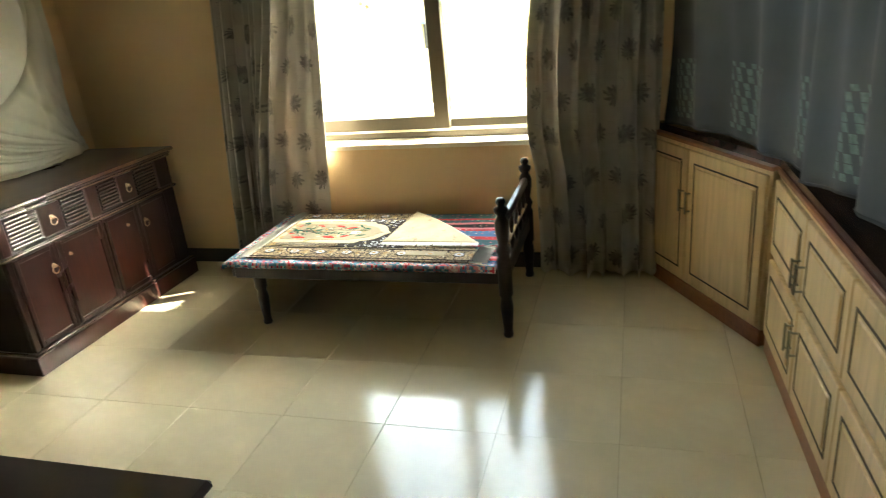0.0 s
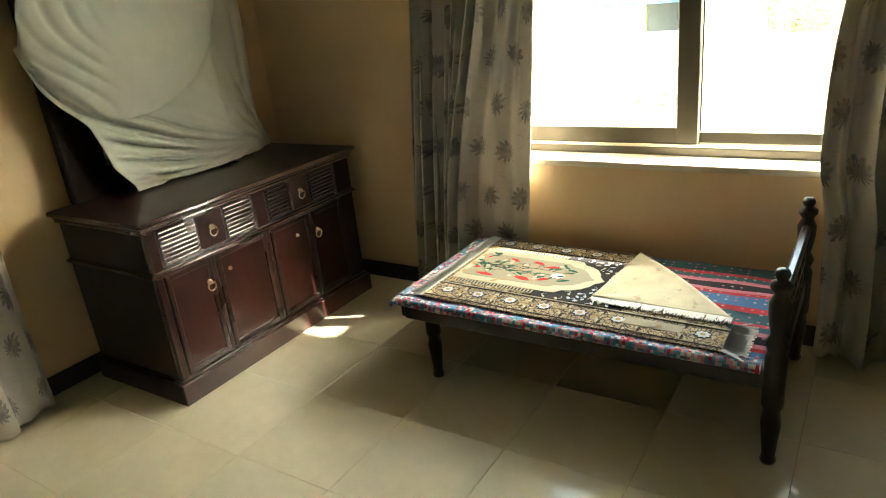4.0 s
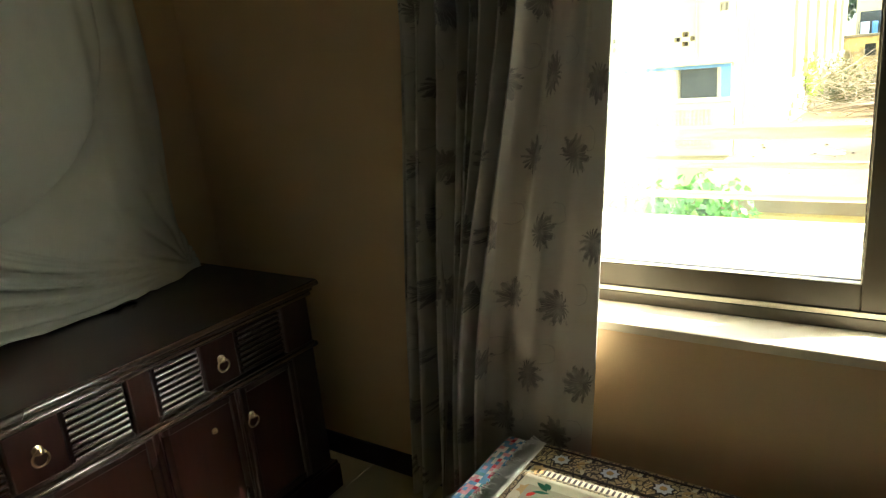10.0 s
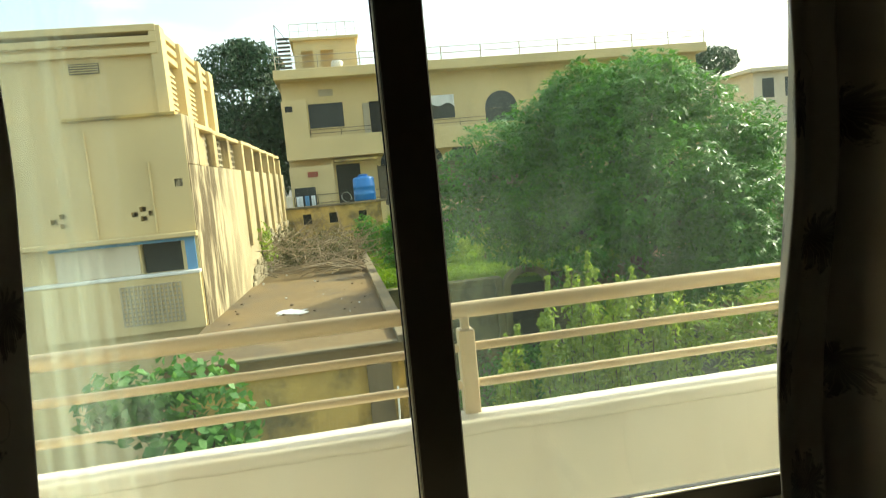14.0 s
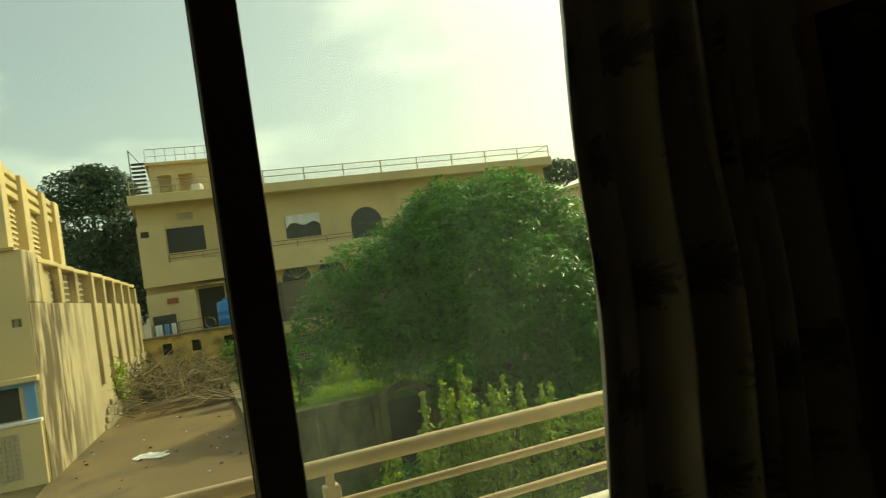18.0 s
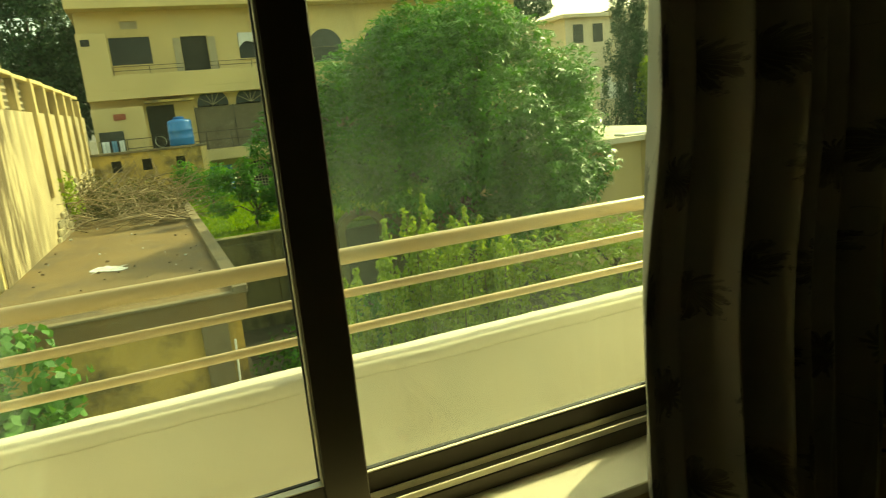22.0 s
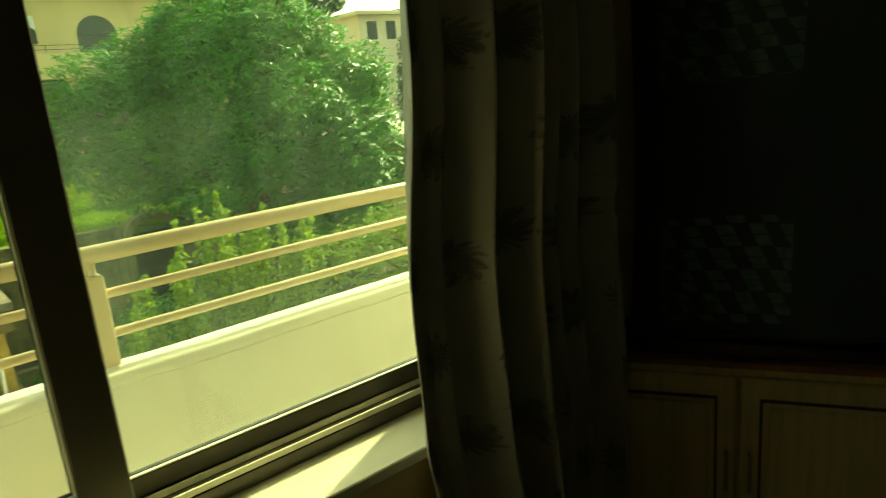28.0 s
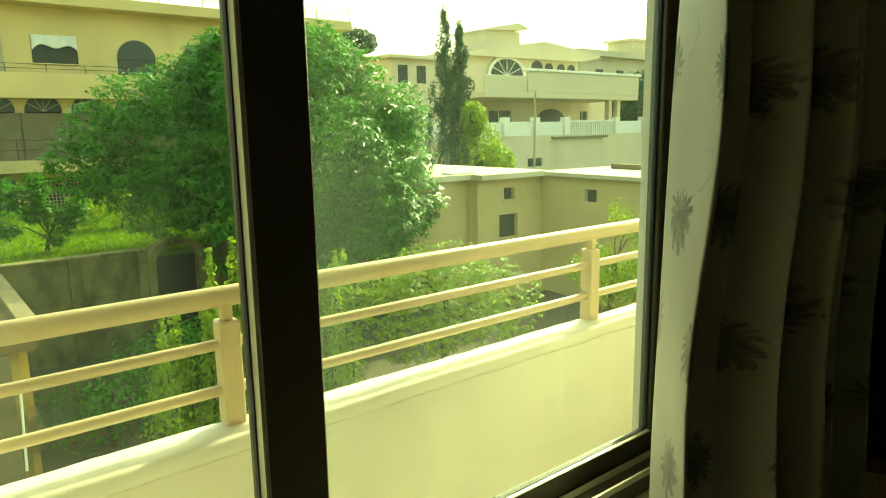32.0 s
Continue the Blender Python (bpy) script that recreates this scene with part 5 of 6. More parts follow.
part("buttress", box(0.05, 0.45, 9.60, 9.779, GZ, -1.34), M_concrete, terrace)
part("waste_pipe", rod((0.52, 9.57, -1.74), (0.47, 9.57, -3.0), 0.018, seg=8), M_whitepaint, terrace, "thin white waste pipe")
rag = thing("white_rag", "crumpled white cloth lying on the terrace", "cloth", at=(0, 0, 0))
part("cloth", surface("cloth", lambda u, v: (-1.66 + 0.62 * u + 0.06 * math.sin(v * 7), 13.45 + 0.5 * v + 0.1 * math.sin(u * 6), -1.022 + 0.05 * abs(noise.noise((u * 4, v * 4, 1)))), 24, 16, M_cloth, 0.004), None, rag)
rr = random.Random(21)
for k in range(46):
    s = rr.uniform(0.015, 0.05)
    bm = bmesh.new()
    bmesh.ops.create_icosphere(bm, subdivisions=1, radius=s, matrix=Matrix.Diagonal((1, rr.uniform(0.5, 1), 0.6, 1)))
    x, y = rr.uniform(-2.7, 0.45), rr.uniform(11.0, 21)
    thing("rubble_stone", "loose piece of rubble lying on the terrace", "stone", bm, M_debris if k % 4 else M_cloth, "rubble on the terrace", at=Matrix.Translation((x, y, -1.03 + s * 0.5)))

# high boundary wall with recessed panels along the terrace
wa, wb = Vector((-3.05, 13.42, 0)), Vector((-2.2, 29.0, 0))
wl_len = (wb - wa).length
W_M = Matrix.Translation(wa) @ Matrix.Rotation(math.atan2(wb.y - wa.y, wb.x - wa.x), 4, "Z")
bw = thing("boundary_wall", "tall weathered yellow wall with openwork panels along its top", "wall", at=W_M)
part("lower_wall", box(0, wl_len, 0.0, 0.3, -1.05, 2.38), M_dripped, bw)
part("end_block", box(0.0, 0.95, 0.0, 0.32, 2.38, 3.42, 0.02), M_dripped, bw)
nb = 9
pit = wl_len / nb
for k in range(nb):
    x = 1.05 + k * pit * 0.935
    step = -0.03 * k
    part("pier", box(x - 0.14, x + 0.14, (-0.02 if k < 3 else -0.10), 0.34, (2.38 if k < 3 else 0.15), 3.20 + step, 0.01), M_yellow_old, bw)
    if k < nb - 1:
        part("cap", box(x - 0.16, x + pit * 0.935 - 0.17, (-0.03 if k < 3 else -0.11), 0.36, 3.20 + step, 3.31 + step, 0.015), M_yellow, bw)
        xa, xb = x + 0.14, x + pit * 0.935 - 0.14
        pn = part("recess_panel", box(xa, xb, 0.19, 0.29, 2.38, 3.20 + step), M_mould, bw, "recessed cement grille panel")
        bars = bmesh.new()
        for j in range(5):
            zz = 2.45 + j * 0.15
            add_box(bars, xa, xb, 0.15, 0.19, zz, zz + 0.05)
        for j in range(7):
            xx = xa + (xb - xa) * (j + 0.5) / 7
            add_box(bars, xx - 0.02, xx + 0.02, 0.155, 0.188, 2.40, 3.18 + step)
        part("grille", bars, M_lattice, pn)
rs = random.Random(4)
for k in range(170):
    x = wl_len * (0.36 + 0.62 * rs.random())
    z = -1.0 + 0.19 * math.floor(rs.random() * 8 * min(1, (x / wl_len - 0.30) * 3)) + rs.uniform(-0.03, 0.03)
    s = rs.uniform(0.13, 0.26)
    part("stone", box(x - s, x + s, -0.05 - rs.random() * 0.05, 0.0, z - 0.085, z + 0.085, 0.025), M_stone, bw)

# brushwood heap at the end of the terrace
heap = thing("brushwood_heap", "heap of dry cut branches and scrub on the terrace", "brushwood", at=(0, 0, 0))
bm = bmesh.new()
for k in range(430):
    a = Vector((rs.uniform(-2.5, 0.6), rs.uniform(19.6, 24.5), -1.03 + rs.random() ** 1.5 * 1.1))
    d = Vector((rs.gauss(0, 1), rs.gauss(0, 0.6), rs.gauss(0.25, 0.35))).normalized() * rs.uniform(0.5, 1.7)
    add_rod(bm, a, a + d, rs.uniform(0.008, 0.022), 0.004, 4)
part("twigs", bm, M_twig, heap)
bm = bmesh.new()
for k in range(26):
    a = Vector((0.5 + rs.uniform(-0.5, 0.2), 19.4 + rs.uniform(0, 0.8), -0.95))
    d = Vector((-rs.uniform(0.8, 2.4), -rs.uniform(-0.4, 0.9), rs.uniform(-0.04, 0.28)))
    mid = a + d * 0.5 + Vector((0, 0, 0.18))
    add_rod(bm, a, mid, 0.03, 0.022, 5)
    add_rod(bm, mid, a + d, 0.022, 0.008, 5)
part("branches", bm, M_twig, heap, "pale bare branches")
pts, nrm = crown_points([(-1.6, 22.4, -0.55, 0.9, 1.2, 0.6), (-0.5, 22.8, -0.6, 1.1, 1.2, 0.55), (0.2, 22.2, -0.7, 0.5, 0.8, 0.4), (-0.9, 23.6, -0.4, 1.5, 0.9, 0.6), (-2.0, 23.8, -0.3, 0.6, 0.8, 0.7)], 9000, 5, 0.8)
part("dead_leaves", leaves("dead_leaves", pts, np.random.default_rng(3).uniform(0.06, 0.14, len(pts)), nrm, leaf_mat("dry_leaf", (0.085, 0.085, 0.03), (0.19, 0.165, 0.06), 0.8, 0.1)), None, heap)
ivy = thing("wall_plant", "green weed growing against the boundary wall", "plant", at=(0, 0, 0))
pts, nrm = crown_points([(-2.6, 21.0, 0.25, 0.4, 0.5, 0.55), (-2.5, 21.3, -0.3, 0.35, 0.4, 0.5)], 420, 15, 0.8)
part("stem", rod((-2.6, 21.0, -1.03), (-2.6, 21.0, 0.4), 0.02), M_bark, ivy)
part("leaves", leaves("leaves", pts, np.random.default_rng(4).uniform(0.10, 0.18, len(pts)), nrm, M_shrub), None, ivy)

# ---- house beside the terrace ----
LOW = GZ - 0.75
lh = thing("neighbour_house", "weathered yellow house with a blue-framed opening and parapet fins", "house",
           at=Matrix.Translation((-0.023, -0.15, 0.19)) @ Matrix.Diagonal((0.885, 0.885, 0.885, 1)))
holes = [(-4.74, -3.82, 0.02, 0.72)]
for dx, dz in ((-4.75, 1.42), (-4.56, 1.53), (-4.56, 1.31), (-4.37, 1.42), (-6.5, 1.42), (-6.3, 1.53), (-6.3, 1.31)):
    holes.append((dx - 0.075, dx + 0.075, dz - 0.055, dz + 0.055))
holes.append((-3.78, -3.60, 1.98, 2.16))
part("wall", wall_x(15.3, 15.55, -11, -3.44, LOW, 3.62, holes), M_yellow, lh)
part("wall", box(-11, -3.46, 15.56, 24, LOW, 3.60), M_yellow_old, lh)
part("blind", box(-6.6, -4.78, 15.26, 15.299, 0.03, 0.70), M_hazehouse, lh, "pale boarded panel")
# shade inside the opening, painted as a near-black block
part("recess", box(-4.7, -3.70, 15.45, 15.553, -0.1, 0.8), M_dark, lh, "near-black block painted as shade in the framed opening")
part("ledge", box(-7.4, -3.40, 15.05, 15.30, 0.80, 0.92, 0.02), M_yellow, lh)
fr = bmesh.new()
add_box(fr, -3.72, -3.50, 15.22, 15.36, -0.02, 0.80)
add_box(fr, -6.7, -3.72, 15.22, 15.34, 0.72, 0.80)
part("frame", fr, M_bluepaint, lh, "faded blue frame")
part("balustrade", box(-7.2, -3.45, 15.08, 15.22, -1.35, -0.06), M_yellow, lh)
part("ledge", box(-7.3, -3.42, 15.04, 15.26, -0.06, 0.02, 0.015), M_whitepaint, lh, "white painted ledge")
lat = bmesh.new()
for j in range(15):
    x = -5.25 + j * 0.095
    add_box(lat, x, x + 0.035, 15.05, 15.08, -1.15, -0.22)
for j in range(10):
    z = -1.15 + j * 0.1
    add_box(lat, -5.25, -3.88, 15.056, 15.079, z, z + 0.035)
part("lattice", lat, M_lattice, lh, "pierced cement lattice")
part("lintel", box(-6.0, -3.55, 15.20, 15.30, 3.62, 3.70, 0.01), M_mould, lh)
part("upper_wall", box(-11, -3.98, 15.75, 22.5, 3.60, 5.55), M_yellow, lh)
for z in (5.10, 5.36, 5.62):
    part("parapet_fin", box(-11.1, -3.82, 15.60, 22.6, z, z + 0.16, 0.01), M_yellow, lh)
for y0, y1 in ((15.62, 16.1), (17.7, 18.3), (20.2, 20.7), (22.0, 22.7)):
    part("pillar", box(-3.99, -3.72, y0, y1, 3.60, 5.75, 0.01), M_yellow, lh)
for y0, y1 in ((16.3, 17.5), (18.5, 20.0)):
    sh = part("shutter", box(-3.985, -3.93, y0, y1, 3.75, 4.95), M_lattice, lh)
    lv = bmesh.new()
    for j in range(8):
        add_box(lv, -3.93, -3.88, y0 + 0.05, y1 - 0.05, 3.82 + j * 0.14, 3.88 + j * 0.14)
    part("louvres", lv, M_yellow, sh)
# the vent's backing is shade between slats, put into the colour
vn = part("vent", box(-5.85, -5.2, 15.70, 15.752, 4.75, 4.98), M_dark, lh, "dark louvred vent")
for j in range(4):
    part("vent_slat", box(-5.85, -5.2, 15.68, 15.70, 4.77 + j * 0.055, 4.79 + j * 0.055), M_yellow, vn)
part("drainpipe", rod((-4.3, 15.27, 0.95), (-4.3, 15.27, 2.6), 0.03), M_yellow, lh)
part("drainpipe", rod((-5.6, 15.27, 0.95), (-5.6, 15.27, 3.4), 0.03), M_yellow, lh)
part("rear_wing", box(-12, -3.6, 24, 29, LOW, 3.0), M_yellow_old, lh)

# ---- large house across the yard ----
FY = 33.3
fh = thing("apartment_house", "yellow three-storey house with balconies, arches and roof railing", "house", at=(0, 0, 0))
fac_holes = [(-0.9, 0.81, 4.63, 5.83), (2.12, 3.30, 4.10, 5.76), (4.71, 6.49, 4.62, 5.78), (-1.99, -1.63, 5.40, 5.70), (-0.32, 0.40, 6.18, 6.52), (8.09, 9.8, 4.1, 4.95), (11, 12.7, 4.1, 4.95), (14, 15.7, 4.1, 4.95),
             (2.05, 3.55, -3.4, -0.32), (3.95, 7.4, -2.3, -0.30), (0.15, 1.35, 0.75, 2.75)]
for xc in (3.12, 4.90, 6.70, 8.5, 10.3, 12.1):
    fac_holes.append((xc - 0.72, xc + 0.72, 0.95, 2.56))
part("wall", wall_x(FY, FY + 0.25, -2.12, 20, GZ, 7.0, fac_holes), M_yellow, fh)
part("wall", box(-2.12, 20, FY + 0.9, 42, GZ, 6.99), M_yellow, fh)
# unlit rooms and ground floor: their shade is the colour of these blocks
part("room_shade", box(-2.1, 19.9, FY + 0.6, FY + 0.9, GZ + 0.1, 6.9), M_dark, fh, "near-black slab painted as the shade of rooms behind the openings")
part("ground_shade", box(7.4, 20, FY - 0.5, FY, GZ, -0.1), M_dark, fh)
for a, b, c, d in ((-0.9, 0.81, 4.63, 5.83), (4.71, 6.49, 4.62, 5.78)):
    w = part("window", box(a, b, FY + 0.10, FY + 0.13, c, d), M_pane, fh, "dark window with iron grille")
    g = bmesh.new()
    nx = 9
    for j in range(nx + 1):
        x = a + (b - a) * j / nx
        add_box(g, x - 0.012, x + 0.012, FY + 0.03, FY + 0.05, c, d)
    for j in range(7):
        z = c + (d - c) * j / 6
        add_box(g, a, b, FY + 0.032, FY + 0.048, z - 0.01, z + 0.01)
    part("grille", g, M_grille, w)
    part("sill", box(a - 0.06, b + 0.06, FY - 0.06, FY, c - 0.07, c), M_yellow, w)
part("vent", box(-0.32, 0.40, FY + 0.08, FY + 0.12, 6.18, 6.52), M_lattice, fh)
# a near-black sheet paints the shade within the doorway
dr = part("balcony_door", box(2.12, 3.30, FY + 0.12, FY + 0.16, 4.10, 5.76), M_dark, fh, "open balcony door, the shade inside painted near-black")
for x0, x1 in ((1.78, 2.10), (3.32, 3.66)):
    part("shutter", box(x0, x1, FY - 0.05, FY - 0.005, 4.12, 5.70, 0.01), M_lattice, dr, "open slatted shutter leaf")
part("hanging_cloth", surface("hanging_cloth", lambda u, v: (4.72 + 1.76 * u, FY - 0.05 - 0.03 * math.sin(u * 20), 5.80 - (0.45 + 0.22 * abs(2 * u - 1) ** 3 - 0.1 * math.sin(u * 9)) * v), 30, 8, M_cloth, 0.01), None, fh, "white cloth hung over the window grille")
# arches over the middle balcony
for xc in (3.12, 4.90, 6.70, 8.5, 10.3, 12.1):
    pts = [(xc + 0.72 * math.cos(a), 2.56 + 0.74 * math.sin(a)) for a in [j * math.pi / 16 for j in range(17)]]
    bm = poly(pts, 0.03, Matrix.Translation((0, FY - 0.004, 0)) @ pose(0, 0, 0, 90, 0, 0))
    ar = part("arch_light", bm, M_pane, fh, "arched fanlight of dark glass")
    rb = bmesh.new()
    for a in [j * math.pi / 6 for j in range(1, 6)]:
        add_rod(rb, (xc, FY - 0.045, 2.58), (xc + 0.70 * math.cos(a), FY - 0.045, 2.56 + 0.72 * math.sin(a)), 0.015, seg=4)
    part("bars", rb, M_lattice, ar)
    part("screen", box(xc - 0.885, xc + 0.885, FY - 0.09, FY - 0.06, 0.51, 2.50, 0.004), M_net, fh, "grey net screen hung below the arch")
    part("screen_post", box(xc - 0.905, xc - 0.875, FY - 0.12, FY - 0.09, 0.51, 2.54), M_grille, fh)
for xc in (8.945, 11.85, 14.85):
    pts = [(xc + 0.855 * math.cos(a), 4.95 + 0.86 * math.sin(a)) for a in [j * math.pi / 16 for j in range(17)]]
    part("round_window_head", poly(pts, 0.03, Matrix.Translation((0, FY - 0.004, 0)) @ pose(0, 0, 0, 90, 0, 0)), M_pane, fh, "round head of a dark upper window")
    part("round_window", box(xc - 0.855, xc + 0.855, FY + 0.06, FY + 0.1, 4.1, 4.95), M_pane, fh)
part("middle_slab", box(-2.2, 20.1, FY - 1.3, FY, 0.02, 0.50, 0.01), M_yellow, fh)
part("upper_slab", box(-2.15, 20.1, FY - 0.9, FY, 3.10, 3.46, 0.01), M_yellow, fh)
part("upper_parapet", box(-0.95, 20.05, FY - 0.88, FY - 0.76, 3.46, 4.15, 0.01), M_yellow, fh)
part("upper_wing", box(-2.14, -0.95, FY - 0.88, FY, 3.46, 5.95, 0.01), M_yellow, fh)
# the hole is a near-black plate, its shade painted
part("wing_hole", box(-1.99, -1.63, FY - 0.886, FY - 0.879, 5.42, 5.70), M_dark, fh)
rb = bmesh.new()
for z in (4.32, 4.5):
    add_rod(rb, (-0.9, FY - 0.82, z), (20, FY - 0.82, z), 0.012, seg=6)
for j in range(15):
    add_rod(rb, (-0.9 + j * 1.49, FY - 0.82, 4.15), (-0.9 + j * 1.49, FY - 0.82, 4.5), 0.015, seg=4)
part("upper_rail", rb, M_grille, fh)
rb = bmesh.new()
for z in (0.95, 1.35):
    add_rod(rb, (-2.0, FY - 1.25, z), (7, FY - 1.25, z), 0.012, seg=6)
for j in range(9):
    add_rod(rb, (-2.0 + j * 1.12, FY - 1.25, 0.5), (-2.0 + j * 1.12, FY - 1.25, 1.35), 0.015, seg=4)
part("balcony_rail", rb, M_grille, fh)
part("roof_slab", box(-2.35, 20.1, FY - 1.0, 42.5, 6.95, 7.42, 0.02), M_yellow, fh)
rb = bmesh.new()
for z in (7.75, 8.05):
    add_rod(rb, (-2.2, FY - 0.9, z), (20, FY - 0.9, z), 0.02, seg=6)
for j in range(12):
    add_rod(rb, (-2.2 + j * 2.018, FY - 0.9, 7.42), (-2.2 + j * 2.018, FY - 0.9, 8.08), 0.03, seg=6)
add_rod(rb, (20, FY - 0.9, 8.05), (20, FY + 6, 8.05), 0.02, seg=6)
mesh_w = 0.16
for j in range(138):
    x = -2.2 + j * mesh_w
    add_rod(rb, (x, FY - 0.9, 7.45), (x + 0.55, FY - 0.9, 8.03), 0.006, seg=3)
    add_rod(rb, (x + 0.55, FY - 0.9, 7.45), (x, FY - 0.9, 8.03), 0.006, seg=3)
part("roof_railing", rb, M_lattice, fh, "wire mesh roof railing")
ph = part("stair_house", wall_x(FY + 0.4, FY + 0.6, -1.3, 1.8, 7.42, 9.0, [(-0.95, -0.35, 7.5, 8.5), (0.0, 0.65, 7.5, 8.5)]), M_yellow, fh, "roof stair house with arches")
part("side", box(-1.3, 1.8, FY + 1.4, FY + 4, 7.42, 9.0), M_yellow, ph)
part("roof", box(-1.45, 1.95, FY + 0.2, FY + 4.1, 9.0, 9.14, 0.01), M_yellow, ph)
rb = bmesh.new()
for j in range(8):
    add_rod(rb, (-1.4 + j * 0.46, FY + 0.3, 9.14), (-1.4 + j * 0.46, FY + 0.3, 9.8), 0.014, seg=4)
add_rod(rb, (-1.4, FY + 0.3, 9.8), (1.82, FY + 0.3, 9.8), 0.018, seg=5)
add_rod(rb, (-1.4, FY + 0.3, 9.45), (1.82, FY + 0.3, 9.45), 0.012, seg=5)
part("rail", rb, M_lattice, ph)
for j in range(9):
    part("stair", box(-2.05, -1.45, FY + 0.2, FY + 0.5, 7.5 + j * 0.2, 7.56 + j * 0.2), M_grille, fh)
part("stair_rail", add_rod(rod((-2.1, FY + 0.2, 7.42), (-2.1, FY + 0.2, 9.8), 0.025, seg=5), (-2.1, FY + 0.2, 9.8), (-1.5, FY + 0.2, 8.9), 0.02, seg=5), M_grille, fh)
part("cistern", lathe([(0.25, 0), (0.3, 0.1), (0.3, 0.3), (0.2, 0.42), (0.02, 0.45)], 12, (0.75, FY - 0.3, 7.42)), M_whitepaint, fh, "white cistern on the roof", True)
gt = part("gate", box(3.95, 7.4, FY + 0.12, FY + 0.16, -2.3, -0.30), M_grille, fh, "patterned iron gate")
rb = bmesh.new()
for j in range(24):
    x = 3.95 + j * 0.15
    add_box(rb, x, x + 0.04, FY + 0.04, FY + 0.08, -2.3, -0.30)
for j in range(14):
    z = -2.25 + j * 0.15
    add_box(rb, 3.95, 7.4, FY + 0.045, FY + 0.075, z, z + 0.035)
part("bars", rb, M_lattice, gt)
part("lower_door", box(2.05, 3.55, FY + 0.1, FY + 0.14, -3.4, -0.32), M_bluepaint, fh, "faded blue door")
# doorway shade painted as a near-black sheet
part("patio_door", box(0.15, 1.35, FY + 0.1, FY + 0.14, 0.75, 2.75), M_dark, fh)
part("store_room", box(-2.1, 0.02, FY - 1.15, FY - 0.005, 0.51, 2.75), M_yellow, fh, "small rendered store room on the balcony")
part("store_door", box(-1.95, -0.95, FY - 1.17, FY - 1.152, 0.55, 1.75), M_pane, fh)
part("brick_patch", box(-1.25, -0.75, FY - 1.18, FY - 1.152, 2.22, 2.48), M_redbrick, fh)
part("canopy", box(0.1, 2.2, FY - 1.1, FY - 0.005, 2.85, 2.95), M_mould, fh)
for nm, x0, x1, mt in (("laundry", -1.9, -1.6, M_cloth), ("laundry", -1.5, -1.3, M_bluepaint), ("laundry", -1.2, -1.0, M_cloth)):
    part(nm, surface("laundry", lambda u, v, x0=x0, x1=x1: (x0 + (x1 - x0) * u, FY - 1.27 - 0.02 * math.sin(u * 12), 1.34 - 0.62 * v), 10, 4, mt, 0.01), None, fh, "washing hung over the rail")

# niche wall and blue tank
nwl = thing("yard_wall", "mouldy plaster wall with three small openings at the yard's end", "wall", at=(0, 0, 0))
part("wall", wall_x(28.5, 28.8, -2.25, 1.9, -4.0, 0.84, [(-1.55, -1.18, 0.12, 0.58), (-0.42, -0.06, 0.10, 0.56), (0.86, 1.22, 0.05, 0.52)]), M_mould, nwl)
# near-black block paints the shade seen through the three openings
part("back", box(-2.25, 1.9, 28.95, 30.0, -4.0, 0.80), M_dark, nwl)
part("pier", box(1.88, 2.1, 28.45, 28.85, -4.0, 0.9), M_yellow, nwl)
part("coping", box(-2.3, 2.15, 28.42, 28.95, 0.84, 0.93, 0.01), M_concrete, nwl)
tank = thing("water_tank", "blue ribbed plastic water tank standing on the wall", "water tank", at=(1.25, 29.2, 0.932))
part("tank_body", lathe([(0.46, 0), (0.5, 0.05), (0.48, 0.22), (0.5, 0.25), (0.5, 0.32), (0.48, 0.35), (0.48, 0.55), (0.5, 0.58), (0.5, 0.65), (0.48, 0.68), (0.48, 0.94), (0.44, 1.02), (0.2, 1.08), (0.18, 1.1)], 22), M_tank, tank, "", True)
part("lid", lathe([(0.2, 1.1), (0.22, 1.11), (0.22, 1.15), (0.05, 1.18)], 16), M_tank, tank)
whl = thing("spare_hoop", "pale hoop leaning beside the blue tank", "hoop", at=pose(0.42, 28.75, 1.17, 75, 0, 20))
bm = bmesh.new()
bmesh.ops.create_cone(bm, segments=20, radius1=0.22, radius2=0.22, depth=0.06, cap_ends=False)
part("rim", bm, M_whitepaint, whl)

# ---- lawn, its wall and gate ----
lawn = thing("lawn", "raised garden with bright green grass", "lawn", box(0.9, 9.5, 17.25, 31.9, GZ, -1.45), M_lawn, kind="structure")
lw = thing("garden_wall", "mossy stained cement wall with piers holding up the garden", "wall", at=(0, 0, 0))
part("wall", box(0.86, 4.2, 17.0, 17.24, GZ, -1.38), M_moss, lw)
part("wall", box(5.75, 9.6, 17.0, 17.24, GZ, -1.38), M_moss, lw)
for x0, x1 in ((1.12, 2.40), (2.74, 3.95)):
    part("panel", box(x0, x1, 16.955, 17.0, -2.35, -1.50, 0.012), M_moss, lw, "stained cement panel between the piers")
for xx in (0.95, 2.57, 4.12):
    part("pier", box(xx - 0.1, xx + 0.1, 16.9, 17.0, GZ, -1.32, 0.01), M_moss, lw)
part("coping", box(0.84, 4.2, 16.92, 17.28, -1.38, -1.31, 0.01), M_moss, lw)
gate = thing("garden_gate", "arched cement gateway in the garden wall", "gateway", at=(0, 0, 0))
outer = [(4.96 + 0.74 * math.cos(a), -1.72 + 0.66 * math.sin(a)) for a in [j * math.pi / 14 for j in range(15)]]
inner = [(4.96 + 0.55 * math.cos(a), -1.72 + 0.48 * math.sin(a)) for a in [j * math.pi / 14 for j in range(14, -1, -1)]]
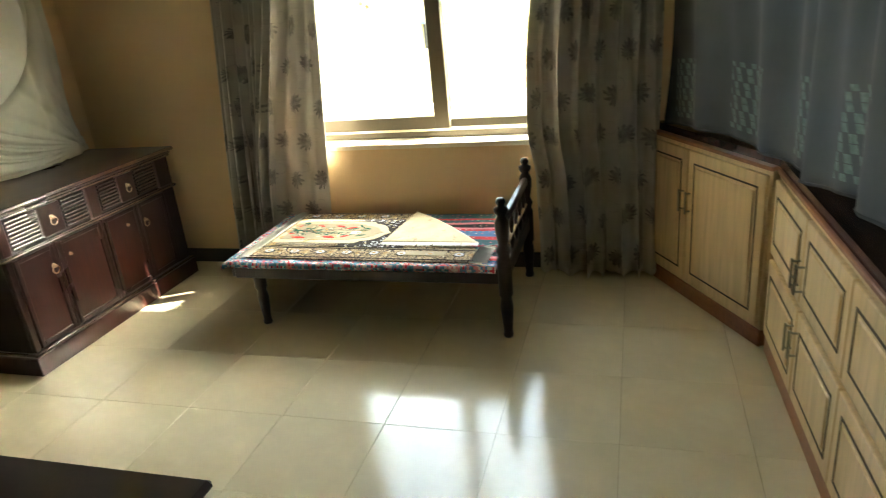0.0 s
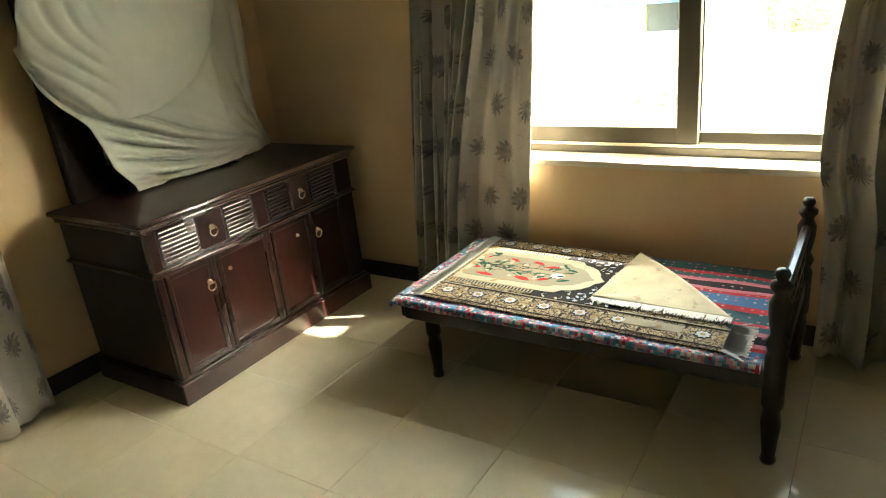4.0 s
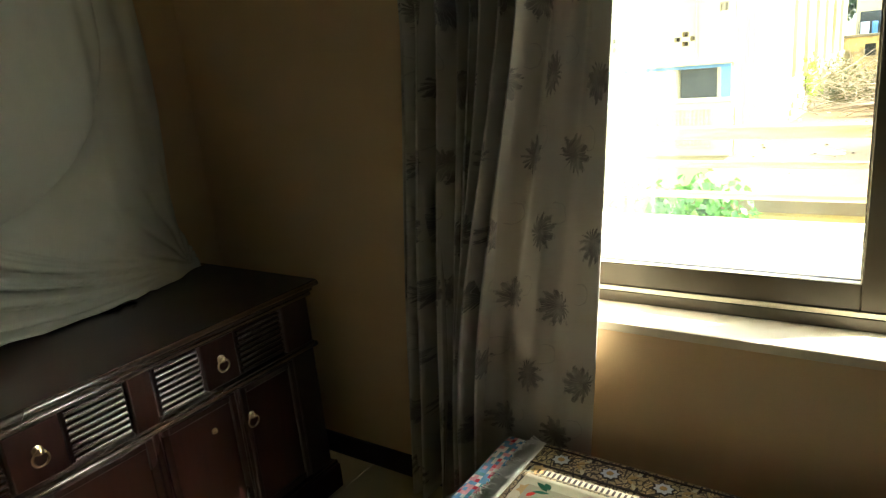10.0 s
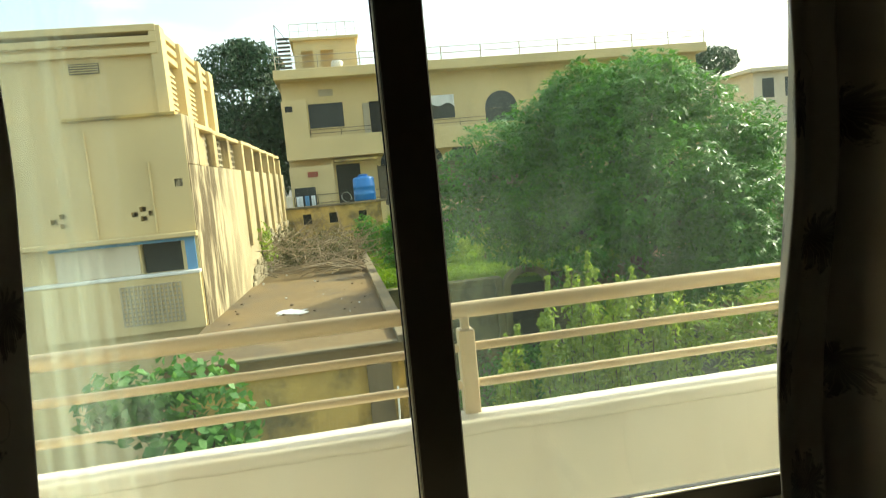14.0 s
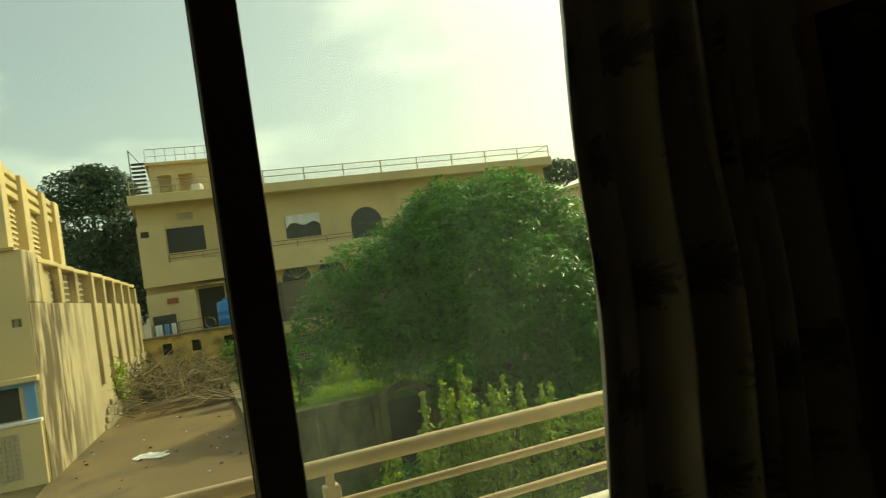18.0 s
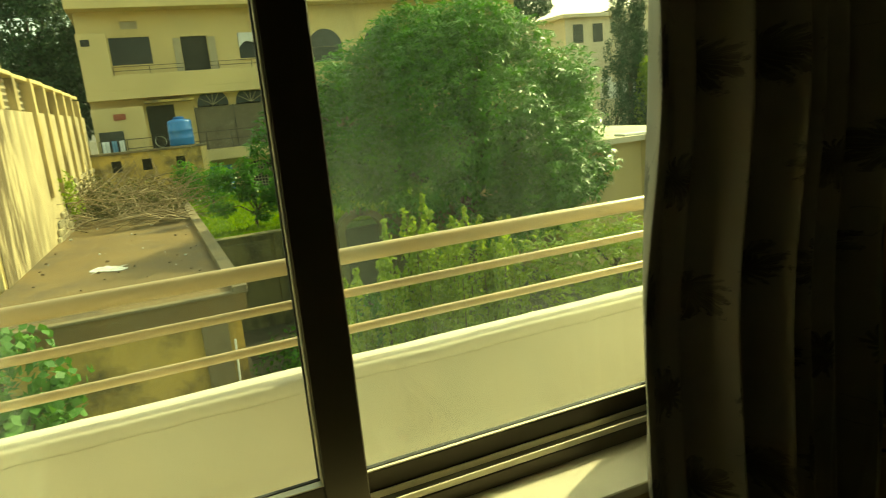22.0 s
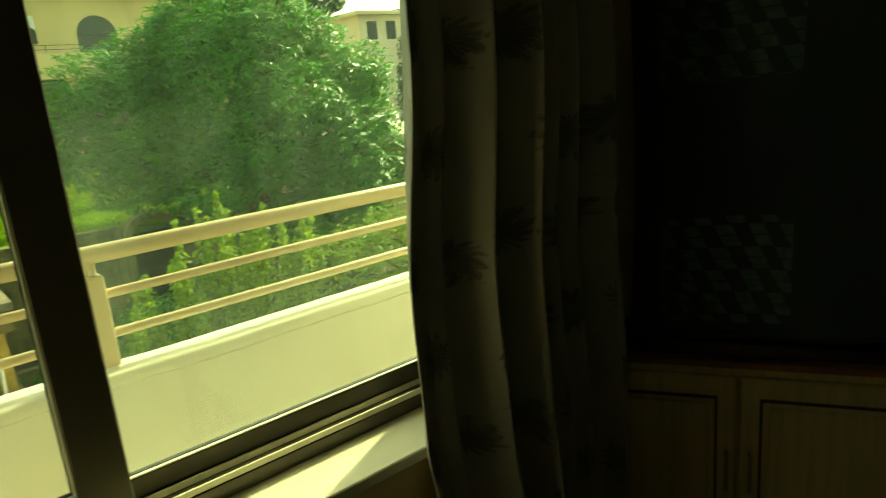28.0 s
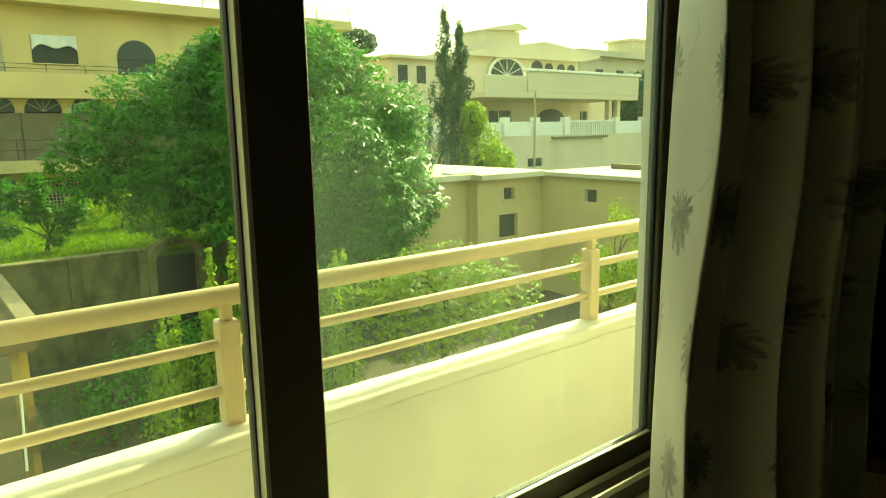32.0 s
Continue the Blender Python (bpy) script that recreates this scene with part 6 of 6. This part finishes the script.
part("arch", poly(outer + inner, 0.4, Matrix.Translation((0, 17.2, 0)) @ pose(0, 0, 0, 90, 0, 0)), M_moss, gate)
for xx in (4.32, 5.60):
    part("jamb", box(xx - 0.1, xx + 0.1, 16.8, 17.2, GZ, -1.72), M_moss, gate)
part("leaf", box(4.42, 5.5, 17.15, 17.19, GZ, -1.6), M_dark, gate, "dark metal gate leaf")
rng = np.random.default_rng(8)
n = 16000
gx, gy = rng.uniform(0.95, 9.0, n), 17.28 + 12 * rng.random(n) ** 1.6
gp = np.stack([gx, gy, np.full(n, -1.40)], 1)
grass = thing("grass", "bright green lawn grass", "grass", leaves("grass", gp, rng.uniform(0.12, 0.3, n), np.stack([rng.normal(0, 1, n), rng.normal(0, 1, n), np.zeros(n)], 1), M_grass, 0.2, 9), None, kind="stuff")
basin = thing("yard_basin", "low square cement basin in the lower yard", "basin", at=(0, 0, 0))
for a in ((0.9, 2.5, 14.55, 14.75), (0.9, 2.5, 12.2, 12.4), (2.3, 2.5, 12.4, 14.55), (0.9, 1.1, 12.4, 14.55)):
    part("kerb", box(*a, GZ, -3.55, 0.01), M_concrete, basin)

# ---- outbuilding on the right ----
sb = thing("outbuilding", "low flat-roofed yellow outbuilding with small windows", "outbuilding", at=(0, 0, 0))
ob_win = [(14.53, 15.01, -0.71, -0.33), (14.33, 15.15, -1.93, -1.18)]
part("wall", wall_x(14.6, 14.9, 13.4, 16.3, GZ, 0.0, ob_win), M_yellow, sb)
part("wall", box(10.6, 13.37, 15.1, 22, GZ, 0.0), M_yellow, sb)
part("return_wall", box(13.38, 13.5, 14.9, 22, GZ, 0.0), M_yellow, sb)
# near-black filling paints the shade inside the outbuilding
part("inner_shade", box(13.52, 16.3, 15.2, 22, GZ, -0.01), M_dark, sb)
# the wing that comes forward; its wall looks back towards the balcony
WING = Matrix.Translation((16.3, 14.6, 0)) @ Matrix.Rotation(math.atan2(-4.6, -0.4), 4, "Z")
part("wing_wall", finish("wing_wall", wall_x(0.0, 0.3, 0.0, 9.0, GZ, 0.0, [(1.95, 2.45, -0.76, -0.36), (5.6, 6.1, -0.76, -0.36)]), M_yellow), None, sb).matrix_local = WING
# same painted shade behind the wing's window holes
part("wing_shade", finish("wing_shade", box(0, 9.0, 0.5, 6, GZ, -0.01), M_dark), None, sb).matrix_local = WING
part("roof", poly([(10.3, 14.75), (13.25, 14.75), (13.25, 14.2), (16.0, 14.2), (16.3, 14.6), (16.3, 22.3), (10.3, 22.3)], 0.16, Matrix.Translation((0, 0, 0.002))), M_hazehouse, sb, "pale projecting roof slab")
part("wing_roof", finish("wing_roof", box(0.0, 9.2, -0.22, 6.2, 0.002, 0.13, 0.01), M_hazehouse), None, sb, "pale roof slab of the wing").matrix_local = WING
part("roof_kerb", finish("roof_kerb", box(1.0, 9.2, 2.2, 2.5, 0.13, 0.30, 0.01), M_concrete), None, sb, "dark kerb along the roof").matrix_local = WING
for a, b, c, d in ob_win:
    w = part("window", box(a, b, 14.75, 14.78, c, d), M_pane, sb)
    part("sill", box(a - 0.06, b + 0.06, 14.55, 14.6, c - 0.05, c), M_yellow, w)
for a in (1.95, 5.6):
    part("window", finish("window", box(a, a + 0.5, 0.15, 0.18, -0.76, -0.36), M_pane), None, sb).matrix_local = WING
part("roof_sheet", box(12.7, 13.7, 15.0, 15.5, 0.164, 0.22, 0.01), M_whitepaint, sb, "pale sheet lying on the roof")

# ---- villa in the distance ----
HY = 38.0


def arch_pts(xc, z0, rx, rz, n=18):
    return [(xc + rx * math.cos(j * math.pi / n), z0 + rz * math.sin(j * math.pi / n)) for j in range(n + 1)]


def upright(points, depth, y):
    """An outline in x and z, given a depth towards the viewer's side of y."""
    return poly(points, depth, Matrix.Translation((0, y, 0)) @ pose(0, 0, 0, 90, 0, 0))


vl = thing("villa", "pale yellow villa with low-pitched roof, terraces, arches and white balustrade", "house", at=(0, 0, 0))
vh = [(30.9, 31.7, 4.6, 5.9), (32.4, 33.2, 4.6, 5.9), (35.6, 38.05, 1.75, 2.84), (46.4, 47.4, 1.1, 2.8)]
part("wall", wall_x(HY, HY + 0.4, 30.4, 46.0, -1.5, 6.9, vh[:3]), M_hazehouse, vl)
part("wall", wall_x(HY, HY + 0.4, 46.0, 50.0, -1.5, 3.7, vh[3:]), M_hazehouse, vl)
part("side_block", box(26.6, 30.39, HY + 0.05, 48, -1.5, 6.3), M_hazehouse, vl)
part("side_roof", box(26.2, 30.7, HY - 0.4, 48, 6.3, 6.55, 0.03), M_hazehouse, vl)
for a in (27.2, 28.8):
    part("window", box(a, a + 0.8, HY + 0.02, HY + 0.049, 4.7, 5.9), M_pane, vl)
# near-black core: shade of the villa's rooms put into colour
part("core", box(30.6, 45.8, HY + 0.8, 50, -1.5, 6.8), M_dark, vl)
gable = upright([(32.6, 7.0), (36.6, 7.62), (41.37, 8.27), (48.2, 7.52), (48.2, 7.28), (45.9, 6.9), (32.6, 6.78)], 9.0, HY + 8.4)
part("roof", gable, M_hazehouse, vl, "low-pitched roof with a wide eave")
tower = part("stair_tower", box(36.66, 40.5, HY + 1.5, 43, 7.4, 9.15), M_hazehouse, vl)
part("tower_roof", upright([(36.5, 9.14), (39.9, 9.78), (41.0, 9.42), (40.9, 9.30), (36.5, 9.02)], 4.6, HY + 5.6), M_hazehouse, tower)
big = part("arched_window", upright(arch_pts(37.45, 5.5, 1.75, 1.25), 0.10, HY - 0.005), M_pane, vl, "large arched window")
ring = arch_pts(37.45, 5.5, 2.05, 1.52) + arch_pts(37.45, 5.5, 1.78, 1.27)[::-1]
part("surround", upright(ring, 0.2, HY - 0.003), M_whitepaint, big, "white arched surround")
for j in range(1, 6):
    a = j * math.pi / 6
    part("bar", rod((37.45, HY - 0.13, 5.5), (37.45 + 1.7 * math.cos(a), HY - 0.13, 5.5 + 1.2 * math.sin(a)), 0.035, seg=5), M_whitepaint, big)
for xc, r, h in ((40.93, 0.62, 0.55), (42.34, 0.46, 0.42), (43.8, 0.46, 0.40), (45.1, 0.46, 0.40)):
    part("arch", upright(arch_pts(xc, 6.25, r, h, 12) + [(xc - r, 5.3), (xc + r, 5.3)], 0.08, HY - 0.006), M_pane, vl)
part("terrace_slab", box(30.7, 47.7, HY - 5, HY, 3.55, 3.95, 0.03), M_hazehouse, vl)
part("terrace_parapet", box(34.75, 47.7, HY - 5, HY - 4.75, 3.95, 5.40, 0.02), M_hazehouse, vl)
part("terrace_parapet", box(30.7, 34.74, HY - 4.9, HY - 4.7, 3.95, 5.05, 0.02), M_hazehouse, vl)
part("terrace_cap", box(34.6, 47.9, HY - 5.12, HY - 4.5, 5.40, 5.58, 0.02), M_whitepaint, vl, "white cap of the terrace wall")
low = arch_pts(42.6, 1.9, 1.75, 1.1) + [(40.85, 0.2), (44.35, 0.2)]
part("arched_opening", upright(low, 0.1, HY - 0.005), M_pane, vl, "wide dark arched opening")
for xc in (44.98, 46.09):
    part("column", box(xc - 0.2, xc + 0.2, HY - 4.3, HY - 3.9, -1.5, 3.55), M_hazehouse, vl)
part("lower_wall", wall_x(HY - 6.4, HY - 6.1, 24, 58, -3.9, 0.95, [(33.28, 34.76, -1.15, -0.58)]), M_hazehouse, vl)
part("cellar_light", box(33.2, 34.85, HY - 6.25, HY - 6.2, -1.2, -0.5), M_pane, vl)
piers = (24.9, 28.1, 31.24, 34.15, 37.24, 43.06, 46.57, 50.2, 53.8)
for xc in piers:
    part("pier", box(xc - 0.26, xc + 0.26, HY - 6.5, HY - 6.0, 0.95, 2.2, 0.02), M_whitepaint, vl)
for a, b in zip(piers, piers[1:]):
    if a == 37.24:
        bl = bmesh.new()
        n = 22
        for j in range(n):
            x = a + 0.34 + (b - a - 0.68) * j / (n - 1)
            add_box(bl, x - 0.06, x + 0.06, HY - 6.3, HY - 6.2, 0.95, 1.85)
        add_box(bl, a + 0.26, b - 0.26, HY - 6.34, HY - 6.16, 1.85, 1.98)
        part("balustrade", bl, M_whitepaint, vl)
    else:
        part("parapet_panel", box(a + 0.26, b - 0.26, HY - 6.32, HY - 6.14, 0.95, 1.88, 0.02), M_whitepaint, vl)
part("wall_ledge", box(35.6, 41.6, HY - 6.75, HY - 6.4, 0.72, 0.86, 0.02), M_concrete, vl)
for a, b, c, d in vh:
    w = part("window", box(a, b, HY + 0.2, HY + 0.25, c, d), M_pane, vl)
    part("mullion", box((a + b) / 2 - 0.04, (a + b) / 2 + 0.04, HY + 0.16, HY + 0.2, c, d), M_whitepaint, w)
h2 = thing("distant_house", "pale house with a roof tower far off", "house", at=(0, 0, 0))
part("wall", box(63, 95, 52, 62, -3.9, 9.6), M_hazehouse, h2)
part("roof", box(62, 96, 51, 63, 9.6, 10.3), M_hazehouse, h2)
part("tower", box(77.3, 82, 55, 59, 10.3, 12.5), M_hazehouse, h2)
part("tower_roof", box(76.8, 82.5, 54.6, 59.4, 12.5, 12.8), M_hazehouse, h2)
for k in range(5):
    part("window", box(66 + k * 4, 67.4 + k * 4, 51.95, 51.999, 6.6, 8.2), M_pane, h2)
pl = thing("utility_pole", "thin pole standing before the villa", "pole", at=(0, 0, 0))
part("shaft", rod((32.2, 30, -3.9), (32.3, 30, 3.8), 0.09, 0.06), M_lattice, pl)


# ---- trees ----
def rosettes(points, outward, per, size, seed):
    """Whorls of drooping leaves at the shoot tips: centres, sizes, normals and leaf directions."""
    rng = np.random.default_rng(seed)
    p = np.repeat(points, per, 0)
    o = np.repeat(outward, per, 0)
    n = len(p)
    a = rng.uniform(0, math.tau, n)
    ax = np.stack([np.cos(a), np.sin(a), rng.uniform(-0.75, 0.15, n)], 1) + o * 0.55
    ax /= np.linalg.norm(ax, axis=1)[:, None] + 1e-9
    s = rng.uniform(size * 0.7, size * 1.25, n)
    up = np.array([0, 0, 1.0]) + o * 0.5
    nr = up - ax * (up * ax).sum(1)[:, None]
    return p + ax * s[:, None] * 0.55, s, nr * 2.2, ax


def tree(name, label, base, height, lobes, count, size, mat, trunk_r, seed, limbs=7, shell=0.35, narrow=0.42, whorl=0):
    ob = thing(name, label, "tree", at=(0, 0, 0))
    rng = random.Random(seed)
    bm = bmesh.new()
    b = Vector(base)
    t = b + Vector((0.15, 0.1, height))
    mid = b.lerp(t, 0.5) + Vector((rng.uniform(-0.2, 0.2), 0, 0))
    add_rod(bm, b, mid, trunk_r, trunk_r * 0.8, 9)
    add_rod(bm, mid, t, trunk_r * 0.8, trunk_r * 0.5, 9)
    part("trunk", bm, M_bark, ob)
    for k in range(limbs):
        l = lobes[k % len(lobes)]
        bm = bmesh.new()
        e = Vector(l[:3])
        s = b.lerp(t, rng.uniform(0.55, 0.98))
        m = s.lerp(e, 0.5) + Vector((0, 0, 0.2))
        add_rod(bm, s, m, trunk_r * 0.4, trunk_r * 0.26, 6)
        add_rod(bm, m, e, trunk_r * 0.26, 0.01, 6)
        part("limb", bm, M_bark, ob)
    if whorl:
        p, d = crown_points(lobes, count // whorl, seed, shell)
        c, sz, nr, ax = rosettes(p, d, whorl, size, seed)
        part("crown", leaves("crown", c, sz, nr, mat, narrow, seed, 0.2, ax), None, ob)
        return ob
    p, d = crown_points(lobes, count, seed, shell)
    sz = np.random.default_rng(seed).uniform(size * 0.7, size * 1.25, len(p))
    part("crown", leaves("crown", p, sz, d, mat, narrow, seed), None, ob)
    return ob


# big mango tree: lobes over a broad dome
mr = random.Random(5)
mc, mrx, mry, mrz = Vector((7.9, 16.2, 0.6)), 4.3, 3.6, 3.7
mlobes = [(mc.x, mc.y, mc.z, mrx * 0.80, mry * 0.8, mrz * 0.84)]
for k in range(64):
    z = mr.uniform(-0.85, 1.0)
    a = mr.uniform(0, math.tau)
    q = math.sqrt(max(0, 1 - z * z))
    r = mr.uniform(0.75, 1.2)
    if z < -0.25 and math.cos(a) < -0.2:
        continue
    mlobes.append((mc.x + mrx * 0.83 * q * math.cos(a), mc.y + mry * 0.83 * q * math.sin(a), mc.z + mrz * 0.83 * z, r, r, r * 0.78))
for q in ((3.3, 15.6, 1.5), (3.6, 15.3, 0.7), (4.9, 15.2, 0.2), (3.9, 15.4, 2.2), (4.6, 15.2, 1.2), (4.4, 15.0, 0.6), (2.9, 15.6, 0.9)):
    mlobes.append((*q, 0.95, 0.9, 0.75))
tree("mango_tree", "large dense mango tree with dark glossy leaves", (7.9, 16.2, GZ), 4.6, mlobes, 117000, 0.225, M_mango, 0.32, 5, 12, 0.42, 0.25, 9)
tree("far_tree", "broad dark tree standing behind the houses", (-4.9, 40, GZ), 9.5,
     [(-4.6, 40, 7.0, 2.6, 2.2, 2.7), (-5.6, 39.5, 8.9, 1.5, 1.4, 1.4), (-3.6, 40, 9.0, 1.4, 1.4, 1.4), (-4.5, 40, 9.9, 1.2, 1.2, 0.8), (-5.6, 39.5, 5.0, 2.2, 1.8, 2.0), (-3.2, 40, 5.6, 1.6, 1.5, 2.0), (-4.5, 39, 3.0, 2.4, 1.5, 2.0)], 16000, 0.34, M_fartree, 0.35, 6)
tree("far_tree", "feathery tree tops behind the roofs", (27, 52, GZ), 10, [(24.5, 52, 9.2, 1.6, 1.4, 0.9), (26.6, 52, 8.2, 1.7, 1.4, 1.0), (29.5, 52, 8.8, 2.0, 1.6, 1.1), (32.5, 52, 9.2, 2.2, 1.6, 1.2), (22, 51, 7.6, 1.6, 1.5, 1.2)], 5200, 0.4, M_fartree, 0.3, 7)
tree("far_tree", "round green tree beside the villa", (61, 42, GZ), 6, [(61, 42, 4.0, 4.0, 3.0, 3.0), (59, 42, 2.4, 3.0, 2, 2.6), (64, 43, 4.8, 3, 2, 2.4)], 6000, 0.5, M_fartree, 0.3, 8)
# cypress pair: ragged upswept tufts round two leaning stems
cr = random.Random(19)
cyl = []
for cx, h, w in ((21.45, 7.0, 1.05), (22.5, 6.4, 0.95)):
    for k in range(16):
        f = k / 15
        rad = w * (0.55 + 0.5 * math.sin(min(1.0, f * 1.6 + 0.25) * 2.2)) * (1.02 - f ** 2.2) + 0.06
        z = -2.2 + (h + 1.9) * f
        cyl.append((cx + 0.08 * math.sin(k * 2.1), 26, z, rad * 0.6, rad * 0.6, 0.6))
        for j in range(5):
            a = cr.uniform(0, math.tau)
            q = rad * cr.uniform(0.75, 1.1)
            cyl.append((cx + q * math.cos(a), 26 + q * math.sin(a), z + cr.uniform(0, 0.5), 0.16 + 0.12 * (1 - f), 0.2, cr.uniform(0.35, 0.6)))
tree("cypress", "tall twin-stemmed dark cypress with ragged tufts", (21.9, 26, GZ), 6, cyl, 17000, 0.24, M_cypress, 0.2, 9, 5, 0.7, 0.22)
tree("roadside_bush", "leafy bush at the foot of the cypress", (23.2, 25.5, GZ), 3.8, [(23.2, 25.5, 0.6, 1.3, 1.1, 1.5), (24.6, 25.6, -0.3, 1.1, 1.0, 1.0), (22.6, 25.2, 2.0, 0.7, 0.7, 0.9)], 3600, 0.24, M_shrub, 0.1, 10)
tree("garden_tree", "small dark garden tree with spreading branches on the lawn", (2.35, 18.9, -1.45), 0.6, [(2.2, 18.9, -0.25, 0.42, 0.4, 0.36), (2.85, 18.8, -0.55, 0.48, 0.4, 0.30), (1.6, 19.0, 0.15, 0.42, 0.4, 0.38), (2.3, 19.0, 0.3, 0.34, 0.35, 0.3), (3.15, 18.9, -0.25, 0.32, 0.3, 0.22), (1.45, 18.8, -0.75, 0.36, 0.3, 0.2), (2.6, 18.7, -1.0, 0.3, 0.25, 0.22)], 5200, 0.12, M_mango, 0.06, 11, 9, 0.8, 0.42, 6)
tree("garden_bush", "yellow-green bush on the lawn", (4.9, 22.0, -1.45), 0.7, [(4.9, 22.0, -0.7, 0.8, 0.7, 0.6), (5.6, 22.4, -0.8, 0.6, 0.6, 0.5), (4.0, 22.4, -0.85, 0.55, 0.6, 0.45)], 2600, 0.13, M_shrub, 0.04, 12, 4, 0.7)
tree("creeper_bush", "dark bush behind the garden tree", (1.6, 24.0, -1.45), 0.9, [(1.7, 24, -0.5, 0.9, 0.7, 0.8), (0.9, 24.4, -0.2, 0.5, 0.5, 0.7)], 2200, 0.14, M_mango, 0.05, 17, 4, 0.7)
tree("edge_bush", "dark scrub beside the terrace wall", (2.0, 11.6, GZ), 1.0, [(2.0, 11.8, -3.2, 1.2, 0.9, 0.8), (3.4, 13.0, -3.1, 1.4, 1.0, 0.9), (4.6, 13.9, -3.2, 1.4, 0.9, 0.8)], 3200, 0.16, M_mango, 0.06, 18, 4, 0.8)


def spires(name, label, stems, seed, mat, leaf):
    """Upright leafy shoots (x, y, top)."""
    ob = thing(name, label, "shrub", at=(0, 0, 0))
    rng = np.random.default_rng(seed)
    allp, alln = [], []
    for x, y, top in stems:
        part("stem", rod((x, y, GZ), (x + 0.04, y, top - 0.1), 0.018, 0.006, 5), M_bark, ob)
        n = int(290 * (top - GZ) / 3)
        f = rng.random(n) ** 0.8
        w = 0.22 * (1.05 - f ** 1.6) + 0.03
        a = rng.uniform(0, math.tau, n)
        r = w * np.sqrt(rng.random(n))
        clump = 1 + 0.5 * np.sin(f * 60 + x * 9)
        r = r * clump
        p = np.stack([x + r * np.cos(a), y + r * np.sin(a), GZ + 0.5 + f * (top - GZ - 0.45)], 1)
        allp.append(p)
        alln.append(np.stack([np.cos(a), np.sin(a), np.full(n, 0.8)], 1))
    p, d = np.concatenate(allp), np.concatenate(alln)
    part("leaves", leaves("leaves", p, rng.uniform(leaf * 0.7, leaf * 1.3, len(p)), d, mat, 0.55, seed), None, ob)
    return ob


sr = random.Random(31)
st = [(2.55, 9.3, -0.95), (2.9, 9.0, -0.75), (3.2, 9.5, -0.25), (3.45, 9.2, -0.05), (3.84, 9.26, 0.11), (4.05, 9.5, -0.2), (4.35, 9.3, -0.35), (4.57, 9.2, -0.2), (4.95, 9.4, -0.42), (5.25, 9.2, -0.5), (5.6, 9.5, -0.55), (2.2, 8.8, -1.25)]
for x, y, top in st:
    spires("tall_shrub", "tall upright shrub with pale green leafy shoots", [(x, y, top), (x + sr.uniform(-0.16, 0.16), y + sr.uniform(-0.2, 0.2), top - sr.uniform(0.3, 0.7)), (x + sr.uniform(-0.2, 0.2), y + sr.uniform(-0.2, 0.2), top - sr.uniform(0.6, 1.2)), (x + sr.uniform(-0.3, 0.3), y + sr.uniform(-0.3, 0.3), top - sr.uniform(0.1, 0.6)), (x + sr.uniform(-0.3, 0.3), y + sr.uniform(-0.3, 0.3), top - sr.uniform(0.7, 1.5))], int(x * 100), M_shrub, 0.098)
tree("feathery_bush", "spreading bush with fine light green leaves", (8.0, 9.6, GZ), 2.2, [(7.0, 9.5, -1.3, 1.0, 0.8, 0.55), (8.0, 9.6, -1.15, 1.1, 0.9, 0.5), (9.0, 9.7, -1.55, 1.0, 0.9, 0.5), (6.3, 9.6, -1.5, 0.7, 0.7, 0.6), (7.5, 9.3, -2.1, 1.6, 1.0, 0.8), (9.4, 9.6, -2.3, 1.4, 1.0, 0.8)], 11200, 0.13, M_shrub, 0.08, 13, 8, 0.9, 0.26, 8)
tree("yard_tree", "young tree with upright shoots before the outbuilding", (10.9, 7.6, GZ), 2.8, [(10.95, 7.6, -0.35, 0.17, 0.2, 0.55), (11.5, 7.7, -0.5, 0.10, 0.15, 0.5), (11.9, 7.7, -0.8, 0.25, 0.25, 0.5), (10.4, 7.6, -1.0, 0.35, 0.3, 0.35), (9.8, 7.6, -1.2, 0.35, 0.3, 0.3), (11.0, 7.6, -1.6, 0.9, 0.6, 0.6), (11.9, 7.7, -1.7, 0.7, 0.5, 0.6)], 3600, 0.11, M_shrub, 0.06, 14, 6, 0.8)
tree("fig_tree", "fig tree with broad light green leaves below the balcony", (-2.5, 7.9, GZ), 2.3, [(-2.3, 7.9, -0.80, 0.60, 0.5, 0.50), (-1.8, 8.0, -1.35, 0.45, 0.45, 0.5), (-2.9, 8.0, -1.1, 0.6, 0.5, 0.5), (-2.4, 7.7, -1.8, 0.7, 0.6, 0.6), (-3.3, 8.1, -1.0, 0.6, 0.5, 0.5), (-2.1, 8.2, -2.4, 0.8, 0.7, 0.7)], 1900, 0.19, M_fig, 0.07, 16, 8, 0.95, 0.8)

# ---- floor tiles, each its own piece ----
TS, GAP = 0.456, 0.0015
tile_meshes = {}


def tile_mesh(w, h):
    key = (round(w, 3), round(h, 3))
    if key not in tile_meshes:
        tile_meshes[key] = finish("tile", box(GAP / 2, w - GAP / 2, GAP / 2, h - GAP / 2, -0.0085, 0.0, 0.0007), M_tile)
    return tile_meshes[key]


TX0 = 1.02 - 8 * TS
TY0 = -1.80
yk = TY0 - 9 * TS
while yk < YW:
    xk = TX0 - TS
    while xk < XR:
        xa, xb, ya, yb = max(xk, XL), min(xk + TS, XR), max(yk, YB), min(yk + TS, YW)
        if xb - xa > 0.02 and yb - ya > 0.02:
            t = new("tile", tile_mesh(xb - xa, yb - ya))
            t.parent = floor
            t.location = (xa, ya, 0)
        xk += TS
    yk += TS
